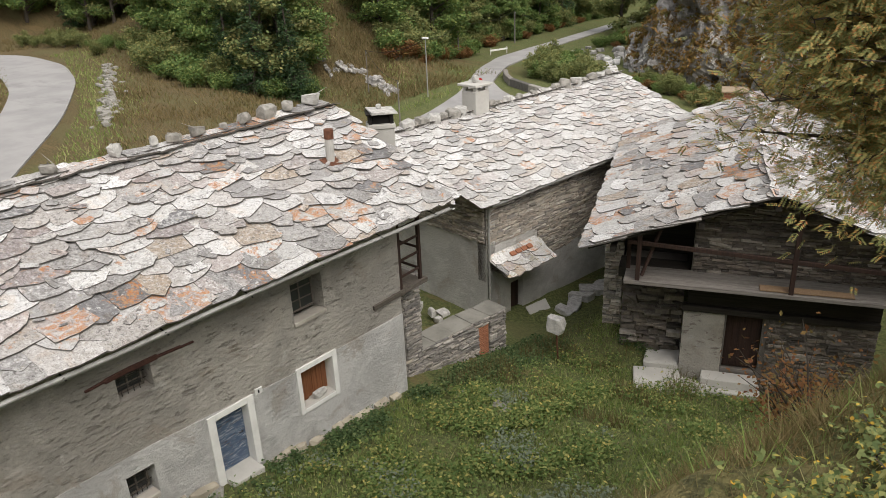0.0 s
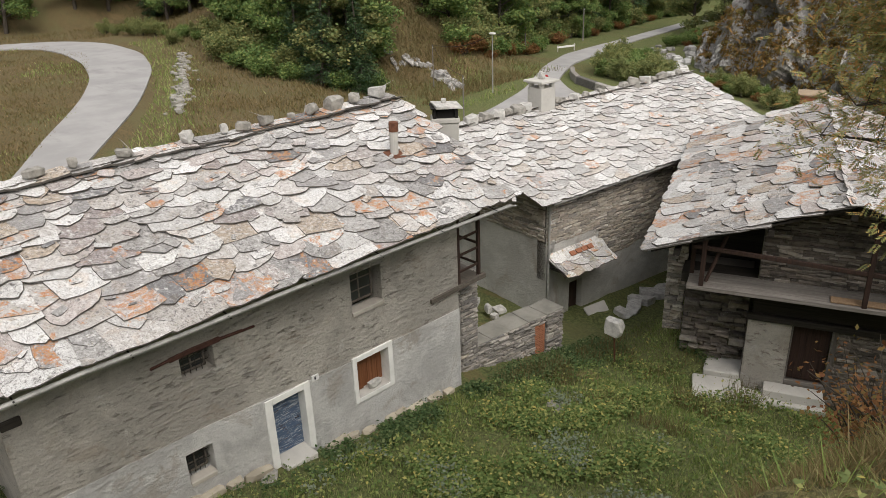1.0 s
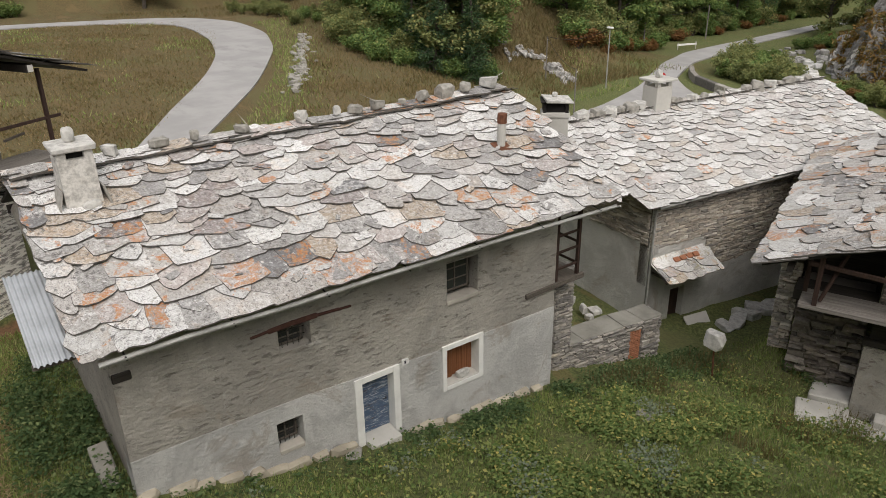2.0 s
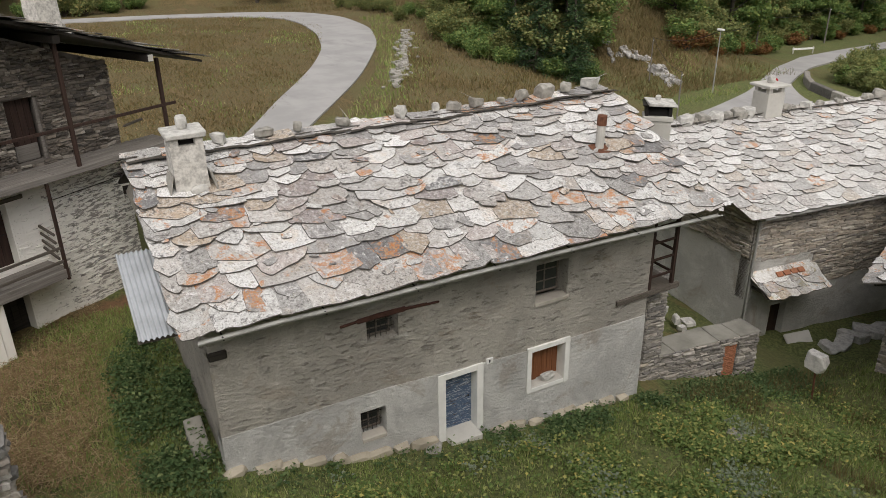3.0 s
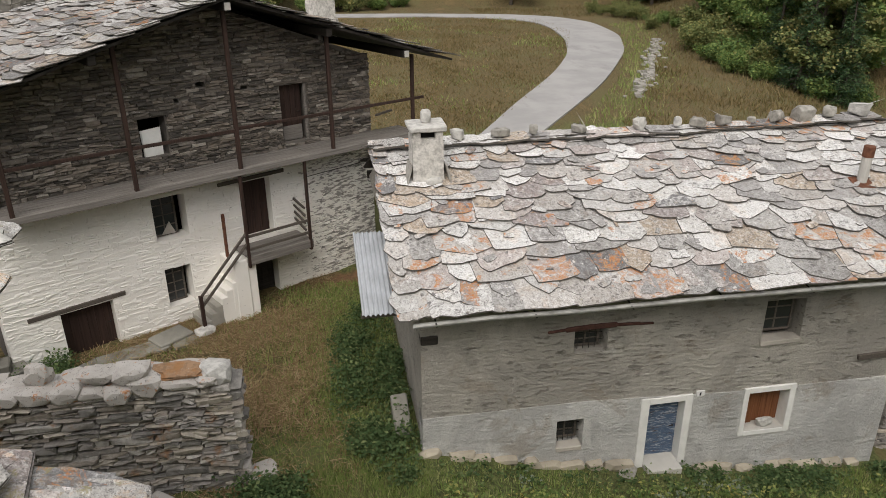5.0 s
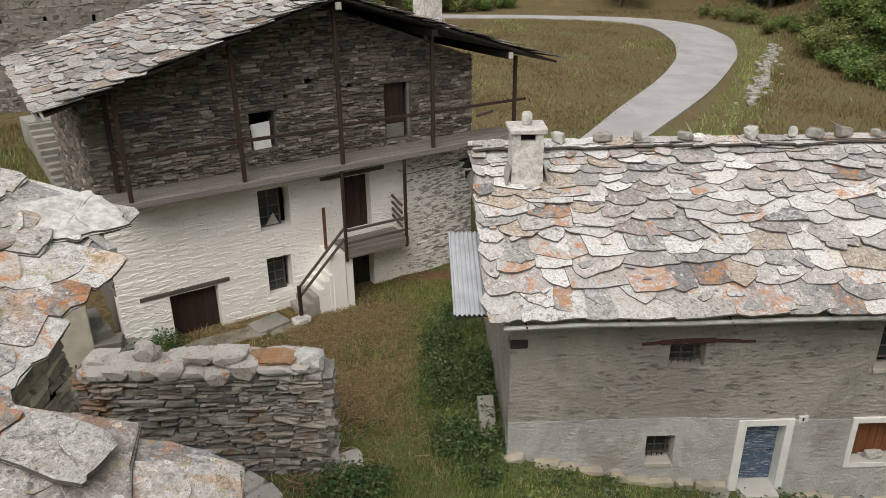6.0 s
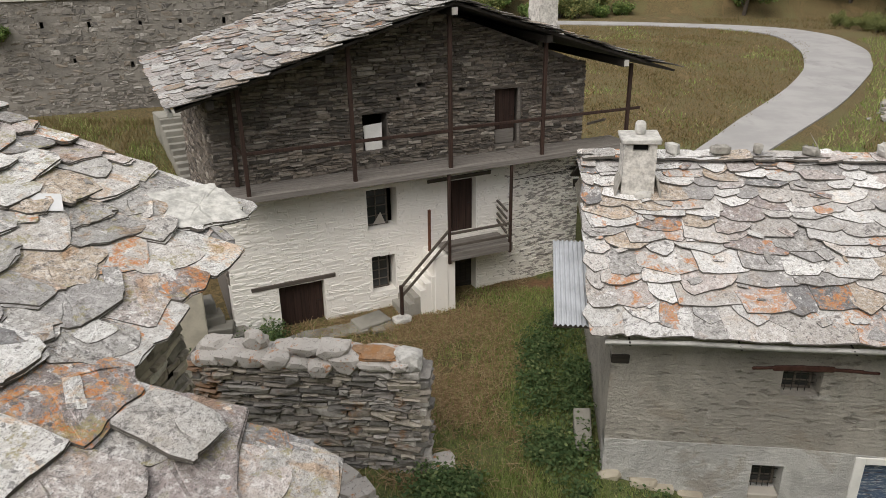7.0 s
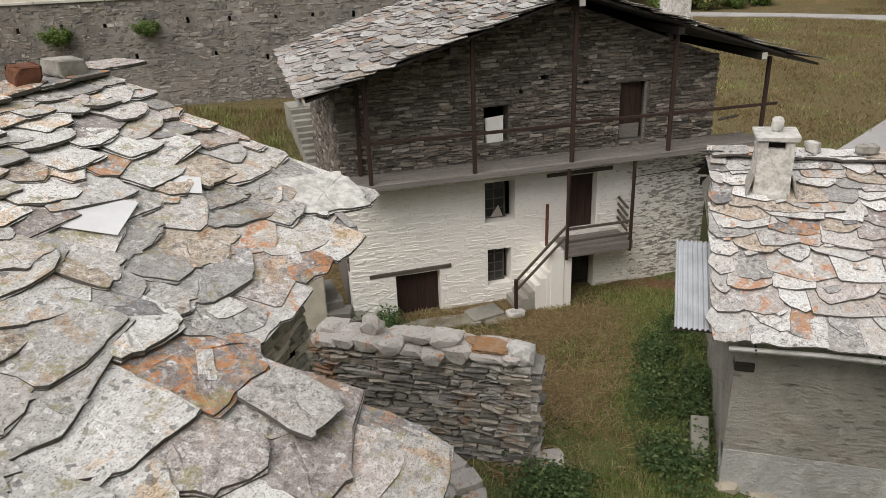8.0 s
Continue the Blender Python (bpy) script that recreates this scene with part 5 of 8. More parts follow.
    for k, x in enumerate(np.arange(-6.6, 5.4, 1.15)):
        bm = bmesh.new()
        beam(bm, (x, -1.0, 4.36), (x, 0.2, 4.36), 0.13, 0.14, 0.015)
        part("joist", bm, OLD_WOOD, balcony)
    bm = bmesh.new()
    beam(bm, (-6.95, -1.07, 4.38), (5.8, -1.07, 4.38), 0.05, 0.16, 0.008)
    part("edge_board", bm, GREY_BOARD, balcony)
    for s, zt in ((-6.29, 7.35), (-3.4, 8.15), (-0.52, 9.0), (2.52, 7.9), (5.6, 6.95)):
        bm = bmesh.new()
        beam(bm, (s, -1.0, 4.28), (s, -1.0, zt), 0.105, 0.105, 0.012)
        part("balcony_post", bm, POST_WOOD, h, "slender dark brown balcony post")
    bm = bmesh.new()
    beam(bm, (-6.42, -0.1, 4.5), (-6.36, -0.1, 7.0), 0.11)
    part("balcony_post", bm, POST_WOOD, h)
    for a, b in ((-6.35, -0.5), (-0.5, 6.05)):
        bm = bmesh.new()
        beam(bm, (a, -1.0, 5.6), (b, -1.0, 5.55), 0.06, 0.09, 0.01)
        part("balcony_rail", bm, POST_WOOD, h)
    bm = bmesh.new()
    beam(bm, (-6.32, -1.0, 5.6), (-6.4, 0, 5.6), 0.06, 0.08)
    part("balcony_rail", bm, POST_WOOD, h)
    bm = bmesh.new()
    beam(bm, (4.4, -0.6, 5.12), (5.2, -0.4, 5.14), 0.07)
    part("loose_pole", bm, OLD_WOOD, h)
    # landing and stair
    bm = bmesh.new()
    for k in range(5):
        box(bm, (-0.62, -1.02 + k * 0.2, 1.74), (1.55, -0.83 + k * 0.2, 1.78), 0.005)
    land_floor = part("landing", bm, GREY_BOARD, h, "small plank landing")
    bm = bmesh.new()
    box(bm, (-0.62, -1.06, 1.52), (1.55, -1.02, 1.79), 0.006)
    part("fascia_board", bm, GREY_BOARD, land_floor)
    bm = bmesh.new()
    box(bm, (-1.1, -0.98, -0.3), (-0.64, 0.0, 1.72), 0.03, 0.025)
    part("landing_pier", bm, LIMEWASH, h, "whitewashed masonry pier")
    for x, z0, z1 in ((-0.6, 1.45, 4.3), (1.47, 1.45, 4.35)):
        bm = bmesh.new()
        beam(bm, (x, -1.02, z0), (x, -1.02, z1), 0.085)
        part("landing_post", bm, POST_WOOD, h)
    for z in (2.42, 2.02):
        bm = bmesh.new()
        beam(bm, (-0.6, -1.02, z), (1.47, -1.02, z), 0.05, 0.08)
        part("landing_rail", bm, OLD_WOOD, h)
    bm = bmesh.new()
    for k in range(4):
        beam(bm, (1.5, -0.95 + 0.2, 2.0 + k * 0.24), (1.52, -0.05, 2.2 + k * 0.22), 0.05, 0.08)
    part("side_gate", bm, OLD_WOOD, h, "leaning slatted gate")
    for k in range(9):
        x = -2.15 + k * 0.19
        z = 0.19 * (k + 1) - 0.05
        bm = bmesh.new()
        box(bm, (x, -0.95, -0.4), (x + 0.24, -0.02, z), 0.015, 0.012)
        part("step", bm, LIMEWASH if k > 2 else WORN_STEP, h, "worn whitewashed stone step" if k > 2 else "")
    bm = bmesh.new()
    beam(bm, (-2.2, -1.02, -0.1), (-2.2, -1.02, 1.05), 0.1)
    part("stair_post", bm, POST_WOOD, h)
    for dz in (0.0, -0.32):
        bm = bmesh.new()
        beam(bm, (-2.2, -1.02, 1.0 + dz), (-0.6, -1.02, 2.55 + dz), 0.05, 0.08)
        part("stair_rail", bm, OLD_WOOD, h)
    bm = bmesh.new()
    beam(bm, (-1.0, -0.4, 1.1), (-0.98, -0.4, 3.05), 0.08)
    part("short_post", bm, RUST, h, "short reddish iron-brown post")
    bm = bmesh.new()
    rock(bm, (-2.25, -1.1, -0.02), (0.35, 0.26, 0.14), 1.7)
    part("post_footing", bm, WHITE_STONE, h)
    # roof
    front_y, length_y = -1.5, 9.0
    lenL, lenR = math.hypot(7.3, 2.12), math.hypot(7.5, 2.35)
    left_pl = Matrix.Translation((-7.85, front_y + length_y, 6.95)) @ pose(0, 0, 0, 0, 0, -90) @ pose(0, 0, 0, math.degrees(math.asin(2.12 / lenL)))
    right_pl = Matrix.Translation((6.95, front_y, 6.72)) @ pose(0, 0, 0, 0, 0, 90) @ pose(0, 0, 0, math.degrees(math.asin(2.35 / lenR)))
    roof = roof_deck(h, left_pl, length_y, lenL)
    roof_r = roof_deck(h, right_pl, length_y, lenR)
    lay_slabs(roof, left_pl, length_y, lenL, SLAB_OLD, 0.4, 0.3, (0.4, 1.0), (0.4, 0.9), seed=41, near=300, order=lambda q: -q[0])
    lay_slabs(roof_r, right_pl, length_y, lenR, SLAB_OLD, 0.46, 0.4, (0.4, 1.0), (0.4, 0.9), seed=42, near=150, order=lambda q: q[0])
    for s, z in ((-7.0, 6.98), (-4.0, 7.85), (-0.55, 8.82), (2.4, 7.92), (5.1, 7.05)):
        bm = bmesh.new()
        beam(bm, (s, front_y + 0.1, z), (s, 7.4, z), 0.2, 0.22, 0.015)
        purlin = part("purlin", bm, DARK_WOOD, h)
        if s in (-0.55, 5.1):
            bm = bmesh.new()
            box(bm, (s - 0.085, front_y + 0.08, z - 0.095), (s + 0.085, front_y + 0.103, z + 0.095), 0.01)
            part("end_cap", bm, CONCRETE, purlin, "pale end grain")
    bm = bmesh.new()
    tube(bm, [(-7.93, front_y + 0.0, 6.86), (-7.93, 7.3, 6.9)], 0.07, 8)
    part("gutter", bm, ZINC, h, "grey eaves gutter")
    bm = bmesh.new()
    tube(bm, [(4.75, 0.0, 3.55), (4.0, -0.06, 3.5), (2.0, -0.06, 3.45)], 0.012, 5)
    part("wire", bm, IRON, h)
    return h


balcony_house()
stone_chimney((-8.45 - 0.509 * 5.2 - 0.861 * 3.6, -4.04 + 0.861 * 5.2 - 0.509 * 3.6, 0.1), 0.75, 0.75, 6.9, 8.75, "whitewashed chimney behind the ridge of the gabled house", turn=120)


# ---- the house beyond, parallel to the long one ----
def back_house():
    h = thing("stone_house", "long stone house with grey rendered base and pale slab roof", "house", pose(-2.6, 18.9, 0, 0, 0, 84.6))
    L, zr = 14.6, lambda x: float(np.interp(x, [0, 3.0, 3.05, 14.6], [-0.45, -0.5, -1.95, -1.75]))
    door = (1.36, 2.13, -4.2, -2.5)
    bm = wall_panel([0, 1.2, 3.0, 3.05, 8, L], [-5.5, -2.2], [door], 0.5, top=zr)
    part("lower_wall", bm, H2_RENDER, h, "smooth grey cement render")
    bm = wall_panel([0, L], [-2.0, 1.45], [], 0.45, y0=0.04)
    upper = part("upper_wall", bm, MORTAR, h, "dry-laid grey schist wall")
    rows = courses(0.0, 11.5, -2.0, 1.4, [], 0.05, 0.13, 0.18, 0.62, inside=lambda x, z: z > zr(x) - 0.02, seed=51)
    lay_stones(upper, "stone", rows, GREY_STONE, 0.14, 0.04, 0.03, 300, seed=52)
    # gable towards the long house
    bm = gable_panel(8.6, -5.5, 1.4, 3.2, 0.003, 0.45)
    g = part("gable_wall", bm, H2_RENDER, h, "grey rendered gable wall")
    rows = courses(0.05, 8.5, -0.35, 3.0, [], 0.06, 0.14, 0.18, 0.6, inside=lambda x, z: z < 1.4 + 1.8 * (1 - abs(x - 4.3) / 4.3) and (z > 0.2 or x > 5.5 or z > 0.4 - 0.13 * x), seed=53)
    lay_stones(g, "stone", rows, GREY_STONE, 0.12, 0.05, 0.0, 200, face=Matrix(((0, 1, 0, 0.003), (-1, 0, 0, 8.6), (0, 0, 1, 0), (0, 0, 0, 1))), seed=54)
    part("gable_wall", gable_panel(8.6, -5.5, 1.4, 3.2, L - 0.45, 0.45), MORTAR, h)
    bm = bmesh.new()
    box(bm, (0.01, 8.2, -5), (L - 0.01, 8.6, 1.4))
    part("back_wall", bm, MORTAR, h)
    plank_door(h, door[0] + 0.02, door[1] - 0.02, door[2], door[3], 0.25, DOOR_WOOD, 4, "dark brown plank door")
    # canopy of slabs over the door
    bm = bmesh.new()
    m = Matrix.Translation((0.05, -0.95, -1.52)) @ pose(0, 0, 0, 30)
    box(bm, (0, 0, -0.06), (2.75, 1.08, 0.0), 0.01, 0, m)
    can = part("door_canopy", bm, OLD_WOOD, h, "little slab canopy over the door")
    lay_slabs(can, m, 2.75, 1.0, SLAB_NEAR, 0.42, 0.36, (0.4, 0.9), (0.4, 0.8), seed=55)
    for k in range(4):
        bm = bmesh.new()
        box(bm, (0.9 + k * 0.33, 0.66, 0.13), (1.17 + k * 0.33, 0.86, 0.2), 0.012, 0.008, m)
        part("brick", bm, BRICK, can, "orange brick weighting the canopy" if k == 0 else "")
    bm = bmesh.new()
    beam(bm, (0.25, 0.0, -1.5), (0.25, -0.85, -1.5), 0.08)
    beam(bm, (2.6, 0.0, -1.5), (2.6, -0.85, -1.5), 0.08)
    part("canopy_bracket", bm, OLD_WOOD, can)
    # roof
    front = slope(-0.75, -0.52, 1.48, 21.8)
    back = Matrix.Translation((15.0, 9.12, 1.48)) @ pose(0, 0, 0, 0, 0, 180) @ pose(0, 0, 0, 21.8)
    roof = roof_deck(h, front, 15.7, 5.2)
    roof_deck(h, back, 15.7, 5.2)
    wide = slope(-3.0, -0.52, 1.48, 21.8)
    lay_slabs(roof, wide, 17.95, 5.2, SLAB_PALE, 0.44, 0.32, (0.5, 1.05), (0.4, 0.85), seed=56, near=300, order=lambda q: q[0], keep=lambda x, q: x > 2.2 - 2.6 * max(0, q) / 5.2)
    bm = bmesh.new()
    box(bm, (1.15, 2.4, -0.07), (2.3, 5.2, -0.01))
    bmesh.ops.transform(bm, matrix=wide, verts=bm.verts)
    part("roof_deck", bm, DARK_WOOD, h)
    lay_slabs(roof, back, 15.7, 5.2, SLAB, 0.8, 0.7, seed=57, near=0)
    bm = bmesh.new()
    tube(bm, [(-0.4, -0.64, 1.42), (15.0, -0.64, 1.44)], 0.06, 8)
    g = part("gutter", bm, ZINC, h, "grey metal gutter")
    bm = bmesh.new()
    tube(bm, [(0.02, -0.6, 1.38), (0.02, -0.1, 1.1), (0.02, -0.1, -3.4)], 0.045, 8)
    part("downpipe", bm, ZINC, h, "grey downpipe at the corner")
    rr = np.random.default_rng(9)
    u, n = Vector((0.094, 0.996, 0)), Vector((-0.996, 0.094, 0))
    for k, s in enumerate((0.1, 0.47, 0.9, 1.5, 2.1, 2.6, 3.06, 5.0, 5.4, 6.17, 6.9, 7.96, 8.8, 9.6, 10.34, 11.24, 11.9, 12.57, 13.3, 13.9)):
        p = Vector((-2.6, 18.9, 3.44)) + s * u + 4.3 * n
        z = rr.uniform(0.14, 0.27)
        ridge_stone(p, (z * 1.15, z, z * 0.85), 20 + k, GREY_BOULDER if k % 3 else WHITE_STONE, "rough stone lying along the roof ridge")


back_house()


def white_chimney():
    p = Vector((-2.6, 18.9, 0)) + 4.05 * Vector((0.094, 0.996, 0)) + 4.3 * Vector((-0.996, 0.094, 0))
    c = thing("rendered_chimney", "tall pale rendered chimney with a stone cap", "chimney", pose(p.x, p.y, 0, 0, 0, 84))
    bm = bmesh.new()
    box(bm, (-0.42, -0.42, 2.9), (0.42, 0.42, 4.35), 0.02)
    part("shaft", bm, CONCRETE, c)
    for a in (-0.3, 0.3):
        for b in (-0.3, 0.3):
            bm = bmesh.new()
            box(bm, (a - 0.09, b - 0.09, 4.35), (a + 0.09, b + 0.09, 4.55), 0.01)
            part("corner_pier", bm, CONCRETE, c)
    bm = bmesh.new()
    box(bm, (-0.55, -0.55, 4.55), (0.55, 0.55, 4.66), 0.02, 0.01)
    part("cap_slab", bm, CONCRETE, c)
    bm = bmesh.new()
    rock(bm, (0, 0, 4.82), (0.16, 0.16, 0.2), 6.1)
    part("top_stone", bm, WHITE_STONE, c)


white_chimney()


def dark_chimney():
    c = thing("slab_chimney", "low stone chimney with a dark slab-built hood", "chimney", pose(-4.65, 15.75, 3.55, 0, 0, 50) @ Matrix.Diagonal((0.8, 0.8, 0.86, 1)))
    bm = bmesh.new()
    box(bm, (-0.56, -0.5, -1.5), (0.56, 0.5, 1.4), 0.03, 0.03)
    box(bm, (-0.6, -0.54, 1.24), (0.6, 0.54, 1.42), 0.03, 0.02)
    part("shaft", bm, CONCRETE, c)
    for a in (-0.46, 0.46):
        bm = bmesh.new()
        box(bm, (a - 0.07, -0.45, 1.4), (a + 0.07, 0.45, 1.8), 0.015, 0.01)
        part("hood_side", bm, IRON, c, "soot-blackened slab")
    # black block fills the hood, its inner shade put into the colour
    bm = bmesh.new()
    box(bm, (-0.38, -0.34, 1.4), (0.38, 0.34, 1.77))
    part("flue", bm, DARKNESS, c, "black flue block, soot and inner shade")
    bm = bmesh.new()
    box(bm, (-0.62, -0.52, 1.78), (0.62, 0.52, 1.86), 0.015, 0.03)
    part("hood_slab", bm, IRON, c)
    bm = bmesh.new()
    box(bm, (-0.66, -0.55, 1.86), (0.5, 0.5, 1.95), 0.015, 0.03, pose(0, 0, 0, 3, 4, 8))
    part("cap_slab", bm, WHITE_STONE, c, "pale cap slab")
    bm = bmesh.new()
    rock(bm, (-0.05, 0, 2.05), (0.14, 0.12, 0.12), 8.3)
    part("top_stone", bm, WHITE_STONE, c)


dark_chimney()


# ---- the barn with the gallery ----
def barn():
    h = thing("barn", "dark timber and stone barn with open gallery, slab roof", "barn", pose(6.56, 19.02, -2.5, 0, 0, 22.3))
    Z = 2.5
    door = (0.0, 1.14, 0.0, 1.98)
    bm = wall_panel([-1.25, 4.2], [-1.2, 2.02], [door], 0.5)
    low = part("lower_wall", bm, MORTAR, h, "schist base wall of the barn")
    rows = courses(-1.22, 4.2, -0.6, 2.0, [(-1.25, -0.02, -1, 3), (door[0], door[1] + 0.1, -1, 2.0)], 0.06, 0.16, 0.2, 0.6, seed=61)
    lay_stones(low, "stone", rows, BROWN_STONE, 0.14, 0.05, 0.0, 200, seed=62)
    bm = bmesh.new()
    box(bm, (-1.24, -0.05, -0.6), (-0.02, 0.45, 1.98), 0.03, 0.02)
    part("corner_pier", bm, plaster_material("flaking_pier_render", (0.70, 0.665, 0.60), (0.30, 0.25, 0.22), "x", 0.6), h, "pale flaking rendered pier")
    plank_door(h, door[0] + 0.06, door[1] - 0.06, 0.05, 1.92, 0.22, DOOR_WOOD, 5, "dark red-brown barn door")
    for a, b in (((0.0, 0.1, 0.0), (0.0, 0.1, 1.95)), ((1.14, 0.1, 0.0), (1.14, 0.1, 1.95)), ((0.0, 0.05, 0.02), (1.14, 0.05, 0.02))):
        bm = bmesh.new()
        beam(bm, a, b, 0.1, 0.1, 0.01)
        part("door_frame", bm, GREY_BOARD, h)
    bm = bmesh.new()
    beam(bm, (-1.3, -0.05, 2.12), (4.2, -0.05, 2.12), 0.22, 0.2, 0.02)
    part("lintel_beam", bm, DARK_WOOD, h)
    bm = bmesh.new()
    box(bm, (-1.15, -0.02, 2.24), (4.2, 0.05, 3.2), 0.01)
    part("boarded_band", bm, DARK_WOOD, h, "dark boarding under the gallery")
    bm = bmesh.new()
    box(bm, (-3.05, -1.04, 3.27), (4.3, 0.0, 3.3))
    floor = part("gallery_floor", bm, GREY_BOARD, h, "grey weathered gallery planks")
    for k in range(6):
        bm = bmesh.new()
        box(bm, (-3.05, -1.05 + k * 0.18, 3.3), (4.3, -0.88 + k * 0.18, 3.34 + 0.004 * (k % 2)), 0.006)
        part("plank", bm, GREY_BOARD, floor)
    bm = bmesh.new()
    beam(bm, (-3.05, -1.06, 3.27), (4.3, -1.06, 3.27), 0.06, 0.13, 0.01)
    part("edge_beam", bm, GREY_BOARD, floor)
    bm = bmesh.new()
    box(bm, (0.75, -1.0, 3.36), (3.2, -0.68, 3.41), 0.01, 0.008)
    part("loose_plank", bm, wood_material("fresh_plank", (0.30, 0.21, 0.13), (0.2, 0.13, 0.08)), floor, "lighter brown loose plank")
    for x in np.arange(-2.8, 4.2, 1.2):
        bm = bmesh.new()
        beam(bm, (x, -1.0, 3.22), (x, 0.1, 3.22), 0.12, 0.14, 0.012)
        part("joist", bm, DARK_WOOD, floor)
    # upper storey set behind the gallery
    under = lambda x: min(5.2 + (x + 1.12) * 0.38, 5.95 - max(0, x - 0.9) * 0.38)
    bm = wall_panel([-1.12, 0.9, 4.2], [3.2, 5.9], [], 0.4, y0=0.05, top=under)
    up = part("upper_wall", bm, MORTAR, h, "dark rubble wall behind the gallery")
    lay_stones(up, "stone", courses(-1.1, 4.2, 3.3, 6.0, [], 0.05, 0.14, 0.2, 0.7, inside=lambda x, z: z < under(x) - 0.08, seed=63), BROWN_STONE, 0.14, 0.05, 0.05, 150, seed=64)
    bm = bmesh.new()
    box(bm, (-3.25, 1.6, 2.3), (-1.1, 1.72, 4.45))
    part("inner_boarding", bm, DARK_WOOD, h, "dark boarded inner wall")
    bm = bmesh.new()
    box(bm, (-3.2, 0.95, -1.5), (-1.26, 1.6, 3.2), 0.02)
    base = part("gallery_base", bm, MORTAR, h, "rough rubble base under the open gallery")
    lay_stones(base, "stone", courses(-3.2, -1.26, -1.0, 3.1, [], 0.09, 0.26, 0.25, 0.8, seed=71), BROWN_STONE, 0.3, 0.14, 0.95, 80, seed=72, loose=1.6)
    bm = bmesh.new()
    box(bm, (-3.3, 0.0, 2.9), (-1.14, 0.9, 3.26), 0.02)
    part("gallery_sill", bm, DARK_WOOD, h)
    bm = bmesh.new()
    for x, z in ((-3.75, 0),):
        box(bm, (x, 1.2, 1.5), (x + 0.5, 11.8, 4.6), 0.03, 0.02)
    side = part("side_wall", bm, MORTAR, h)
    lay_stones(side, "stone", courses(-0.6, 0.0, 0.6, 4.5, [], 0.08, 0.18, 0.2, 0.5, seed=65), GREY_STONE, 0.2, 0.05, 1.15, 40, face=Matrix.Translation((-3.25, 0, 0)), seed=66)
    lay_stones(side, "stone", courses(0, 10, 0.6, 4.4, [], 0.1, 0.22, 0.25, 0.8, seed=67), GREY_STONE, 0.14, 0.05, 0.0, 100, face=Matrix(((0, 1, 0, -3.75), (-1, 0, 0, 11.8), (0, 0, 1, 0), (0, 0, 0, 1))), seed=68)
    bm = bmesh.new()
    box(bm, (-3.3, 11.4, 0.0), (4.2, 11.8, 4.6))
    part("back_wall", bm, MORTAR, h)
    bm = bmesh.new()
    box(bm, (3.8, 0.5, -1.0), (4.2, 11.4, 4.6))
    part("side_wall", bm, MORTAR, h)
    for a, b, w in (((-2.66, -1.0, 3.3), (-2.66, -1.0, 4.85), 0.13), ((-3.0, -0.2, 3.3), (-3.0, -0.2, 4.7), 0.12), ((1.57, -1.0, 3.2), (1.55, -1.0, 6.1), 0.13), ((-2.55, -0.95, 3.45), (-2.1, -0.7, 4.9), 0.09)):
        bm = bmesh.new()
        beam(bm, a, b, w, w, 0.012)
        part("gallery_post", bm, POST_WOOD, h, "dark brown timber post")
    bm = bmesh.new()
    beam(bm, (-3.0, -1.0, 4.55), (4.3, -1.0, 4.2), 0.08, 0.13, 0.012)
    part("gallery_rail", bm, POST_WOOD, h)
    # roof
    pl = 20.8
    lenL = 5.4
    left = Matrix.Translation((-4.15, 11.9, 2.02 + Z - 0.12)) @ pose(0, 0, 0, 0, 0, -90) @ pose(0, 0, 0, pl)
    width = 13.3
    right = Matrix.Translation((-4.15 + 2 * lenL * math.cos(radians(pl)), -1.4, 2.02 + Z - 0.12)) @ pose(0, 0, 0, 0, 0, 90) @ pose(0, 0, 0, pl)
    roof = roof_deck(h, left, width, lenL)
    roof_r = roof_deck(h, right, width, lenL)
    lay_slabs(roof, left, width, lenL, SLAB_BARN, 0.66, 0.5, (0.7, 1.4), (0.6, 1.3), seed=69, near=300, order=lambda q: -q[0], thick=(0.02, 0.045), edge=0.25)
    lay_slabs(roof_r, right, width, lenL, SLAB, 0.7, 0.6, seed=70, near=40, order=lambda q: q[0])
    for x, z in ((-3.4, 4.38), (-1.0, 5.3), (0.9, 5.98)):
        bm = bmesh.new()
        beam(bm, (x, -1.3, z), (x, 11, z), 0.16, 0.18)
        part("purlin", bm, DARK_WOOD, h)
    # paving and step before the door
    for cx, cy, cz, sx, sy, sz, turn, tilt in ((-1.85, -0.75, -0.3, 0.72, 0.72, 0.2, 6, 3), (-1.75, 0.55, -0.12, 0.56, 0.6, 0.24, -4, 4), (-1.66, 1.5, 0.16, 0.44, 0.5, 0.28, 5, 6), (-0.8, -0.9, -0.36, 0.45, 0.5, 0.18, -8, 2)):
        bm = bmesh.new()
        box(bm, (-sx, -sy, -sz * 2), (sx, sy, sz * 0.4), 0.035, 0.05, pose(cx, cy, cz, tilt, 0, turn))
        part("paving_slab", bm, CONCRETE, h, "pale stone slab beside the barn pier")
    bm = bmesh.new()
    box(bm, (-0.62, -0.85, -0.9), (1.2, -0.06, -0.34), 0.025, 0.02)
    part("lower_step", bm, CONCRETE, h, "worn concrete step before the barn door")
    bm = bmesh.new()
    box(bm, (-0.55, -0.6, -0.34), (1.12, -0.055, -0.05), 0.02, 0.012)
    part("step", bm, CONCRETE, h)


barn()


OLD_CAP = mortar_material("tan_cap_stone", (0.46, 0.36, 0.25), 0.35, 0.6)


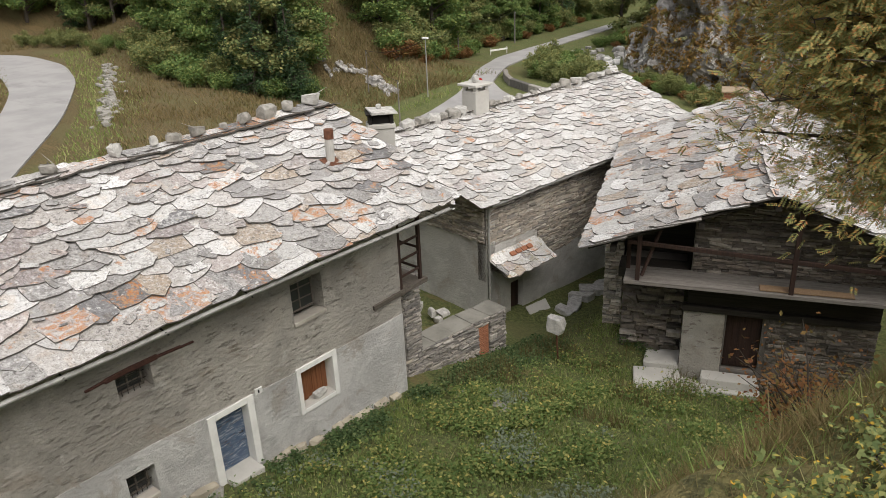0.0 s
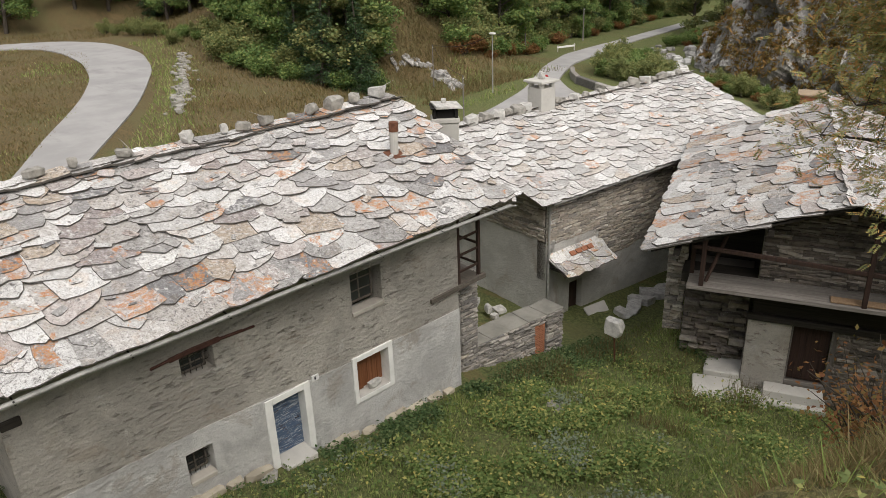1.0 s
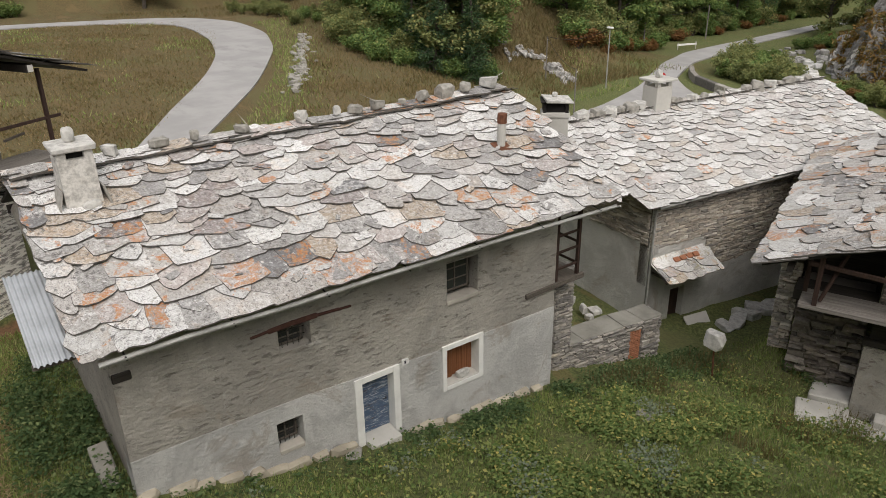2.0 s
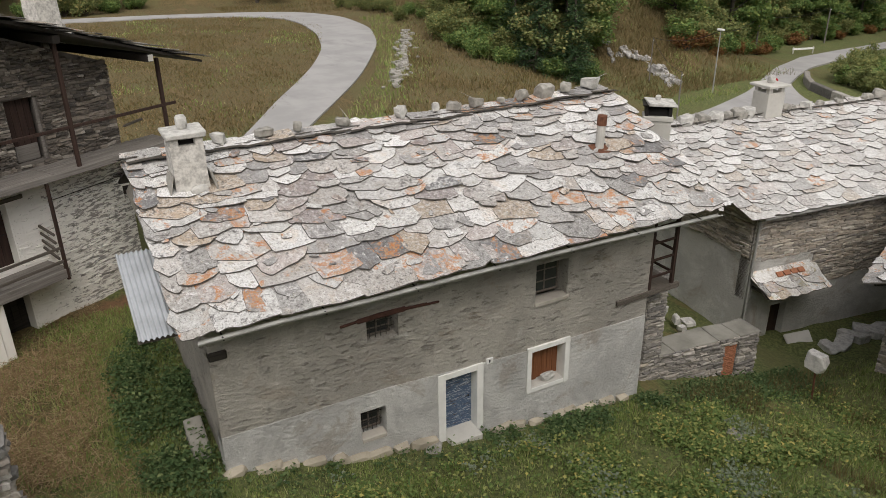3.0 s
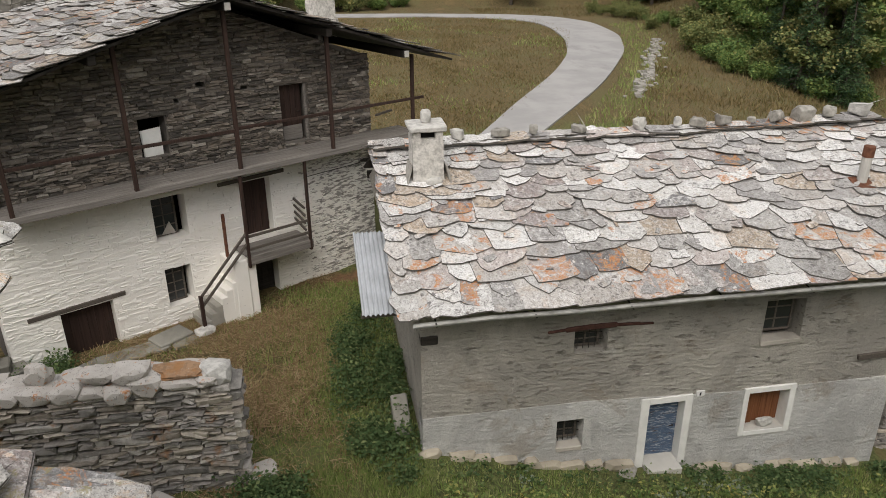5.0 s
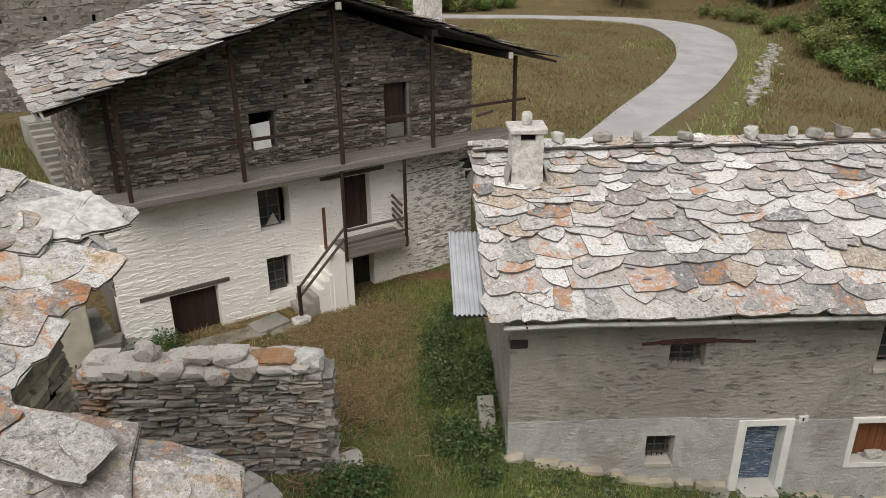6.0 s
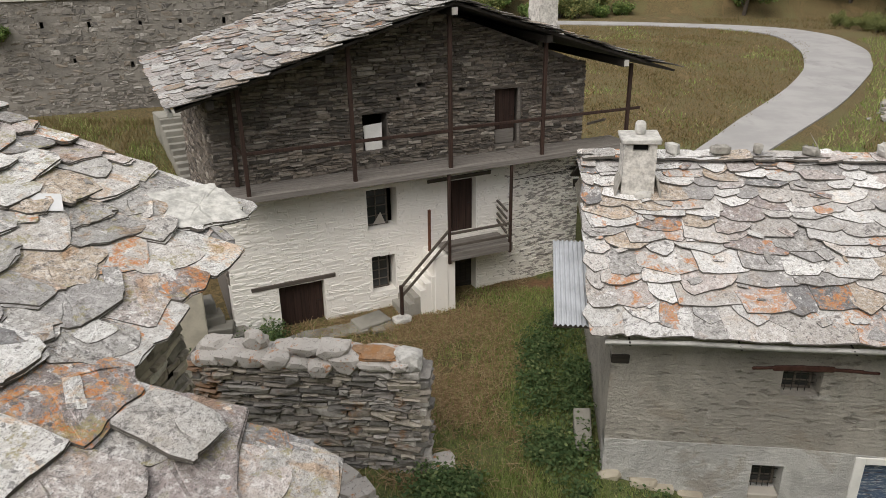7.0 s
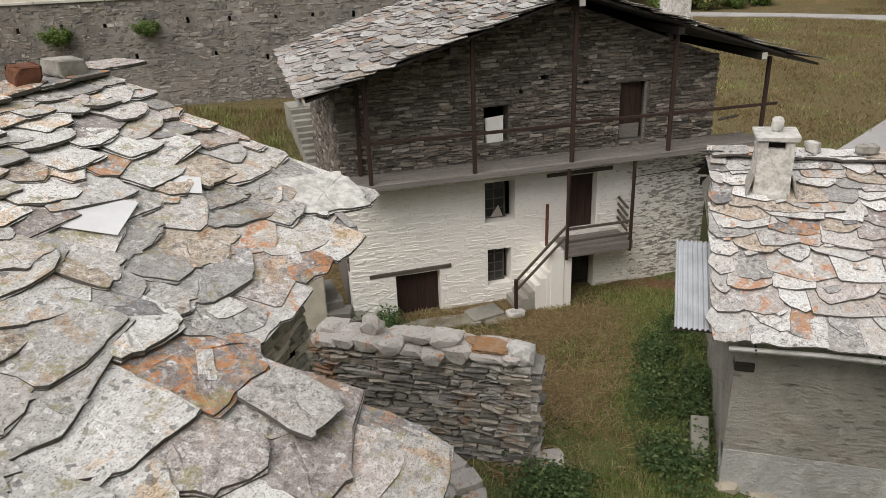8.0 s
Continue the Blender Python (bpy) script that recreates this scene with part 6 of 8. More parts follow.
def brick_chimney():
    c = thing("brick_chimney", "low chimney with orange brick under a slab", "chimney", pose(2.0, 30.5, 1.0, 0, 0, 22))
    bm = bmesh.new()
    for row in range(12):
        box(bm, (-0.42, -0.42, 2.0 + row * 0.075), (0.42, 0.42, 2.065 + row * 0.075), 0.008, 0.006)
    box(bm, (-0.39, -0.39, 0), (0.39, 0.39, 2.88))
    part("shaft", bm, BRICK, c, "orange brick courses")
    bm = bmesh.new()
    box(bm, (-0.55, -0.55, 2.88), (0.55, 0.55, 2.94), 0.02, 0.02)
    part("cap_slab", bm, OLD_CAP, c, "tan stone cap")


brick_chimney()


# ---- the near house whose roof lies below the viewer ----
SLAB_WHITE = plain("white_gneiss_slab", (0.64, 0.635, 0.60), 0.9, 0, 0.45, 7, 0.7)


def near_house():
    X, Y, Z = 6.0, -5.0, 4.0
    h = thing("near_house", "stone house below the viewer with a lichened slab roof", "house", pose(X, Y, Z, 0, 0, 180))
    pl = 22.0
    far = Matrix.Translation((X - 8.1, Y + 5.5, 7.12 - Z)) @ pose(0, 0, 0, pl)
    near = Matrix.Translation((X - 10.75, Y + 3.55, 6.34 - Z)) @ pose(0, 0, 0, pl)
    back = Matrix.Translation((X - 3.6, 5.0 + 9.3, 7.08 - Z)) @ pose(0, 0, 0, 0, 0, 180) @ pose(0, 0, 0, pl)
    la = (9.9 - 5.5) / math.cos(radians(pl))
    lb = (9.9 - 3.55) / math.cos(radians(pl))
    roof = roof_deck(h, far @ Matrix.Translation((0, 0.45, 0)), 4.1, la - 0.45)
    roof_n = roof_deck(h, near, 2.62, lb)
    roof_b = roof_deck(h, back, 7.1, la)
    lay_slabs(roof, far, 4.2, la, SLAB_NEAR, 0.5, 0.24, (0.6, 1.3), (0.35, 0.8), seed=75, thick=(0.025, 0.055), edge=0.15, rise=(0.085, 0.07), fine=True, keep=lambda x, q: q > 0.5 * (x - 3.0) / 1.2)
    lay_slabs(roof_n, near, 2.7, lb, SLAB_NEAR, 0.62, 0.26, (0.8, 1.7), (0.4, 0.9), seed=78, thick=(0.03, 0.07), edge=0.2, rise=(0.09, 0.08), fine=True)
    lay_slabs(roof_b, back, 7.1, la, SLAB_NEAR, 0.7, 0.6, seed=77, near=0)
    # thin metal patches among the slabs
    for m, x, q, sx, sy, rz in ((far, 1.05, 2.2, 0.75, 0.6, 20), (far, 3.7, 0.62, 0.36, 0.3, -30), (far, 2.2, 2.1, 0.4, 0.7, 35)):
        bm = bmesh.new()
        box(bm, (-sx / 2, -sy / 2, 0.0), (sx / 2, sy / 2, 0.006), 0.0, 0.0, m @ pose(x, q, 0.165, -7, 0, rz))
        part("metal_patch", bm, PALE_SHEET, roof, "thin grey metal patch slipped among slabs")
    ob = new("slab", slab_mesh(20, SLAB_WHITE, True))
    ob.parent = roof
    ob.matrix_local = far @ pose(3.6, 0.66, 0.17, -8, 0, 52) @ Matrix.Diagonal((0.95, 1.1, 0.05, 1))
    ob = new("slab", slab_mesh(23, SLAB_PALE, True))
    ob.parent = roof_n
    ob.matrix_local = near @ pose(2.35, 1.3, 0.23, -8, 0, -12) @ Matrix.Diagonal((0.66, 0.85, 0.045, 1))
    # walls
    bm = wall_panel([X - 8.1, X - 5.8], [-5.0, 3.1], [], 0.5, y0=0.9)
    w = part("front_wall", bm, MORTAR, h, "rubble stone wall under the eaves")
    lay_stones(w, "stone", courses(X - 8.1, X - 5.8, -2.5, 3.05, [], 0.07, 0.18, 0.2, 0.7, seed=81), GREY_STONE, 0.16, 0.05, 0.9, 260, seed=82)
    bm = wall_panel([0.9, 9], [-5.0, 3.1], [], 0.45)
    bmesh.ops.transform(bm, matrix=Matrix(((0, 1, 0, X - 6.26), (1, 0, 0, 0), (0, 0, 1, 0), (0, 0, 0, 1))), verts=bm.verts)
    part("gable_wall", bm, MORTAR, h)
    bm = wall_panel([-1.3, 0.9], [-5.0, 2.2], [], 0.45)
    bmesh.ops.transform(bm, matrix=Matrix(((0, 1, 0, X - 8.55), (1, 0, 0, 0), (0, 0, 1, 0), (0, 0, 0, 1))), verts=bm.verts)
    s = part("side_wall", bm, MORTAR, h)
    lay_stones(s, "stone", courses(-1.3, 0.9, -2.5, 2.1, [], 0.08, 0.2, 0.2, 0.6, seed=83), GREY_STONE, 0.14, 0.05, 0.0, 60, face=Matrix(((0, -1, 0, X - 8.1), (1, 0, 0, 0), (0, 0, 1, 0), (0, 0, 0, 1))), seed=84)
    bm = wall_panel([X - 10.7, X - 8.2], [-5.0, 2.2], [], 0.4, y0=-1.3)
    part("front_wall", bm, MORTAR, h)
    # ridge
    rr = np.random.default_rng(79)
    x = X - 10.7
    while x < X - 3.7:
        wd = rr.uniform(0.5, 1.0)
        ob = new("slab", slab_mesh(int(rr.integers(len(SLABS))), SLAB_NEAR, True))
        ob.parent = roof
        ob.matrix_local = pose(x + wd / 2, 4.9 + rr.uniform(-0.05, 0.05), 8.99 - Z + rr.uniform(0, 0.03), 5, rr.normal(0, 2), rr.normal(0, 8)) @ Matrix.Diagonal((wd * 1.2, 0.6, 0.055, 1))
        x += wd * 0.85
    return h


near_house()
for p, s, k, m in (((4.4, -9.9, 9.05), (0.26, 0.18, 0.15), 91, GREY_BOULDER), ((5.1, -9.95, 9.05), (0.22, 0.17, 0.16), 92, RUST), ((6.2, -9.9, 9.05), (0.2, 0.2, 0.12), 93, GREY_BOULDER)):
    ridge_stone(p, s, k, m, "dark weathered stone on the near ridge")


# ---- free-standing walls ----
def ruin_wall():
    h = thing("ruined_wall", "thick ruined dry-stone wall with large coping stones in the yard", "wall", pose(0.4, -3.88, 0, 0, 0, 90))
    L, T = 5.0, 0.8
    bm = wall_panel([-L, -4.0, -2.5, -1.2, -0.02], [-1.0, 2.4], [], T - 0.1, y0=0.06, top=lambda x: 2.5 + 0.06 * math.sin(x * 2.3))
    core = part("core", bm, MORTAR, h)
    rows = courses(-L, 0.02, -0.4, 2.5, [], 0.03, 0.17, 0.16, 0.75, seed=101)
    lay_stones(core, "stone", rows, RUIN_STONE, 0.28, 0.07, 0.06, 300, seed=102, loose=1.0)
    rows = courses(0.0, T, -0.4, 2.45, [], 0.06, 0.18, 0.25, 0.7, seed=103)
    lay_stones(core, "stone", rows, RUIN_STONE, 0.3, 0.1, 0.0, 60, face=Matrix(((0, -1, 0, -0.02), (1, 0, 0, 0), (0, 0, 1, 0), (0, 0, 0, 1))), seed=104, loose=1.6)
    rr = np.random.default_rng(105)
    x, k = -L + 0.1, 0
    while x < -0.6:
        w = rr.uniform(0.4, 0.85)
        for row in range(2):
            bm = bmesh.new()
            rock(bm, (x + w / 2, 0.16 + row * 0.42 + rr.uniform(-0.05, 0.05), 2.56 + rr.uniform(-0.05, 0.1)), (w * 0.66, rr.uniform(0.28, 0.4), rr.uniform(0.13, 0.28)), 200 + k * 1.3, 2, 0.5)
            part("coping_stone", bm, RUIN_TOP, h)
            k += 1
        x += w * 0.86
    for a, s, e in (((-0.27, 0.3, 2.66), (0.34, 0.32, 0.2), 3.2), ((-0.95, 0.3, 2.78), (0.55, 0.34, 0.06), 4.2), ((-0.9, 0.32, 2.68), (0.5, 0.36, 0.05), 5.2), ((-3.5, 0.35, 2.95), (0.26, 0.22, 0.22), 6.2), ((-2.4, 0.3, 2.85), (0.42, 0.3, 0.14), 7.2), ((-1.8, 0.25, 2.85), (0.36, 0.3, 0.16), 8.2)):
        bm = bmesh.new()
        rock(bm, a, (s[0] * 1.15, s[1] * 1.15, s[2] * 1.2), e, 2, 0.5)
        part("coping_stone", bm, RUST_SLATE if e in (4.2, 5.2) else WHITE_STONE if e == 3.2 else RUIN_TOP, h, "flat rust-brown coping slab" if e in (4.2, 5.2) else "large pale coping stone" if e == 3.2 else "large lichened coping stone")


def lichened_top():
    n = Nodes("lichened_coping", 0.93)
    p = n.shifted(n.own(), 41.0)
    col = n.mix(n.noise(3, 5, p, 0.65), (0.58, 0.56, 0.53), (0.40, 0.37, 0.34))
    col = n.mix(n.mask(n.noise(14, 8, p, 0.85), 0.56, 0.61), col, (0.14, 0.13, 0.12))
    col = n.mix(n.math("MULTIPLY", n.mask(n.noise(2.6, 8, p, 0.8), 0.57, 0.61), 0.85), col, (0.45, 0.19, 0.06))
    n.bump(n.noise(14, 6, p, 0.7), 0.6, 0.03)
    return n.done(col)


RUIN_TOP = lichened_top()
RUST_SLATE = stone_material("rust_brown_slate", [(0.0, (0.36, 0.23, 0.14)), (0.5, (0.42, 0.30, 0.21))], rust=0.7)
ruin_wall()


def loose_stone(at, size, seed, mat, label, name="stone", group="loose stones"):
    bm = bmesh.new()
    block(bm, (0, 0, size[2] * 0.3), size, seed)
    me = bpy.data.meshes.new(name)
    bmesh.ops.recalc_face_normals(bm, faces=bm.faces)
    bm.to_mesh(me)
    bm.free()
    me.materials.append(mat)
    ob = new(name, me)
    ob.location = at
    ob.rotation_euler = (0, 0, seed * 2.1)
    return tagged(ob, label, "stone", group)


def scatter_stones():
    rr = np.random.default_rng(111)
    for k in range(34):
        x, y = rr.uniform(0.6, 1.9), rr.uniform(-8.3, -4.6)
        s = rr.uniform(0.12, 0.34)
        loose_stone((x, y, float(land(x, y)) + 0.25 * max(0, 1.3 - x) * rr.uniform(0.4, 1.5)), (s, s * rr.uniform(0.7, 1.1), s * rr.uniform(0.4, 0.7)), 300 + k, RUIN_TOP, "tumbled grey stone at the foot of the ruined wall")
    for k in range(12):
        x, y = rr.uniform(-0.3, 0.5), -3.62 + rr.uniform(-0.1, 0.3)
        s = rr.uniform(0.1, 0.2)
        loose_stone((x, y, float(land(x, y))), (s, s, s * 0.6), 340 + k, RUIN_TOP, "tumbled grey stone at the foot of the ruined wall")
    for x, y, s in ((2.97, 12.25, 0.24), (4.22, 11.84, 0.26), (1.52, 12.39, 0.3), (3.3, 12.0, 0.15), (0.7, 1.0, 0.12), (0.35, 4.75, 0.3)):
        loose_stone((x, y, float(land(x, y))), (s, s * 0.6, s * 0.13), x * 7 + y, GREY_BOULDER, "grey flat stone lying in the meadow", group="meadow stones")
    for x, y, s in ((-0.8, 24.0, 0.5), (-0.9, 23.2, 0.45), (-0.7, 22.3, 0.45), (-0.75, 21.6, 0.35), (-0.6, 24.8, 0.5)):
        loose_stone((x, y, float(land(x, y))), (s * 1.15, s * 0.65, s * 0.42), x * 9 + y, WHITE_STONE, "pale boulder edging the path beside the wall", group="path boulders")
    for k in range(14):
        x, y = rr.uniform(-7.5, -5.0), rr.uniform(19.3, 21)
        loose_stone((-4.0 + rr.uniform(-2.5, 1.2), 15.6 + rr.uniform(-1.2, 1.6), float(land(-4.0, 15.6)) + rr.uniform(0, 0.1)), (rr.uniform(0.12, 0.28), rr.uniform(0.1, 0.22), rr.uniform(0.08, 0.2)), 400 + k, WHITE_STONE, "broken pale stone in the walled plot", group="plot stones")


scatter_stones()


def leaning_slab():
    h = thing("leaning_slab", "big grey slab leaning at the foot of the house wall", "slab", pose(-1.4, 21.0, -3.9, 0, 0, 80))
    bm = bmesh.new()
    box(bm, (-0.55, 0, 0), (0.55, 0.1, 0.55), 0.02, 0.03, pose(0, 0, 0, -48))
    part("slab", bm, CONCRETE, h)


leaning_slab()


BROWN_GREY = stone_material("stacked_slate", [(0.0, (0.26, 0.245, 0.225)), (0.25, (0.34, 0.32, 0.295)), (0.5, (0.20, 0.19, 0.18)), (0.7, (0.40, 0.37, 0.33)), (0.92, (0.50, 0.47, 0.43))])
OLD_TOP = mortar_material("mossy_old_coping", (0.30, 0.29, 0.255), 0.4, 0.7)


def garden_wall():
    h = thing("garden_wall", "low dry-stone wall with a flat concrete top closing a small plot", "wall", pose(-0.75, 12.75, 0, 0, 0, 83.3))
    L, T = 4.1, 0.85
    bm = wall_panel([0, L], [-4.5, -1.5], [], T, top=lambda x: -1.5)
    core = part("core", bm, MORTAR, h)
    bm = bmesh.new()
    for k in range(5):
        box(bm, (k * 0.83, -0.03, -1.52), (k * 0.83 + 0.82, T + 0.02, -1.46 + 0.012 * (k % 2)), 0.02, 0.03)
        part("coping", bm, OLD_TOP, h, "flat weathered grey coping" if k == 0 else "")
        bm = bmesh.new()
    lay_stones(core, "stone", courses(0, L, -4.0, -1.5, [(2.75, 3.3, -2.9, -1.75)], 0.04, 0.11, 0.15, 0.5, seed=121), BROWN_GREY, 0.16, 0.06, 0.0, 200, seed=122)
    lay_stones(core, "stone", courses(0, T, -4.3, -1.5, [], 0.04, 0.11, 0.2, 0.5, seed=123), BROWN_GREY, 0.16, 0.06, 0.0, 60, face=Matrix(((0, -1, 0, L), (1, 0, 0, 0), (0, 0, 1, 0), (0, 0, 0, 1))), seed=124)
    bm = bmesh.new()
    bm.free()
    for row in range(15):
        for col in range(2 + row % 2):
            bm = bmesh.new()
            x = 2.77 + (col * 0.25 if row % 2 == 0 else max(0, col * 0.25 - 0.125))
            w = 0.24 if row % 2 == 0 or col == 1 else 0.115
            box(bm, (x, -0.03, -2.88 + row * 0.075), (x + w, 0.08, -2.82 + row * 0.075), 0.006, 0.006)
            part("brick", bm, BRICK, core)
    # short return towards the long house with rough end stones
    bm = bmesh.new()
    rr = np.random.default_rng(125)
    for k in range(26):
        block(bm, (rr.uniform(-0.8, 0.3), rr.uniform(-0.15, 0.6), -3.6 + 0.085 * k), (rr.uniform(0.2, 0.42), rr.uniform(0.18, 0.3), rr.uniform(0.05, 0.08)), 500 + k)
    ob = part("rough_end", bm, GREY_STONE, h, "rough broken wall end")
    ob["kind"] = "stuff"
    bm = bmesh.new()
    box(bm, (-0.1, T, -4.2), (0.5, 5.0, -2.4), 0.03, 0.03)
    part("inner_wall", bm, MORTAR, h)


garden_wall()


def porch():
    h = thing("drying_rack", "dark timber drying rack on a ledge under the roof end", "rack", pose(0, 11.55, 0))
    for x, y, z0, z1 in ((-0.08, 0.9, 1.3, 3.6), (-0.08, 0.06, 1.2, 3.6), (-1.4, 0.9, 0.9, 4.2)):
        bm = bmesh.new()
        beam(bm, (x, y, z0), (x, y, z1), 0.1)
        part("post", bm, POST_WOOD, h)
    for z in (1.75, 2.25, 2.75, 3.2):
        bm = bmesh.new()
        beam(bm, (-0.08, 0.0, z), (-0.08, 0.95, z + 0.03), 0.05, 0.07)
        part("rail", bm, POST_WOOD, h)
    for z in (1.75, 2.4):
        bm = bmesh.new()
        beam(bm, (-0.08, 0.9, z), (-2.6, 0.9, z), 0.05, 0.07)
        part("rail", bm, POST_WOOD, h)
    bm = bmesh.new()
    box(bm, (-2.8, -0.05, 1.28), (0.05, 1.05, 1.36), 0.01)
    part("ledge", bm, OLD_WOOD, h, "weathered plank ledge")
    bm = bmesh.new()
    beam(bm, (-0.02, -1.1, 1.3), (-0.02, 1.1, 1.36), 0.12, 0.14)
    part("ledge_beam", bm, OLD_WOOD, h)
    p = thing("stone_pillar", "square dry-stone pillar carrying the rack", "pillar", pose(-1.0, 12.6, 0, 0, 0, 90))
    bm = bmesh.new()
    box(bm, (-0.32, -0.32, -3.5), (0.32, 0.32, 1.25))
    core = part("core", bm, MORTAR, p)
    for k, f in enumerate((Matrix.Translation((-0.35, -0.35, 0)), Matrix(((0, -1, 0, 0.35), (1, 0, 0, -0.35), (0, 0, 1, 0), (0, 0, 0, 1))), Matrix(((0, 1, 0, -0.35), (-1, 0, 0, 0.35), (0, 0, 1, 0), (0, 0, 0, 1))))):
        lay_stones(core, "stone", courses(0, 0.7, -3.4, 1.25, [], 0.04, 0.1, 0.25, 0.6, seed=130 + k), BROWN_GREY, 0.14, 0.04, 0.0, 100, face=f, seed=135 + k)


porch()


def post_stone():
    z = float(land(1.85, 17.1))
    h = thing("stone_on_post", "white stone set on a short iron post in the meadow", "post", pose(1.75, 17.0, z))
    bm = bmesh.new()
    rod(bm, (0.1, 0, -0.1), (0, 0, 1.2), 0.03)
    part("post", bm, RUST, h)
    bm = bmesh.new()
    block(bm, (0, 0, 1.38), (0.32, 0.2, 0.3), 9.9)
    part("stone", bm, WHITE_STONE, h)


post_stone()


def terrace_wall():
    h = thing("terrace_wall", "tall weathered retaining wall with weep holes and a pale parapet", "wall", pose(-12.6, -34.0, 0.9, 0, 0, 115.8))
    L = 27
    rr = np.random.default_rng(140)
    weep = [(3.0 + 1.9 * i + rr.uniform(-0.2, 0.2), 6.3 + rr.uniform(-0.1, 0.1)) for i in range(12)] + [(2 + 2.7 * i + rr.uniform(-0.6, 0.6), 4.3 + rr.uniform(-0.6, 0.6)) for i in range(9)]
    holes = [(x, x + 0.14, z, z + 0.28) for x, z in weep]
    bm = wall_panel([0, L], [-0.5, 7.5], holes, 0.7)
    core = part("core", bm, mortar_material("terrace_mortar", (0.27, 0.255, 0.23), 0.55, 0.8), h, "lime-pointed rubble face")
    rows = courses(0, L, 0.6, 7.45, holes, 0.07, 0.26, 0.12, 0.5, seed=141)
    rr.shuffle(rows)
    rows = rows[: int(len(rows) * 0.9)]
    lay_stones(core, "stone", rows, FAR_STONE, 0.2, 0.012, 0.0, 300, seed=142, loose=1.0)
    for k in range(9):
        bm = bmesh.new()
        box(bm, (k * 3.0 + 0.02, -0.1, 7.5), (k * 3.0 + 2.98, 0.5, 7.62), 0.015)
        part("coping", bm, CONCRETE, h, "grey concrete coping" if k == 0 else "")
    bm = bmesh.new()
    box(bm, (0, 0.02, 7.6), (L, 0.4, 8.7), 0.01)
    part("parapet", bm, plain("cream_parapet", (0.62, 0.58, 0.5), 0.9, 0, 0.12, 1.0), h, "cream rendered parapet")
    bm = bmesh.new()
    box(bm, (0, 0.7, -0.5), (L, 8.0, 7.4))
    part("fill", bm, MORTAR, h)


terrace_wall()


def outside_stair():
    h = thing("outside_stair", "worn stone stair climbing behind the gabled house", "stair", pose(-12.3, -13.84, 2.45, 0, 0, 217))
    for k in range(10):
        bm = bmesh.new()
        box(bm, (k * 0.3, -0.75, -0.8), (k * 0.3 + 0.34, 0.75, 0.18 * (k + 1)), 0.02, 0.02)
        part("step", bm, OLD_TOP, h)
    bm = bmesh.new()
    box(bm, (3.0, -0.75, 0.5), (4.2, 0.75, 1.86), 0.02, 0.02)
    part("top_slab", bm, OLD_TOP, h)


outside_stair()


def byre_steps():
    """Rough steps and flags beside the stable door."""
    spots = [(-4.55, -9.75, 0.12, 0.55, 0.3), (-4.5, -10.15, 0.32, 0.6, 0.3), (-4.55, -10.55, 0.55, 0.6, 0.32), (-4.6, -10.95, 0.8, 0.65, 0.32), (-4.75, -11.4, 1.1, 0.8, 0.4), (-4.35, -9.3, -0.02, 0.5, 0.3),
             (-4.9, -8.35, -0.05, 0.55, 0.3), (-5.35, -7.6, -0.04, 0.5, 0.32), (-5.75, -6.95, -0.02, 0.6, 0.35), (-6.2, -6.35, 0.06, 0.5, 0.35), (-6.05, -5.9, -0.03, 0.4, 0.3), (-3.8, -9.6, 0.0, 0.3, 0.25), (-3.7, -10.3, 0.2, 0.35, 0.3)]
    for k, (x, y, z, sx, sy) in enumerate(spots):
        h = thing("step_stone", "flat stone laid as a rough step by the stable", "stone", pose(x, y, z, 0, 0, 120 + 12 * math.sin(k * 2.3)), "stable steps")
        bm = bmesh.new()
        box(bm, (-sx, -sy, -0.35), (sx, sy, 0.07), 0.03, 0.04)
        part("flag", bm, OLD_TOP, h)
    h = thing("plinth_wall", "cream rendered plinth at the corner of the gabled house", "wall", pose(-4.35, -10.35, 0.0, 0, 0, 120.6))
    bm = bmesh.new()
    box(bm, (-1.3, 0.0, -0.3), (-0.25, 0.6, 2.3), 0.03, 0.03)
    part("plinth", bm, plain("cream_plinth", (0.62, 0.58, 0.48), 0.95, 0, 0.25, 2.0), h)


byre_steps()


def gable_blocks():
    h = thing("concrete_block", "pale concrete slab standing against the gable foot", "slab", pose(-0.9, -0.34, -0.05))
    bm = bmesh.new()
    box(bm, (-0.9, -0.2, -0.3), (0.3, 0.2, 0.3), 0.03, 0.03, pose(0, 0, 0, 0, 14, 0))
    part("block", bm, OLD_TOP, h)


gable_blocks()


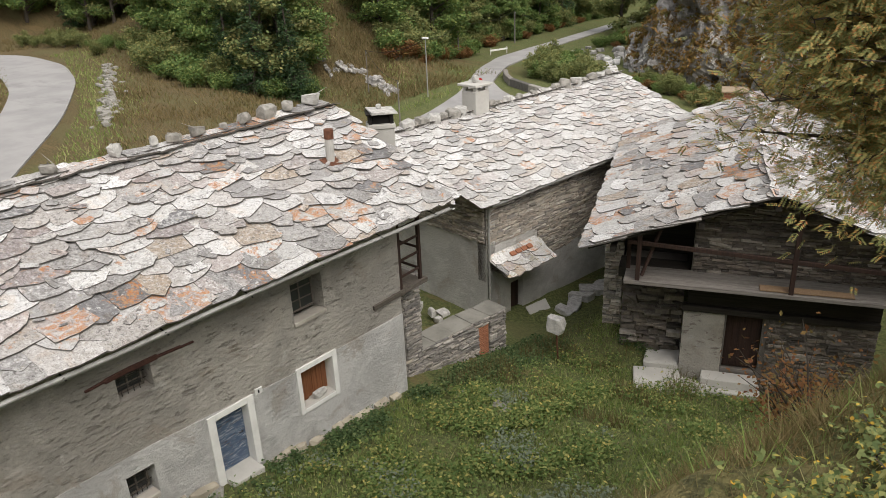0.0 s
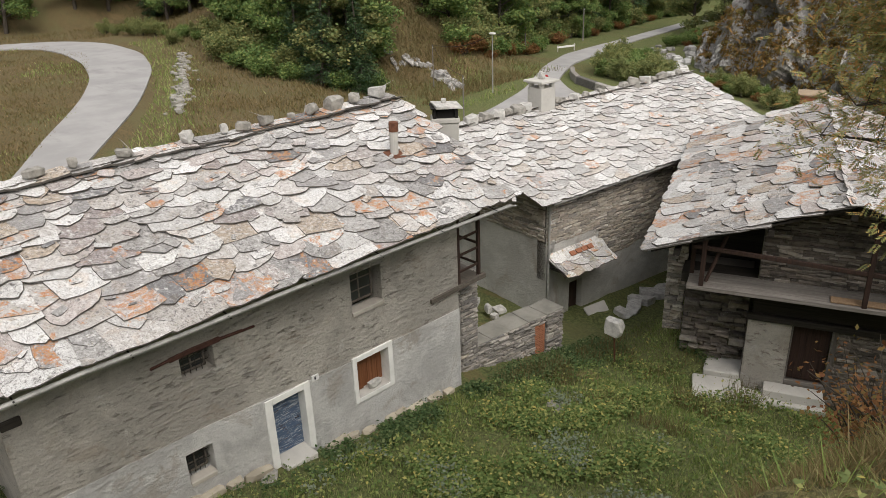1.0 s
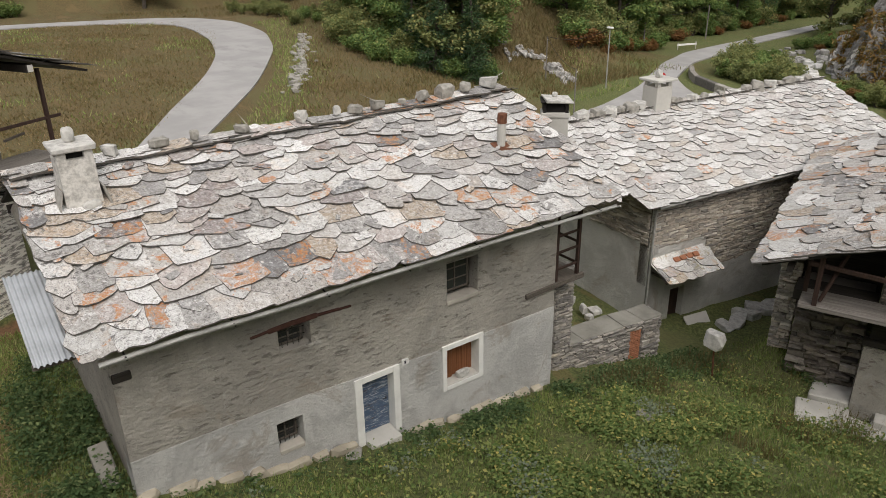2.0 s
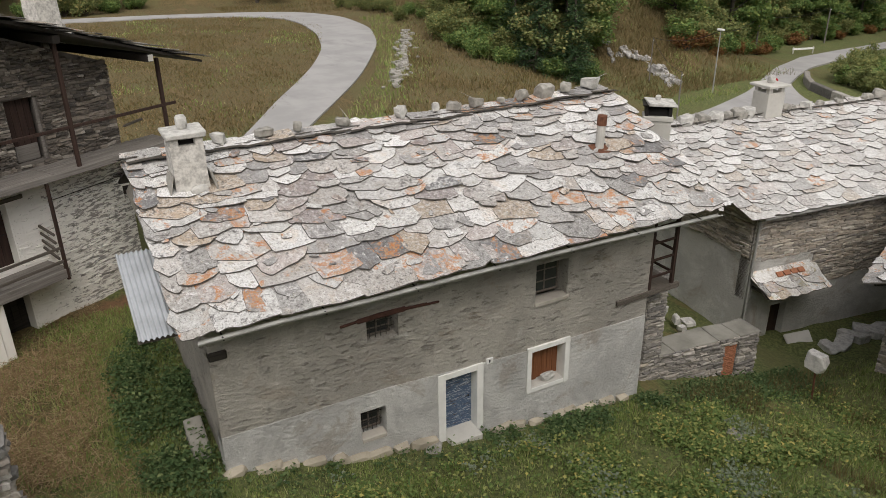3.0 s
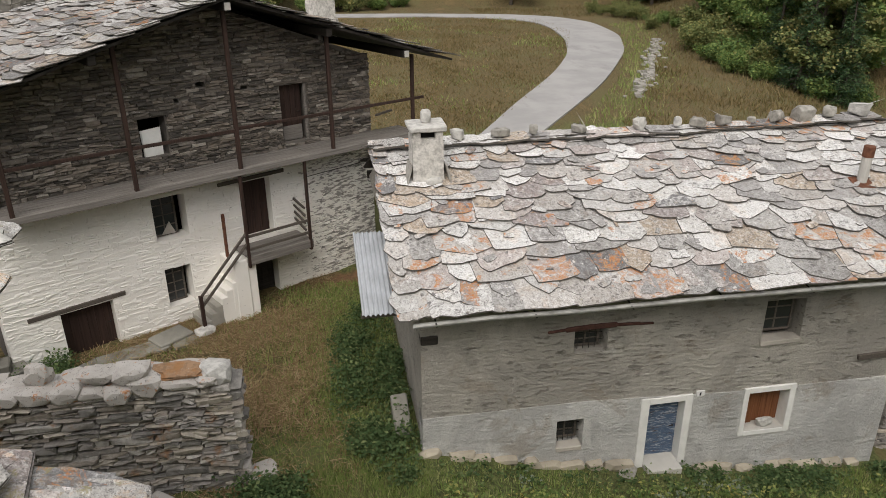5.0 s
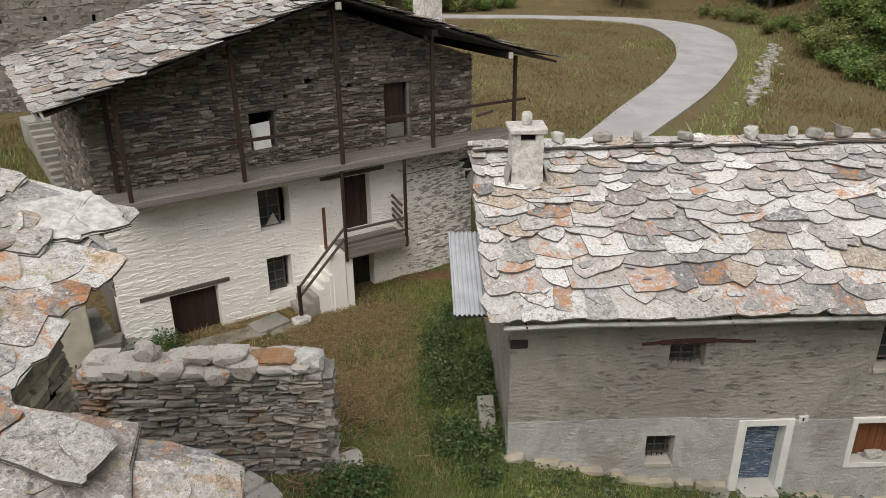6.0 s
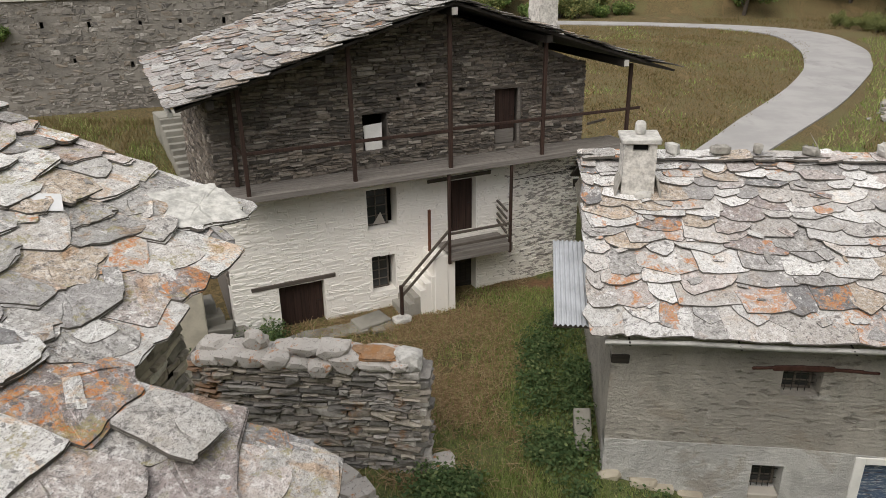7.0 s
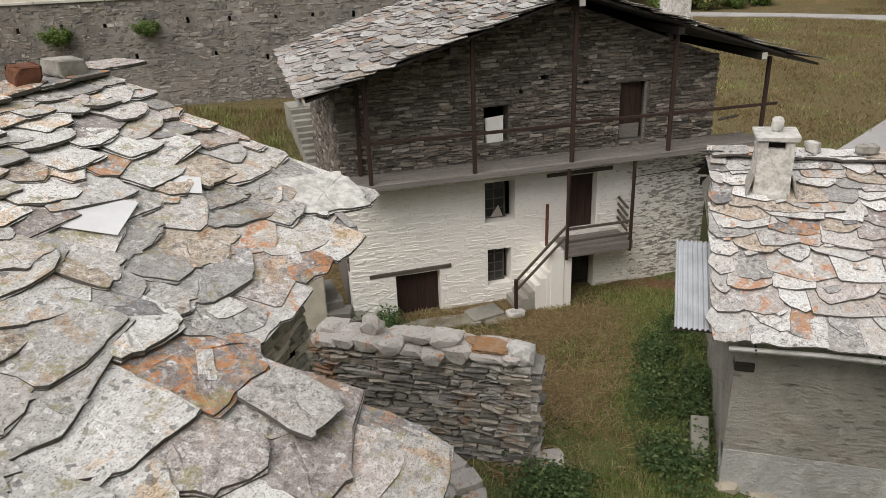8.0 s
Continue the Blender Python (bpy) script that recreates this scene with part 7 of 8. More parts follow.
# ---- rocks, poles and walls in the valley ----
def cliff():
    """A crag that leans back: its face, the flank that turns away, a crown and a back."""
    rr = np.random.default_rng(149)

    def face(u, z):
        """The plain face at u metres from its edge, before it is broken up."""
        edge = Vector((-21.6 + 0.22 * (z + 3.6), 66.0 + 0.42 * (z + 3.6), z))
        if u < 0:
            return edge + Vector((-0.26, 0.966, 0)) * -u, Vector((-0.966, -0.26, 0.1))
        return edge + Vector((0.95, -0.31, 0)) * u, Vector((-0.24, -0.87, 0.42))

    def facets(p, size, seed):
        q = p / size + Vector((seed, 0, seed))
        near, spots = noise.voronoi(q)
        tilt = noise.cell_vector(spots[0] * 7.31 + Vector((0.5, 0.5, 0.5)))
        return ((q - spots[0]).dot(Vector(tilt) - Vector((0.5, 0.5, 0.5))) * 2.0 + 0.5 * (tilt.x - 0.5)) * size, near[1] - near[0]

    us = list(np.arange(-11, 0, 0.5)) + list(np.arange(0, 18, 0.2)) + list(np.arange(18, 36, 0.6))
    zs = list(np.arange(-9, 9, 0.2)) + list(np.arange(9, 17, 0.6))
    bm = bmesh.new()
    rows, sites = [], []
    for z in zs:
        row = []
        for u in us:
            p, out = face(u, z)
            q = Vector((p.x, p.y, p.z * 0.62 + p.x * 0.25))
            big, gap = facets(q, 4.2, 3.0)
            mid, crack = facets(q, 1.5, 9.0)
            small, _ = facets(q, 0.55, 5.0)
            d = 0.62 * big + 0.5 * mid + 0.32 * small - 0.35 * (1 - smooth(0, 0.12, gap)) - 0.14 * (1 - smooth(0, 0.1, crack)) + 1.3 * noise.noise(q * 0.17)
            row.append(bm.verts.new(p + out * float(d)))
        rows.append(row)
    top = [v.co.copy() for v in rows[-1]]
    for f, rise in ((0.25, 1.2), (0.55, 1.8), (1.0, 1.0)):
        rows.append([bm.verts.new(c.lerp(Vector((-18 + 34 * k / len(top), 92, c.z)), f) + Vector((0, 0, rise + noise.noise(c * 0.4)))) for k, c in enumerate(top)])
    rows.append([bm.verts.new((v.co.x, 97, -9)) for v in rows[-1]])
    for lo, hi in zip(rows, rows[1:]):
        for k in range(len(us) - 1):
            bm.faces.new((lo[k], lo[k + 1], hi[k + 1], hi[k]))
    bm.normal_update()
    for f in bm.faces:
        c = f.calc_center_median()
        if c.y < 80:
            sites.append((c, f.normal.copy(), f.calc_area()))
    h = thing("cliff", "grey gneiss crag streaked with white and overgrown with rusty grass", "cliff", pose(0, 0, 0))
    part("crag", bm, CLIFF, h)
    for name, mat, seed, lo, size, dense in (("grass_tuft", RUST_GRASS, 3.0, -0.3, 0.42, 70), ("shrub_cover", WOODS_PALE, 8.0, 0.5, 0.3, 36)):
        pts = []
        for co, no, area in sites:
            if noise.noise(co * 0.2 + Vector((seed, 0, seed))) + 0.6 * noise.noise(co * 0.75 + Vector((0, seed, 0))) + 0.55 * (no.z - 0.35) + 0.03 * (co.z - 0.5) > lo:
                n = int(rr.poisson(min(40, dense * area)))
                pts.append(np.array(co + no * 0.1) + rr.normal(0, 0.16, (n, 3)))
        pts = np.concatenate(pts)
        ob = quad_cloud(name, leaf_quads(pts, rr.uniform(0.6, 1.4, len(pts)) * size, rr, 0.8, 0.35), mat, h)
        ob["kind"] = "stuff"


cliff()


def outcrop():
    rr = np.random.default_rng(151)
    for k in range(15):
        f = k / 14
        x = np.interp(f, [0, 0.45, 0.55, 1], [-40.8, -36.8, -35.2, -32.2]) + rr.normal(0, 0.35)
        y = np.interp(f, [0, 0.45, 0.55, 1], [44.5, 44.2, 44.5, 44.4]) + rr.normal(0, 0.5)
        h = thing("rock_outcrop", "pale rock outcrop breaking through the slope", "rock", pose(x, y, float(land(x, y)) - 0.15, rr.normal(0, 14), 16, -14 + 25 * rr.normal()), "rock outcrops")
        for g in range(7):
            w = rr.uniform(0.12, 0.45)
            bm = bmesh.new()
            block(bm, (rr.normal(0, 0.7), rr.normal(0, 0.35), rr.normal(0, 0.2)), (w * 1.3, w * 0.6, w * rr.uniform(0.4, 0.9)), k * 11.3 + g * 2.7)
            part("boulder", bm, PALE_CLIFF, h)
    for k in range(22):
        x, y = rr.uniform(-33, -25), rr.uniform(71, 79)
        s = rr.uniform(0.25, 0.7)
        loose_stone((x, y, float(land(x, y))), (s, s * 0.8, s * 0.6), 760 + k, PALE_CLIFF, "pale water-worn boulder in the stream bed", name="river_boulder", group="river boulders")

    for k in range(16):
        f = k / 15
        x, y = np.interp(f, [0, 1], [-21.6, -26.6]) + rr.normal(0, 0.5), np.interp(f, [0, 1], [62.5, 73]) + rr.normal(0, 0.7)
        w = rr.uniform(0.2, 0.5)
        loose_stone((x, y, float(land(x, y))), (w * 1.2, w * 0.8, w * 0.8), 790 + k, WHITE_ROCK, "bleached boulder beside the stream under the crag", name="river_boulder", group="river boulders")


outcrop()


def field_wall():
    rr = np.random.default_rng(152)
    bm = bmesh.new()
    for k in range(130):
        f = rr.random()
        x = np.interp(f, [0, 0.4, 1], [-33.5, -41, -57]) + rr.normal(0, 0.25)
        y = np.interp(f, [0, 0.4, 1], [19.2, 23.6, 31.6]) + rr.normal(0, 0.3)
        s = rr.uniform(0.12, 0.3)
        block(bm, (x, y, float(land(x, y)) + rr.uniform(-0.05, 0.25)), (s, s * 0.8, s * 0.5), 800 + k)
    h = thing("field_wall", "tumbled dry-stone field wall half sunk in grass", "wall", pose(0, 0, 0), kind="stuff")
    part("rubble", bm, GREY_BOULDER, h)


field_wall()


def road_wall():
    h = thing("roadside_wall", "low mossy stone wall along the side road", "wall", pose(0, 0, 0))
    pts = [(-29.2, 56.6), (-27.6, 54.6), (-26.1, 53.3), (-23.5, 52.4), (-20.7, 51.6), (-17, 50.5)]
    for a, b in zip(pts, pts[1:]):
        bm = bmesh.new()
        za, zb = float(land(*a)), float(land(*b))
        beam(bm, (*a, za + 0.25), (*b, zb + 0.25), 0.45, 0.9, 0.05)
        part("wall_length", bm, FAR_STONE, h)


road_wall()


def pole(x, y, height, name, label, lamp=False, wood=True, r=0.09):
    z = float(land(x, y))
    h = thing(name, label, "pole", pose(x, y, z), "roadside poles")
    bm = bmesh.new()
    rod(bm, (0, 0, -0.3), (0, 0, height), r, r * 0.7, 8)
    part("mast", bm, GREY_BOARD if wood else ZINC, h)
    if lamp:
        bm = bmesh.new()
        box(bm, (-0.28, -0.16, height), (0.28, 0.16, height + 0.14), 0.04)
        part("lamp_head", bm, MIST_PLASTIC, h, "white lamp head")
    else:
        bm = bmesh.new()
        rod(bm, (0, 0, height - 0.25), (0.12, 0, height - 0.15), 0.03, 0.03, 6)
        part("insulator", bm, MIST_PLASTIC, h)
    return Vector((x, y, z + height))


tops = [pole(-24.4, 36.9, 3.8, "power_pole", "weathered wooden power pole beside the road", r=0.06),
        pole(-33.6, 42.7, 3.6, "power_pole", "weathered wooden power pole on the rocky slope", r=0.05),
        pole(-40.8, 63.7, 3.8, "power_pole", "weathered wooden power pole before the wood"),
        pole(-43.5, 78.3, 3.9, "power_pole", "weathered wooden power pole by the valley road")]
lamp_top = pole(-29.1, 45.3, 4.8, "street_lamp", "grey steel street lamp beside the valley road", True, False, 0.06)
pole(-90, 46, 9.0, "power_pole", "tall wooden power pole above the bend")


def cables():
    h = thing("cable_run", "thin dark overhead cables sagging between poles", "cable", pose(0, 0, 0), kind="stuff")
    for a, b in ((tops[0], tops[1]), (tops[1], lamp_top), (lamp_top, tops[2]), (tops[2], tops[3])):
        bm = bmesh.new()
        tube(bm, [a.lerp(b, f) - Vector((0, 0, 2.0 * f * (1 - f))) for f in np.linspace(0, 1, 12)], 0.02, 4)
        part("cable", bm, IRON, h)


cables()


def road_sign():
    z = float(land(-24.5, 46.6))
    h = thing("road_sign", "red round no-entry sign on a thin post", "sign", pose(-24.5, 46.6, z, 0, 0, 45))
    bm = bmesh.new()
    rod(bm, (0, 0, 0), (0, 0, 2.1), 0.035)
    part("post", bm, ZINC, h)
    bm = bmesh.new()
    rod(bm, (0, -0.02, 1.85), (0, -0.05, 1.85), 0.24, 0.24, 20)
    disc = part("disc", bm, RED_SIGN, h)
    bm = bmesh.new()
    box(bm, (-0.16, -0.065, 1.81), (0.16, -0.051, 1.89))
    part("bar", bm, MIST_PLASTIC, disc, "white bar")
    h = thing("road_barrier", "short white road barrier on posts", "barrier", pose(-39.9, 70.0, float(land(-39.9, 70.0)), 0, 0, 75))
    for x in (-1.2, 1.2):
        bm = bmesh.new()
        rod(bm, (x, 0, -0.1), (x, 0, 0.75), 0.06)
        part("post", bm, CONCRETE, h)
    bm = bmesh.new()
    box(bm, (-1.3, -0.05, 0.42), (1.3, 0.05, 0.62), 0.02)
    part("rail", bm, WHITE_PAINT, h)


road_sign()


# ---- trees ----
def broadleaf(seed, height, spread, leaves, mat, name, label, size=0.3, base=0.06):
    """A tree with a tapered trunk, limbs and a crown of leaf clumps."""
    r = np.random.default_rng(seed)
    h = thing(name, label, "tree", pose(0, 0, 0), "trees of the valley")
    bm = bmesh.new()
    lean = r.normal(0, 0.05, 2)
    trunk = [(lean[0] * z, lean[1] * z, z) for z in np.linspace(-0.3, height * 0.8, 7)]
    tube(bm, trunk, list(np.linspace(0.028 * height, 0.008 * height, 7)), 7)
    tips = []
    for k in range(22):
        z = height * r.uniform(base, 0.8)
        a = k * 2.4 + r.uniform(-0.4, 0.4)
        reach = spread * (0.55 + 0.45 * math.sin(math.pi * min(1, (z / height - base) / (1 - base) * 0.85 + 0.15))) * r.uniform(0.75, 1.1)
        start = Vector((lean[0] * z, lean[1] * z, z))
        end = start + Vector((math.cos(a) * reach, math.sin(a) * reach, reach * r.uniform(0.1, 0.6)))
        mid = start.lerp(end, 0.5) + Vector((0, 0, reach * 0.1))
        tube(bm, [start, mid, end], [0.009 * height, 0.006 * height, 0.002 * height], 5)
        tips += [end, mid, start.lerp(end, 0.75)]
    tips += [Vector((lean[0] * height + r.normal(0, spread * 0.2), lean[1] * height + r.normal(0, spread * 0.2), height * r.uniform(0.75, 0.98))) for _ in range(9)]
    part("trunk", bm, BARK, h)
    pts = []
    for t in tips:
        n = leaves // len(tips)
        rad = spread * r.uniform(0.2, 0.36)
        d = r.normal(size=(n, 3))
        d /= np.linalg.norm(d, axis=1, keepdims=True)
        pts.append(np.array(t) + d * (rad * r.uniform(0.45, 1.05, (n, 1))) * np.array([1, 1, 0.7]))
    pts = np.concatenate(pts)
    quad_cloud("crown", leaf_quads(pts, r.uniform(0.7, 1.4, len(pts)) * size, r, 0.5, 0.75), mat, h)
    return h


def conifer(seed, height, spread, mat, name, label):
    r = np.random.default_rng(seed)
    h = thing(name, label, "tree", pose(0, 0, 0), "trees of the valley")
    bm = bmesh.new()
    tube(bm, [(0, 0, -0.3), (0, 0, height * 0.5), (0, 0, height)], [0.02 * height, 0.012 * height, 0.002 * height], 7)
    pts, sizes = [], []
    z = height * 0.07
    while z < height * 0.98:
        f = 1 - z / height
        reach = spread * (f ** 0.8) * r.uniform(0.85, 1.1) + 0.1
        count = int(6 + 5 * f)
        for k in range(count):
            a = r.uniform(0, 6.283)
            rr = reach * r.uniform(0.7, 1.1)
            tip = Vector((math.cos(a) * rr, math.sin(a) * rr, z - rr * 0.25))
            tube(bm, [(0, 0, z), tip], [0.004 * height * f + 0.01, 0.004], 3)
            n = int(52 * f + 14)
            t = r.uniform(0.15, 1.0, n) ** 0.7
            p = np.outer(t, np.array(tip) - np.array((0, 0, z))) + np.array((0, 0, z))
            p[:, 2] -= 0.3 * t * t * rr * 0.3
            p += r.normal(0, 0.09 * (0.4 + f), (n, 3)) * spread * 0.5
            pts.append(p)
        z += height * 0.045
    part("trunk", bm, BARK, h)
    pts = np.concatenate(pts)
    quad_cloud("crown", leaf_quads(pts, r.uniform(0.7, 1.4, len(pts)) * 0.2, r, 0.4, 0.5), mat, h)
    return h


def bush(seed, height, spread, leaves, mat, name, label, size=0.2):
    r = np.random.default_rng(seed)
    h = thing(name, label, "shrub", pose(0, 0, 0), "shrubs of the valley")
    bm = bmesh.new()
    tips = []
    for k in range(14):
        a = r.uniform(0, 6.283)
        rr = spread * r.uniform(0.2, 0.9)
        tip = Vector((math.cos(a) * rr, math.sin(a) * rr, height * r.uniform(0.45, 0.95) * (1.1 - 0.5 * rr / spread)))
        tube(bm, [(0, 0, -0.1), tip * 0.5 + Vector((0, 0, height * 0.1)), tip], [0.04, 0.025, 0.008], 4)
        tips += [tip, tip * 0.65]
    part("stem_cluster", bm, BARK, h)["kind"] = "stuff"
    pts = []
    for t in tips:
        n = leaves // len(tips)
        d = r.normal(size=(n, 3))
        d /= np.linalg.norm(d, axis=1, keepdims=True)
        pts.append(np.array(t) + d * spread * 0.33 * r.uniform(0.3, 1.05, (n, 1)))
    pts = np.concatenate(pts)
    pts[:, 2] = np.maximum(pts[:, 2], 0.02)
    quad_cloud("foliage", leaf_quads(pts, r.uniform(0.7, 1.4, len(pts)) * size, r, 0.5, 0.7), mat, h)
    return h


def within(poly, x, y):
    inside = False
    for (ax, ay), (bx, by) in zip(poly, poly[1:] + poly[:1]):
        if (ay > y) != (by > y) and x < (bx - ax) * (y - ay) / (by - ay) + ax:
            inside = not inside
    return inside


def plant_woods():
    r = np.random.default_rng(161)
    oak = [broadleaf(171, 9.0, 3.1, 9500, WOODS, "broadleaf_tree", "full green broadleaf tree at the edge of the wood", 0.24),
           broadleaf(172, 8.0, 2.7, 8500, WOODS_PALE, "broadleaf_tree", "pale green ash tree beginning to turn", 0.24)]
    fir = [conifer(173, 10.0, 2.4, CONIFER, "spruce_tree", "dark green spruce tree among broadleaf trees")]
    shrub = [bush(174, 2.6, 1.8, 4200, WOODS_PALE, "willow_shrub", "grey-green willow shrub by the stream", 0.17),
             bush(175, 1.6, 1.5, 3400, WOODS, "hazel_shrub", "dense green hazel shrub", 0.17),
             bush(176, 1.1, 1.2, 2200, RUSSET, "rust_shrub", "rust-red autumn shrub beside the road", 0.14)]
    used = set()

    lanes = [(-25, 42, 3.5), (-27, 48, 4), (-30, 54, 4.5), (-33, 60, 4.5), (-35.5, 66, 5), (-37.5, 73, 5), (-38.5, 80, 5), (-39.5, 88, 5), (-40.3, 96, 5), (-41, 104, 5), (-42, 114, 5), (-43, 128, 5), (-23, 47, 4), (-26, 50, 4)]

    def plant(kind, x, y, scale, sink=0.0):
        if any((x - a) ** 2 + (y - b) ** 2 < c * c for a, b, c in lanes):
            return
        m = pose(x, y, float(land(x, y)) - sink, r.normal(0, 2), r.normal(0, 2), r.uniform(0, 360)) @ Matrix.Diagonal((scale * r.uniform(0.9, 1.1), scale * r.uniform(0.9, 1.1), scale, 1))
        if kind.name not in used:
            used.add(kind.name)
            kind.matrix_basis = m
            return
        c = copy_thing(kind, Matrix())
        c.matrix_basis = m

    def fill(poly, count, kinds, lo, hi, gap):
        spots, tries = [], 0
        xs, ys = [p[0] for p in poly], [p[1] for p in poly]
        while len(spots) < count and tries < 6000:
            tries += 1
            x, y = r.uniform(min(xs), max(xs)), r.uniform(min(ys), max(ys))
            if within(poly, x, y) and all((x - a) ** 2 + (y - b) ** 2 > gap * gap for a, b in spots):
                spots.append((x, y))
                plant(kinds[int(r.integers(len(kinds)))], x, y, r.uniform(lo, hi))

    for x, y, s in ((-38.5, 34.5, 0.95), (-37.5, 37.6, 0.8), (-41.5, 40.5, 1.05)):
        plant(fir[0], x, y, s)
    fill([(-40, 31), (-36.5, 38.5), (-43, 44), (-56, 56), (-75, 60), (-82, 50), (-72, 45), (-58, 38)], 54, [oak[0], oak[0], oak[1], fir[0]], 0.8, 1.25, 2.3)
    fill([(-46, 52), (-40, 61), (-50, 69), (-70, 80), (-92, 72), (-75, 58), (-56, 57)], 44, [oak[0], oak[1], fir[0], oak[0]], 0.8, 1.3, 2.6)
    fill([(-51, 70), (-50, 80), (-51.5, 100), (-52, 120), (-50, 140), (-100, 150), (-120, 100), (-90, 76)], 66, [oak[0], oak[1], oak[1], fir[0]], 1.0, 1.6, 3.6)
    fill([(-37, 88), (-38.5, 130), (-24, 130), (-26, 88)], 18, [oak[1], oak[0], shrub[0]], 0.7, 1.2, 2.6)
    fill([(-34, 51), (-38, 56), (-43, 62), (-47, 74), (-50, 72), (-46, 60), (-39, 51.5)], 48, [shrub[2], shrub[2], shrub[1], shrub[0]], 0.7, 1.4, 1.2)
    fill([(-44, 58), (-48.5, 71), (-62, 78), (-60, 58), (-50, 54)], 30, [oak[0], oak[1], oak[1], shrub[1]], 0.7, 1.1, 2.2)
    fill([(-46, 41), (-50, 44), (-58, 46), (-56, 52), (-48, 50)], 16, [shrub[1], shrub[0], oak[1]], 0.4, 0.8, 1.6)
    fill([(-98, -40), (-96, 8), (-97, 40), (-112, 46), (-118, -40)], 28, [oak[0], oak[1], shrub[1]], 0.8, 1.3, 3.2)
    fill([(-90, 34), (-80, 40), (-74, 46), (-92, 70), (-112, 60), (-106, 40)], 28, [oak[0], oak[1], fir[0]], 0.8, 1.3, 2.6)
    fill([(-41, 29.5), (-35.5, 38), (-37, 40.5), (-42, 33), (-60, 37), (-59, 35.5)], 16, [shrub[1], shrub[0]], 0.8, 1.3, 1.4)
    fill([(-50, 68), (-47.5, 80), (-48.5, 100), (-51, 100), (-52, 80), (-54, 70)], 26, [shrub[1], shrub[0], shrub[1]], 1.0, 1.8, 1.6)
    fill([(-97, 14), (-92, 34), (-82, 42), (-92, 62), (-116, 64), (-120, 14)], 30, [oak[0], oak[1], oak[0], fir[0]], 1.0, 1.5, 3.0)
    fill([(-92, -35), (-93, 8), (-98, 12), (-99, -35)], 30, [shrub[1], shrub[0]], 0.9, 1.6, 2.0)
    fill([(-84, 33), (-80, 38), (-66, 37), (-60, 36), (-62, 33.5), (-78, 34.5)], 14, [shrub[1], shrub[0], shrub[0]], 0.4, 0.8, 1.6)
    fill([(-50, 70), (-47, 80), (-48, 100), (-50, 130), (-75, 140), (-80, 100), (-62, 74)], 28, [oak[0], oak[1], oak[1], fir[0]], 0.9, 1.5, 2.6)
    fill([(-46, 48.5), (-40, 49), (-37, 50.5), (-44, 55), (-52, 56)], 12, [shrub[1], shrub[0]], 0.6, 1.0, 1.6)

    fill([(-37.5, 47.5), (-41.5, 57), (-46, 70), (-46.5, 82), (-62, 84), (-54, 62), (-46, 50)], 40, [oak[0], oak[1], oak[0], fir[0]], 0.6, 1.0, 2.0)
    fill([(-34.8, 48.5), (-37, 54), (-41.5, 63), (-44, 62), (-39, 52), (-36.6, 48)], 32, [shrub[2], shrub[2], shrub[2], shrub[1]], 0.9, 1.5, 0.9)
    # the wood's edge along the far side of the valley road
    fill([(-46.6, 75), (-47, 84), (-47.6, 96), (-49, 112), (-56, 112), (-54, 84), (-51, 74)], 30, [oak[0], oak[1], oak[1], fir[0]], 0.75, 1.15, 2.1)
    fill([(-44.2, 74), (-45.0, 86), (-46, 98), (-48, 112), (-50, 112), (-48, 96), (-47, 84), (-46.5, 74)], 30, [shrub[1], shrub[0], shrub[1], shrub[2]], 0.6, 1.2, 1.2)
    fill([(-47.5, 71), (-43, 69.5), (-39.8, 62.5), (-38, 57.5), (-43, 58.5), (-47, 64)], 30, [shrub[2], shrub[2], shrub[2], shrub[1]], 0.7, 1.15, 1.3)
    # scrub between the side road and the stream, rusty brush behind it, bushes at the foot of the crag
    fill([(-29.8, 61), (-25, 57.2), (-20.5, 57.8), (-23.2, 63), (-27, 67.5), (-31.2, 67)], 50, [shrub[0], shrub[0], shrub[1], shrub[2]], 0.6, 1.05, 0.9)
    fill([(-33, 80), (-34.5, 94), (-29, 94), (-29, 80)], 22, [shrub[2], shrub[2], shrub[1]], 0.5, 0.8, 1.3)
    fill([(-31, 68.5), (-28.5, 69.5), (-30.5, 73), (-32.5, 72)], 8, [shrub[2], shrub[1]], 0.35, 0.55, 1.0)
    fill([(-18.5, 60.5), (-9, 56), (-3, 55), (-3, 57.5), (-9, 59.5), (-17, 63)], 30, [shrub[1], shrub[0], shrub[2]], 0.4, 0.75, 1.0)

    # shrubs rooted in the terrace wall
    for x, y, z, s in ((-15.3, -27.95, 6.6, 0.5), (-17.0, -24.45, 6.8, 0.45), (-14.5, -29.6, 4.6, 0.35)):
        c = copy_thing(shrub[1], Matrix())
        c.matrix_basis = pose(x, y, z) @ Matrix.Diagonal((s, s, s, 1))


plant_woods()


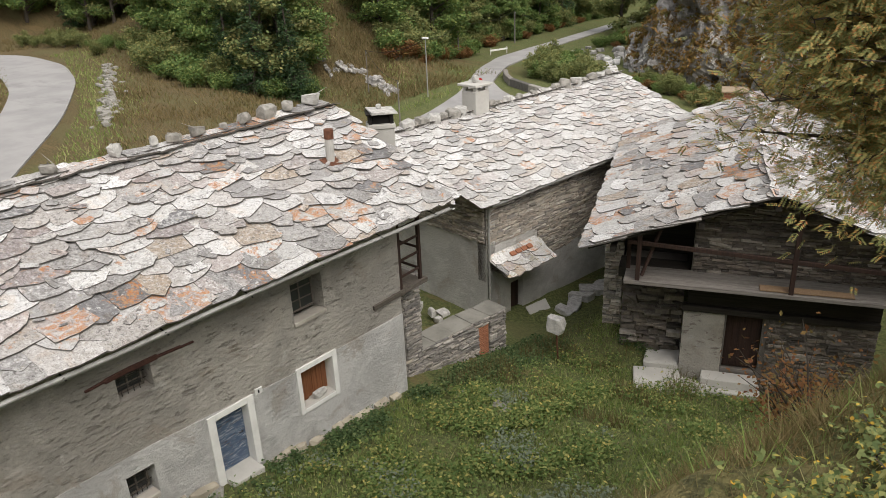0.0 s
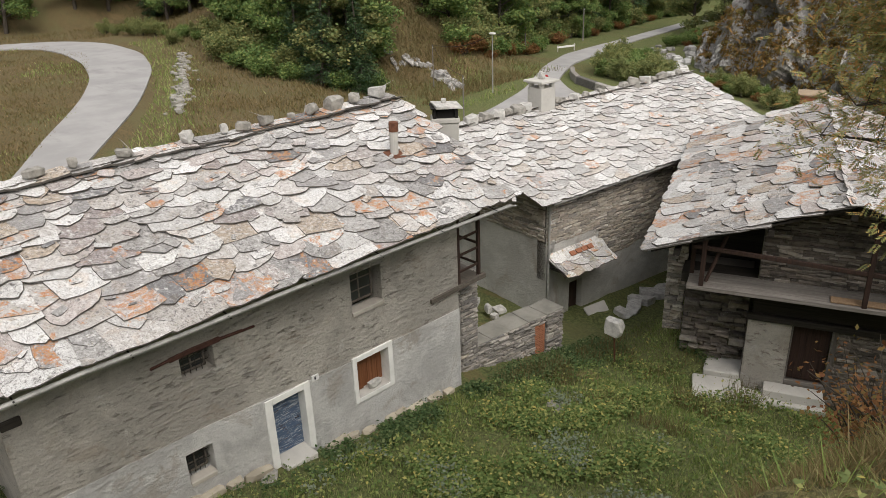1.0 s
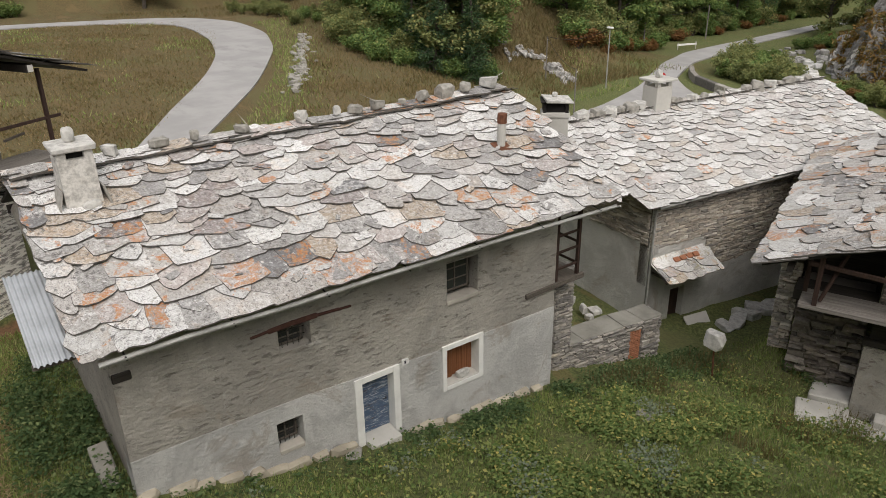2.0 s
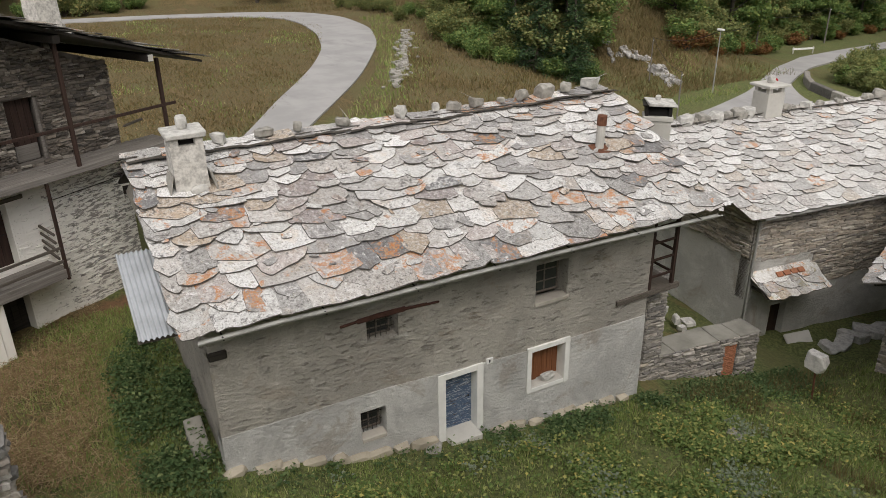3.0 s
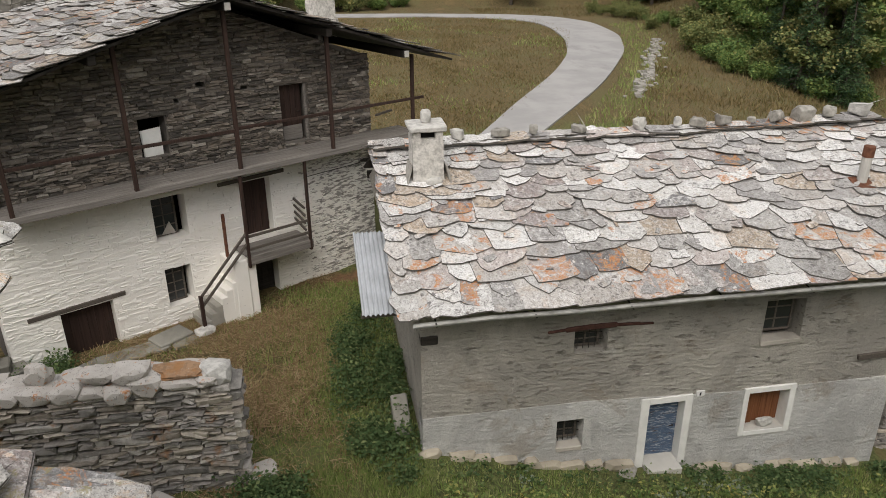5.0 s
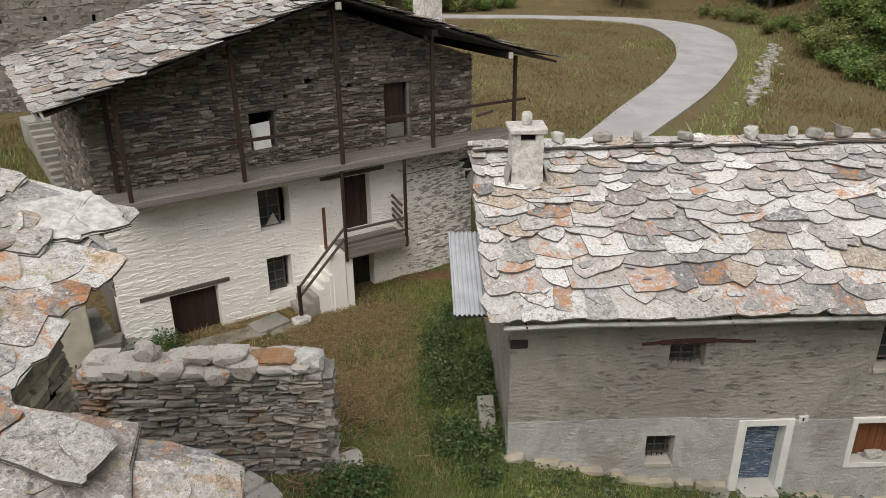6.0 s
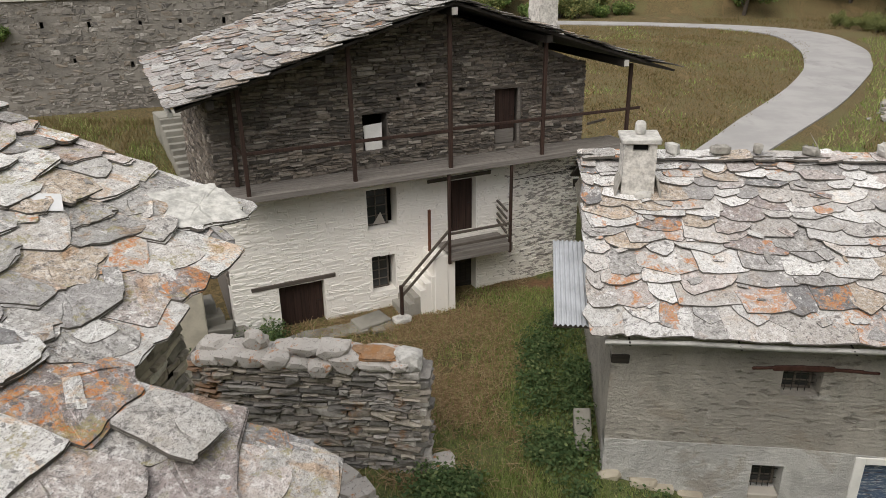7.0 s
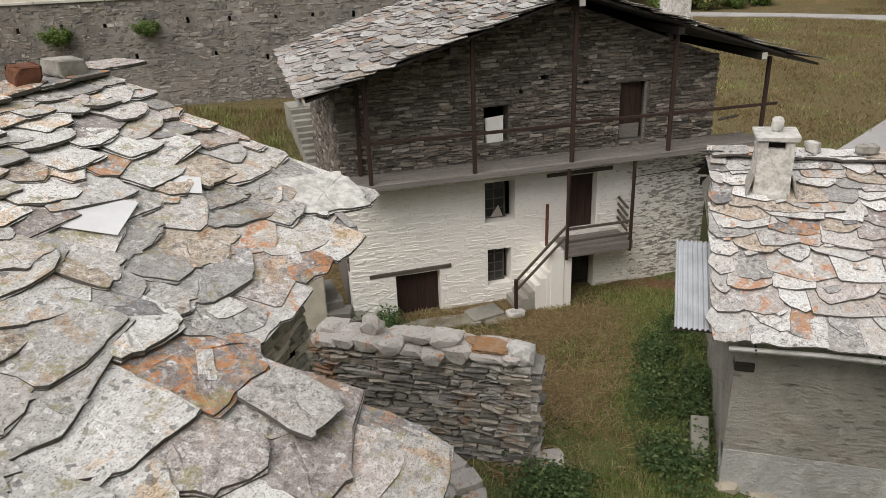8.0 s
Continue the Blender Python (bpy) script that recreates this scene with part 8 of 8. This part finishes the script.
# ---- the rowan at the top of the bank ----
def compound_leaves(at, out, r, length=0.16):
    """A feathered leaf of paired leaflets at each place."""
    quads = []
    n = len(at)
    d = out + r.normal(0, 0.45, (n, 3)) + np.array([0, 0, -0.25])
    d /= np.linalg.norm(d, axis=1, keepdims=True)
    side = np.cross(d, np.array([0, 0, 1.0]) + r.normal(0, 0.35, (n, 3)))
    side /= np.linalg.norm(side, axis=1, keepdims=True)
    ln = (length * r.uniform(0.7, 1.25, n))[:, None]
    for k in range(6):
        f = 0.22 + 0.14 * k
        root = at + d * ln * f
        for s in (-1, 1):
            tip = root + (side * s * 0.86 + d * 0.5) * ln * 0.33
            w = np.cross(side * s, np.cross(d, side)) * ln * 0.065
            mid = (root + tip) / 2
            quads.append(np.stack([root, mid + w, tip, mid - w], 1))
    return np.concatenate(quads)


def rowan():
    r = np.random.default_rng(181)
    x0, y0 = 12.75, 6.2
    z0 = float(land(x0, y0))
    h = thing("rowan_tree", "rowan tree turning orange and olive on the bank", "tree", pose(x0, y0, z0))
    bm = bmesh.new()
    tube(bm, [(0, 0, -0.4), (-0.05, -0.05, 1.2), (-0.2, -0.15, 2.6), (-0.35, -0.3, 4.4), (-0.5, -0.35, 6.2)], [0.13, 0.11, 0.09, 0.06, 0.025], 9)
    twigs, ways = [], []
    for k in range(62):
        f = r.uniform(0.22, 1.0)
        start = Vector((-0.5 * f, -0.35 * f, 0.6 + 5.6 * f))
        a = radians(r.uniform(95, 275)) if k % 5 else radians(r.uniform(0, 360))
        reach = r.uniform(0.9, 2.1) * (1.15 - 0.55 * f)
        end = start + Vector((math.cos(a) * reach, math.sin(a) * reach * 0.8, reach * r.uniform(-0.25, 0.35)))
        mid = start.lerp(end, 0.5) + Vector((0, 0, 0.12 * reach))
        tube(bm, [start, mid, end], [0.035, 0.02, 0.007], 5)
        for t in np.linspace(0.25, 1.0, 7):
            p = start.lerp(end, t) + Vector((0, 0, 0.3 * reach * t * (1 - t)))
            for _ in range(2):
                q = p + Vector(r.normal(0, 0.2, 3))
                tube(bm, [p, q], [0.006, 0.003], 3)
                for g in range(26):
                    twigs.append(np.array(q) + r.normal(0, 0.19, 3))
                    ways.append(np.array(q - start) / max((q - start).length, 0.01))
    part("trunk", bm, BARK, h, "dark slender trunk and branches")
    quad_cloud("crown", compound_leaves(np.array(twigs), np.array(ways), r, 0.125), AUTUMN, h)


rowan()


def lobed_leaves(centres, size, r):
    """Leaves of three lobes, turned at random."""
    n = len(centres)
    a = r.uniform(0, 6.283, n)
    up = r.normal(0, 0.45, (n, 3)) + np.array([0, 0, 1.0])
    up /= np.linalg.norm(up, axis=1, keepdims=True)
    d = np.stack([np.cos(a), np.sin(a), np.zeros(n)], -1)
    d -= up * np.sum(d * up, 1, keepdims=True)
    d /= np.linalg.norm(d, axis=1, keepdims=True)
    side = np.cross(up, d)
    s = np.asarray(size)[:, None]
    out = []
    for turn, ln in ((0.0, 1.0), (0.95, 0.75), (-0.95, 0.75)):
        e = d * math.cos(turn) + side * math.sin(turn)
        w = np.cross(up, e)
        tip = centres + e * s * ln - up * s * 0.12
        mid = centres + e * s * ln * 0.5 + up * s * 0.05
        out.append(np.stack([centres, mid + w * s * 0.24, tip, mid - w * s * 0.24], 1))
    return np.concatenate(out)


def near_brush():
    """Brambles and shrubs along the edge of the bank."""
    r = np.random.default_rng(191)
    spots = [(13.35, 0.3, 0.16), (13.4, 0.75, 0.26), (13.45, 1.25, 0.42), (13.3, 1.1, 0.24), (13.25, 1.7, 0.34), (13.32, 2.3, 0.6), (13.2, 0.6, 0.1), (13.22, 0.12, 0.08), (13.1, 0.05, 0.07), (13.2, 2.0, 0.3), (13.2, 2.9, 0.5), (13.4, 3.2, 0.9)]
    for k, (x, y, hgt) in enumerate(spots):
        z = float(land(x, y))
        h = thing("bramble_bush", "bramble bush with green and yellow autumn leaves on the bank", "shrub", pose(x, y, z), "brambles on the bank")
        bm = bmesh.new()
        pts = []
        for c in range(18):
            a = r.uniform(0, 6.283)
            rr = r.uniform(0.05, 0.2)
            tip = Vector((math.cos(a) * rr, math.sin(a) * rr, hgt * r.uniform(0.3, 1.0)))
            tube(bm, [(0, 0, -0.1), tip * 0.5 + Vector((0, 0, hgt * 0.2)), tip], [0.006, 0.004, 0.002], 4)
            t = r.uniform(0.25, 1.05, (34, 1))
            pts.append(t * np.array(tip) + r.normal(0, 0.055, (34, 3)))
        part("cane_cluster", bm, BARK, h)["kind"] = "stuff"
        pts = np.concatenate(pts)
        quad_cloud("leaves", lobed_leaves(pts, r.uniform(0.012, 0.036, len(pts)), r), BRAMBLE, h)["kind"] = "stuff"
    for k, (x, y, hgt) in enumerate(((11.75, 5.9, 1.2), (11.95, 5.4, 1.0), (11.5, 6.8, 1.4), (12.2, 4.6, 0.8))):
        z = float(land(x, y))
        h = thing("russet_shrub", "twiggy shrub with sparse russet leaves on the bank", "shrub", pose(x, y, z), "russet shrubs")
        bm = bmesh.new()
        pts = []
        for c in range(22):
            a = r.uniform(0, 6.283)
            rr = r.uniform(0.2, 0.8)
            tip = Vector((math.cos(a) * rr, math.sin(a) * rr, hgt * r.uniform(0.5, 1.05)))
            tube(bm, [(0, 0, -0.1), tip * 0.5 + Vector((0, 0, 0.1)), tip], [0.012, 0.008, 0.003], 4)
            t = r.uniform(0.4, 1.0, (22, 1))
            pts.append(t * np.array(tip) + r.normal(0, 0.1, (22, 3)))
        part("twig_cluster", bm, BARK, h)["kind"] = "stuff"
        pts = np.concatenate(pts)
        quad_cloud("leaves", leaf_quads(pts, r.uniform(0.04, 0.075, len(pts)), r, 0.5, 0.6), RUSSET, h)["kind"] = "stuff"


near_brush()


# ---- grass and weeds ----
FOOTPRINTS = [[(0.05, -0.05), (0.05, 11.6), (-9, 11.6), (-9, -0.05)], [(-2.5, 18.8), (-1.2, 33.5), (-9.5, 34), (-11, 19.6)],
              [(-4.9, -9.9), (-10.8, 0.1), (-17.2, -3.7), (-11.3, -13.7)], [(0.45, -3.4), (0.45, -9), (-0.4, -9), (-0.4, -3.4)],
              [(4.1, -5.8), (10.6, -3.8), (10.6, -14), (4.1, -14)], [(5.4, 18.5), (10.4, 20.6), (6.0, 31), (-1.5, 28)]]


def spread(count, x0, x1, y0, y1, r, weight=None):
    """Places on open ground."""
    x, y = r.uniform(x0, x1, count), r.uniform(y0, y1, count)
    keep = np.ones(count, bool)
    for poly in FOOTPRINTS:
        inside = np.zeros(count, bool)
        for (ax, ay), (bx, by) in zip(poly, poly[1:] + poly[:1]):
            if ay == by:
                continue
            inside ^= ((ay > y) != (by > y)) & (x < (bx - ax) * (y - ay) / (by - ay) + ax)
        keep &= ~inside
    if weight is not None:
        keep &= r.random(count) < weight(x, y)
    x, y = x[keep], y[keep]
    return np.stack([x, y, land(x, y)], -1)


def patchy(x, y, scale, seed, lo=-0.15, hi=0.35):
    """A patchy weight between 0 and 1."""
    v = np.array([noise.noise(Vector((a * scale, b * scale, seed))) for a, b in zip(x, y)])
    return smooth(lo, hi, v)


def blades(name, base, lo, hi, width, r, mat, label, lean=0.35):
    n = len(base)
    hgt = r.uniform(lo, hi, n)[:, None]
    a = r.uniform(0, 6.283, n)
    side = np.stack([np.cos(a), np.sin(a), np.zeros(n)], -1) * (width * r.uniform(0.6, 1.4, n))[:, None]
    tip = base + np.concatenate([r.normal(0, lean, (n, 2)) * hgt, hgt], -1)
    ob = quad_cloud(name, np.stack([base - side - [0, 0, 0.03], base + side - [0, 0, 0.03], tip], 1), mat)
    return tagged(ob, label, "grass", kind="stuff")


def grow():
    r = np.random.default_rng(201)
    meadow = lambda x, y: 0.25 + 0.75 * patchy(x, y, 0.7, 3)
    blades("meadow_grass", spread(150000, 0.28, 10.5, -3, 22, r, meadow), 0.05, 0.2, 0.012, r, GRASS, "thick green meadow grass")
    blades("lane_grass", spread(80000, -9, 3.5, -9, 0, r, lambda x, y: 0.22 + 0.78 * np.exp(-(((y + 1.6) / 1.5) ** 2))), 0.06, 0.22, 0.011, r, GRASS, "green grass in the lane between houses")
    dry = lambda x, y: np.clip(0.1 + 0.9 * smooth(-1.2, -3, y), 0, 1) * (0.12 + 0.88 * patchy(x, y, 0.55, 63, -0.25, 0.3))
    base = spread(50000, -10, 0.9, -9.5, -1.4, r, dry)
    n = len(base)
    a = r.uniform(0, 6.283, n)
    d = np.stack([np.cos(a), np.sin(a), r.uniform(0.0, 0.2, n)], -1) * r.uniform(0.1, 0.5, n)[:, None]
    s = np.stack([-np.sin(a), np.cos(a), np.zeros(n)], -1) * 0.009
    base[:, 2] += r.uniform(0.01, 0.07, n)
    ob = quad_cloud("cut_straw", np.stack([base - s, base + s, base + d + s * 0.5, base + d - s * 0.5], 1), STRAW)
    tagged(ob, "cut dry straw lying over the yard", "straw", kind="stuff")
    blades("bank_grass", spread(30000, 10.3, 13.3, 0.6, 9, r, lambda x, y: (0.2 + 0.8 * patchy(x, y, 0.9, 8)) * smooth(13.2, 12.2, x)), 0.05, 0.17, 0.0035, r, DRY_GRASS, "dry tufted grass on the steep bank", 0.8)
    blades("bank_turf", spread(60000, 11.6, 13.25, -0.4, 4.0, r, lambda x, y: 0.35 + 0.65 * patchy(x, y, 1.6, 9)), 0.02, 0.09, 0.0022, r, DRY_GRASS, "short dry turf on the bank edge", 0.9)
    blades("bank_tufts", spread(14000, 11.4, 13.2, -0.4, 5.0, r, lambda x, y: 0.2 + 0.8 * patchy(x, y, 2.2, 10)), 0.03, 0.12, 0.0028, r, GRASS, "green grass tufts on the bank edge", 0.7)
    tall = spread(9000, 0.5, 6.5, 12.5, 20, r, lambda x, y: patchy(x, y, 0.6, 12, 0.0, 0.3))
    blades("tall_grass", tall, 0.3, 0.7, 0.008, r, DRY_GRASS, "tall seeding grass in the meadow", 0.25)
    blades("court_grass", spread(40000, -17, -8, -24, -11, r, lambda x, y: 0.3 + 0.7 * patchy(x, y, 0.8, 83)), 0.08, 0.34, 0.014, r, DRY_GRASS, "rank yellowing grass below the retaining wall", 0.5)
    blades("court_tufts", spread(14000, -17, -8, -24, -11, r, lambda x, y: patchy(x, y, 0.7, 85)), 0.1, 0.4, 0.013, r, GRASS, "green tufts below the retaining wall", 0.4)
    # broad weeds in patches
    cl = spread(21000, 1.2, 9.5, 0.3, 19, r, lambda x, y: (0.05 + 0.95 * patchy(x, y, 0.6, 21, -0.05, 0.4)) * (1 - 0.75 * smooth(14, 17, y)))
    pts = np.repeat(cl, 9, 0) + np.concatenate([r.normal(0, 0.12, (len(cl) * 9, 2)), r.uniform(0.08, 0.42, (len(cl) * 9, 1)) * np.repeat(r.uniform(0.5, 1.0, (len(cl), 1)), 9, 0)], -1)
    ob = quad_cloud("meadow_weeds", leaf_quads(pts, r.uniform(0.05, 0.13, len(pts)), r, 0.35, 0.6), WEED)
    tagged(ob, "broad-leaved green weeds over the meadow", "weeds", kind="stuff")
    cl = spread(3200, 1.0, 8, 2, 14, r, lambda x, y: patchy(x, y, 0.5, 33, 0.15, 0.5))
    pts = np.repeat(cl, 10, 0) + np.concatenate([r.normal(0, 0.1, (len(cl) * 10, 2)), r.uniform(0.1, 0.4, (len(cl) * 10, 1))], -1)
    ob = quad_cloud("silver_weeds", leaf_quads(pts, r.uniform(0.05, 0.12, len(pts)), r, 0.3, 0.6), PALE_WEED)
    tagged(ob, "pale silvery weeds among the grass", "weeds", kind="stuff")
    # nettles against walls
    spots = [spread(3000, -7, 1.0, -2.1, -0.15, r, lambda x, y: smooth(-2.1, -0.5, y) * (0.08 + 0.92 * patchy(x, y, 0.9, 51, -0.15, 0.3))), spread(700, 0.5, 2.4, -4.4, -2.6, r, lambda x, y: np.exp(-(((x - 0.9) / 0.8) ** 2) - ((y + 3.2) / 0.6) ** 2)),
             spread(1500, 0.25, 1.5, 0.2, 13.0, r, lambda x, y: smooth(1.5, 0.6, x) * (0.1 + 0.9 * patchy(x, y, 0.8, 57, -0.2, 0.2)) * (0.25 + 0.75 * smooth(3.0, 6.5, y))), spread(800, 0.0, 2.2, 13, 18.5, r, lambda x, y: smooth(2.2, 0.3, x)), spread(420, -5.5, -2.2, -10.6, -8.6, r), spread(300, 3.2, 4.4, 18.6, 21.5, r)]
    cl = np.concatenate(spots)
    k = 16
    up = r.uniform(0.05, 0.55, (len(cl) * k, 1)) * np.repeat(r.uniform(0.35, 1.0, (len(cl), 1)), k, 0) * np.repeat(np.where(cl[:, 1:2] > 0, 0.55, 1.0), k, 0)
    pts = np.repeat(cl, k, 0) + np.concatenate([r.normal(0, 0.1, (len(cl) * k, 2)), up], -1)
    ob = quad_cloud("nettle_patch", leaf_quads(pts, r.uniform(0.06, 0.13, len(pts)), r, 0.3, 0.6), NETTLE)
    tagged(ob, "dark green nettles crowding the wall foot", "weeds", kind="stuff")
    # rough pasture further off
    def far_turf(name, box_, count, lo, hi, mat, label, weight=None, width=0.03):
        x0, x1, y0, y1 = box_
        blades(name, spread(count, x0, x1, y0, y1, r, weight), lo, hi, width, r, mat, label, 0.5)
    on_road = lambda x, y: np.interp(x, [-86, -77.9, -66, -51.7, -39.5, -31.4, -26.8, -15], [12, 26.4, 26.2, 20.8, 15.3, 10.5, 7.6, 1.5])
    far_turf("field_stubble", (-84, -16, -14, 26), 110000, 0.06, 0.26, DRY_GRASS, "mown dry field inside the bend", lambda x, y: (y < on_road(x, y) - 0.3) * (0.25 + 0.75 * patchy(x, y, 0.2, 71)), 0.045)
    far_turf("field_tufts", (-84, -16, -14, 26), 50000, 0.1, 0.35, GRASS, "green tufts in the dry field", lambda x, y: (y < on_road(x, y) - 0.3) * patchy(x, y, 0.16, 77, 0.05, 0.45) * 0.6, 0.04)
    far_turf("field_straw", (-84, -16, -14, 26), 40000, 0.04, 0.16, STRAW, "pale straw in the dry field", lambda x, y: (y < on_road(x, y) - 0.3) * patchy(x, y, 0.3, 79, 0.0, 0.4) * 0.7, 0.05)
    far_turf("slope_grass", (-92, -24, 9, 48), 70000, 0.15, 0.5, DRY_GRASS, "long dry grass on the slope above the road", lambda x, y: ((y > on_road(x, y) + 8.0) & ~((x > -31) & (y > 30))) * (0.3 + 0.7 * patchy(x, y, 0.15, 41)), 0.035)
    spur = lambda x, y: np.exp(-(((y - 47.0 - 0.12 * (-x - 31)) / 6.0) ** 2)) * (0.25 + 0.75 * patchy(x, y, 0.25, 43))
    far_turf("spur_grass", (-66, -30, 38, 58), 60000, 0.2, 0.7, DRY_GRASS, "tall tawny grass on the rocky spur", spur, 0.03)
    far_turf("spur_straw", (-66, -30, 38, 58), 30000, 0.2, 0.6, STRAW, "pale seed heads on the rocky spur", lambda x, y: spur(x, y) * patchy(x, y, 0.4, 47), 0.018)
    far_turf("spur_green", (-66, -28, 36, 58), 26000, 0.1, 0.45, GRASS, "green tufts on the rocky spur", lambda x, y: patchy(x, y, 0.2, 49, 0.0, 0.4) * np.exp(-(((y - 46.0) / 8.0) ** 2)), 0.03)
    far_turf("verge_grass", (-70, -20, 9, 42), 40000, 0.1, 0.4, GRASS, "green verge along the lane", lambda x, y: (y > on_road(x, y) + 5.2) * np.exp(-(((y - on_road(x, y) - 6.5) / 2.5) ** 2)), 0.03)


grow()
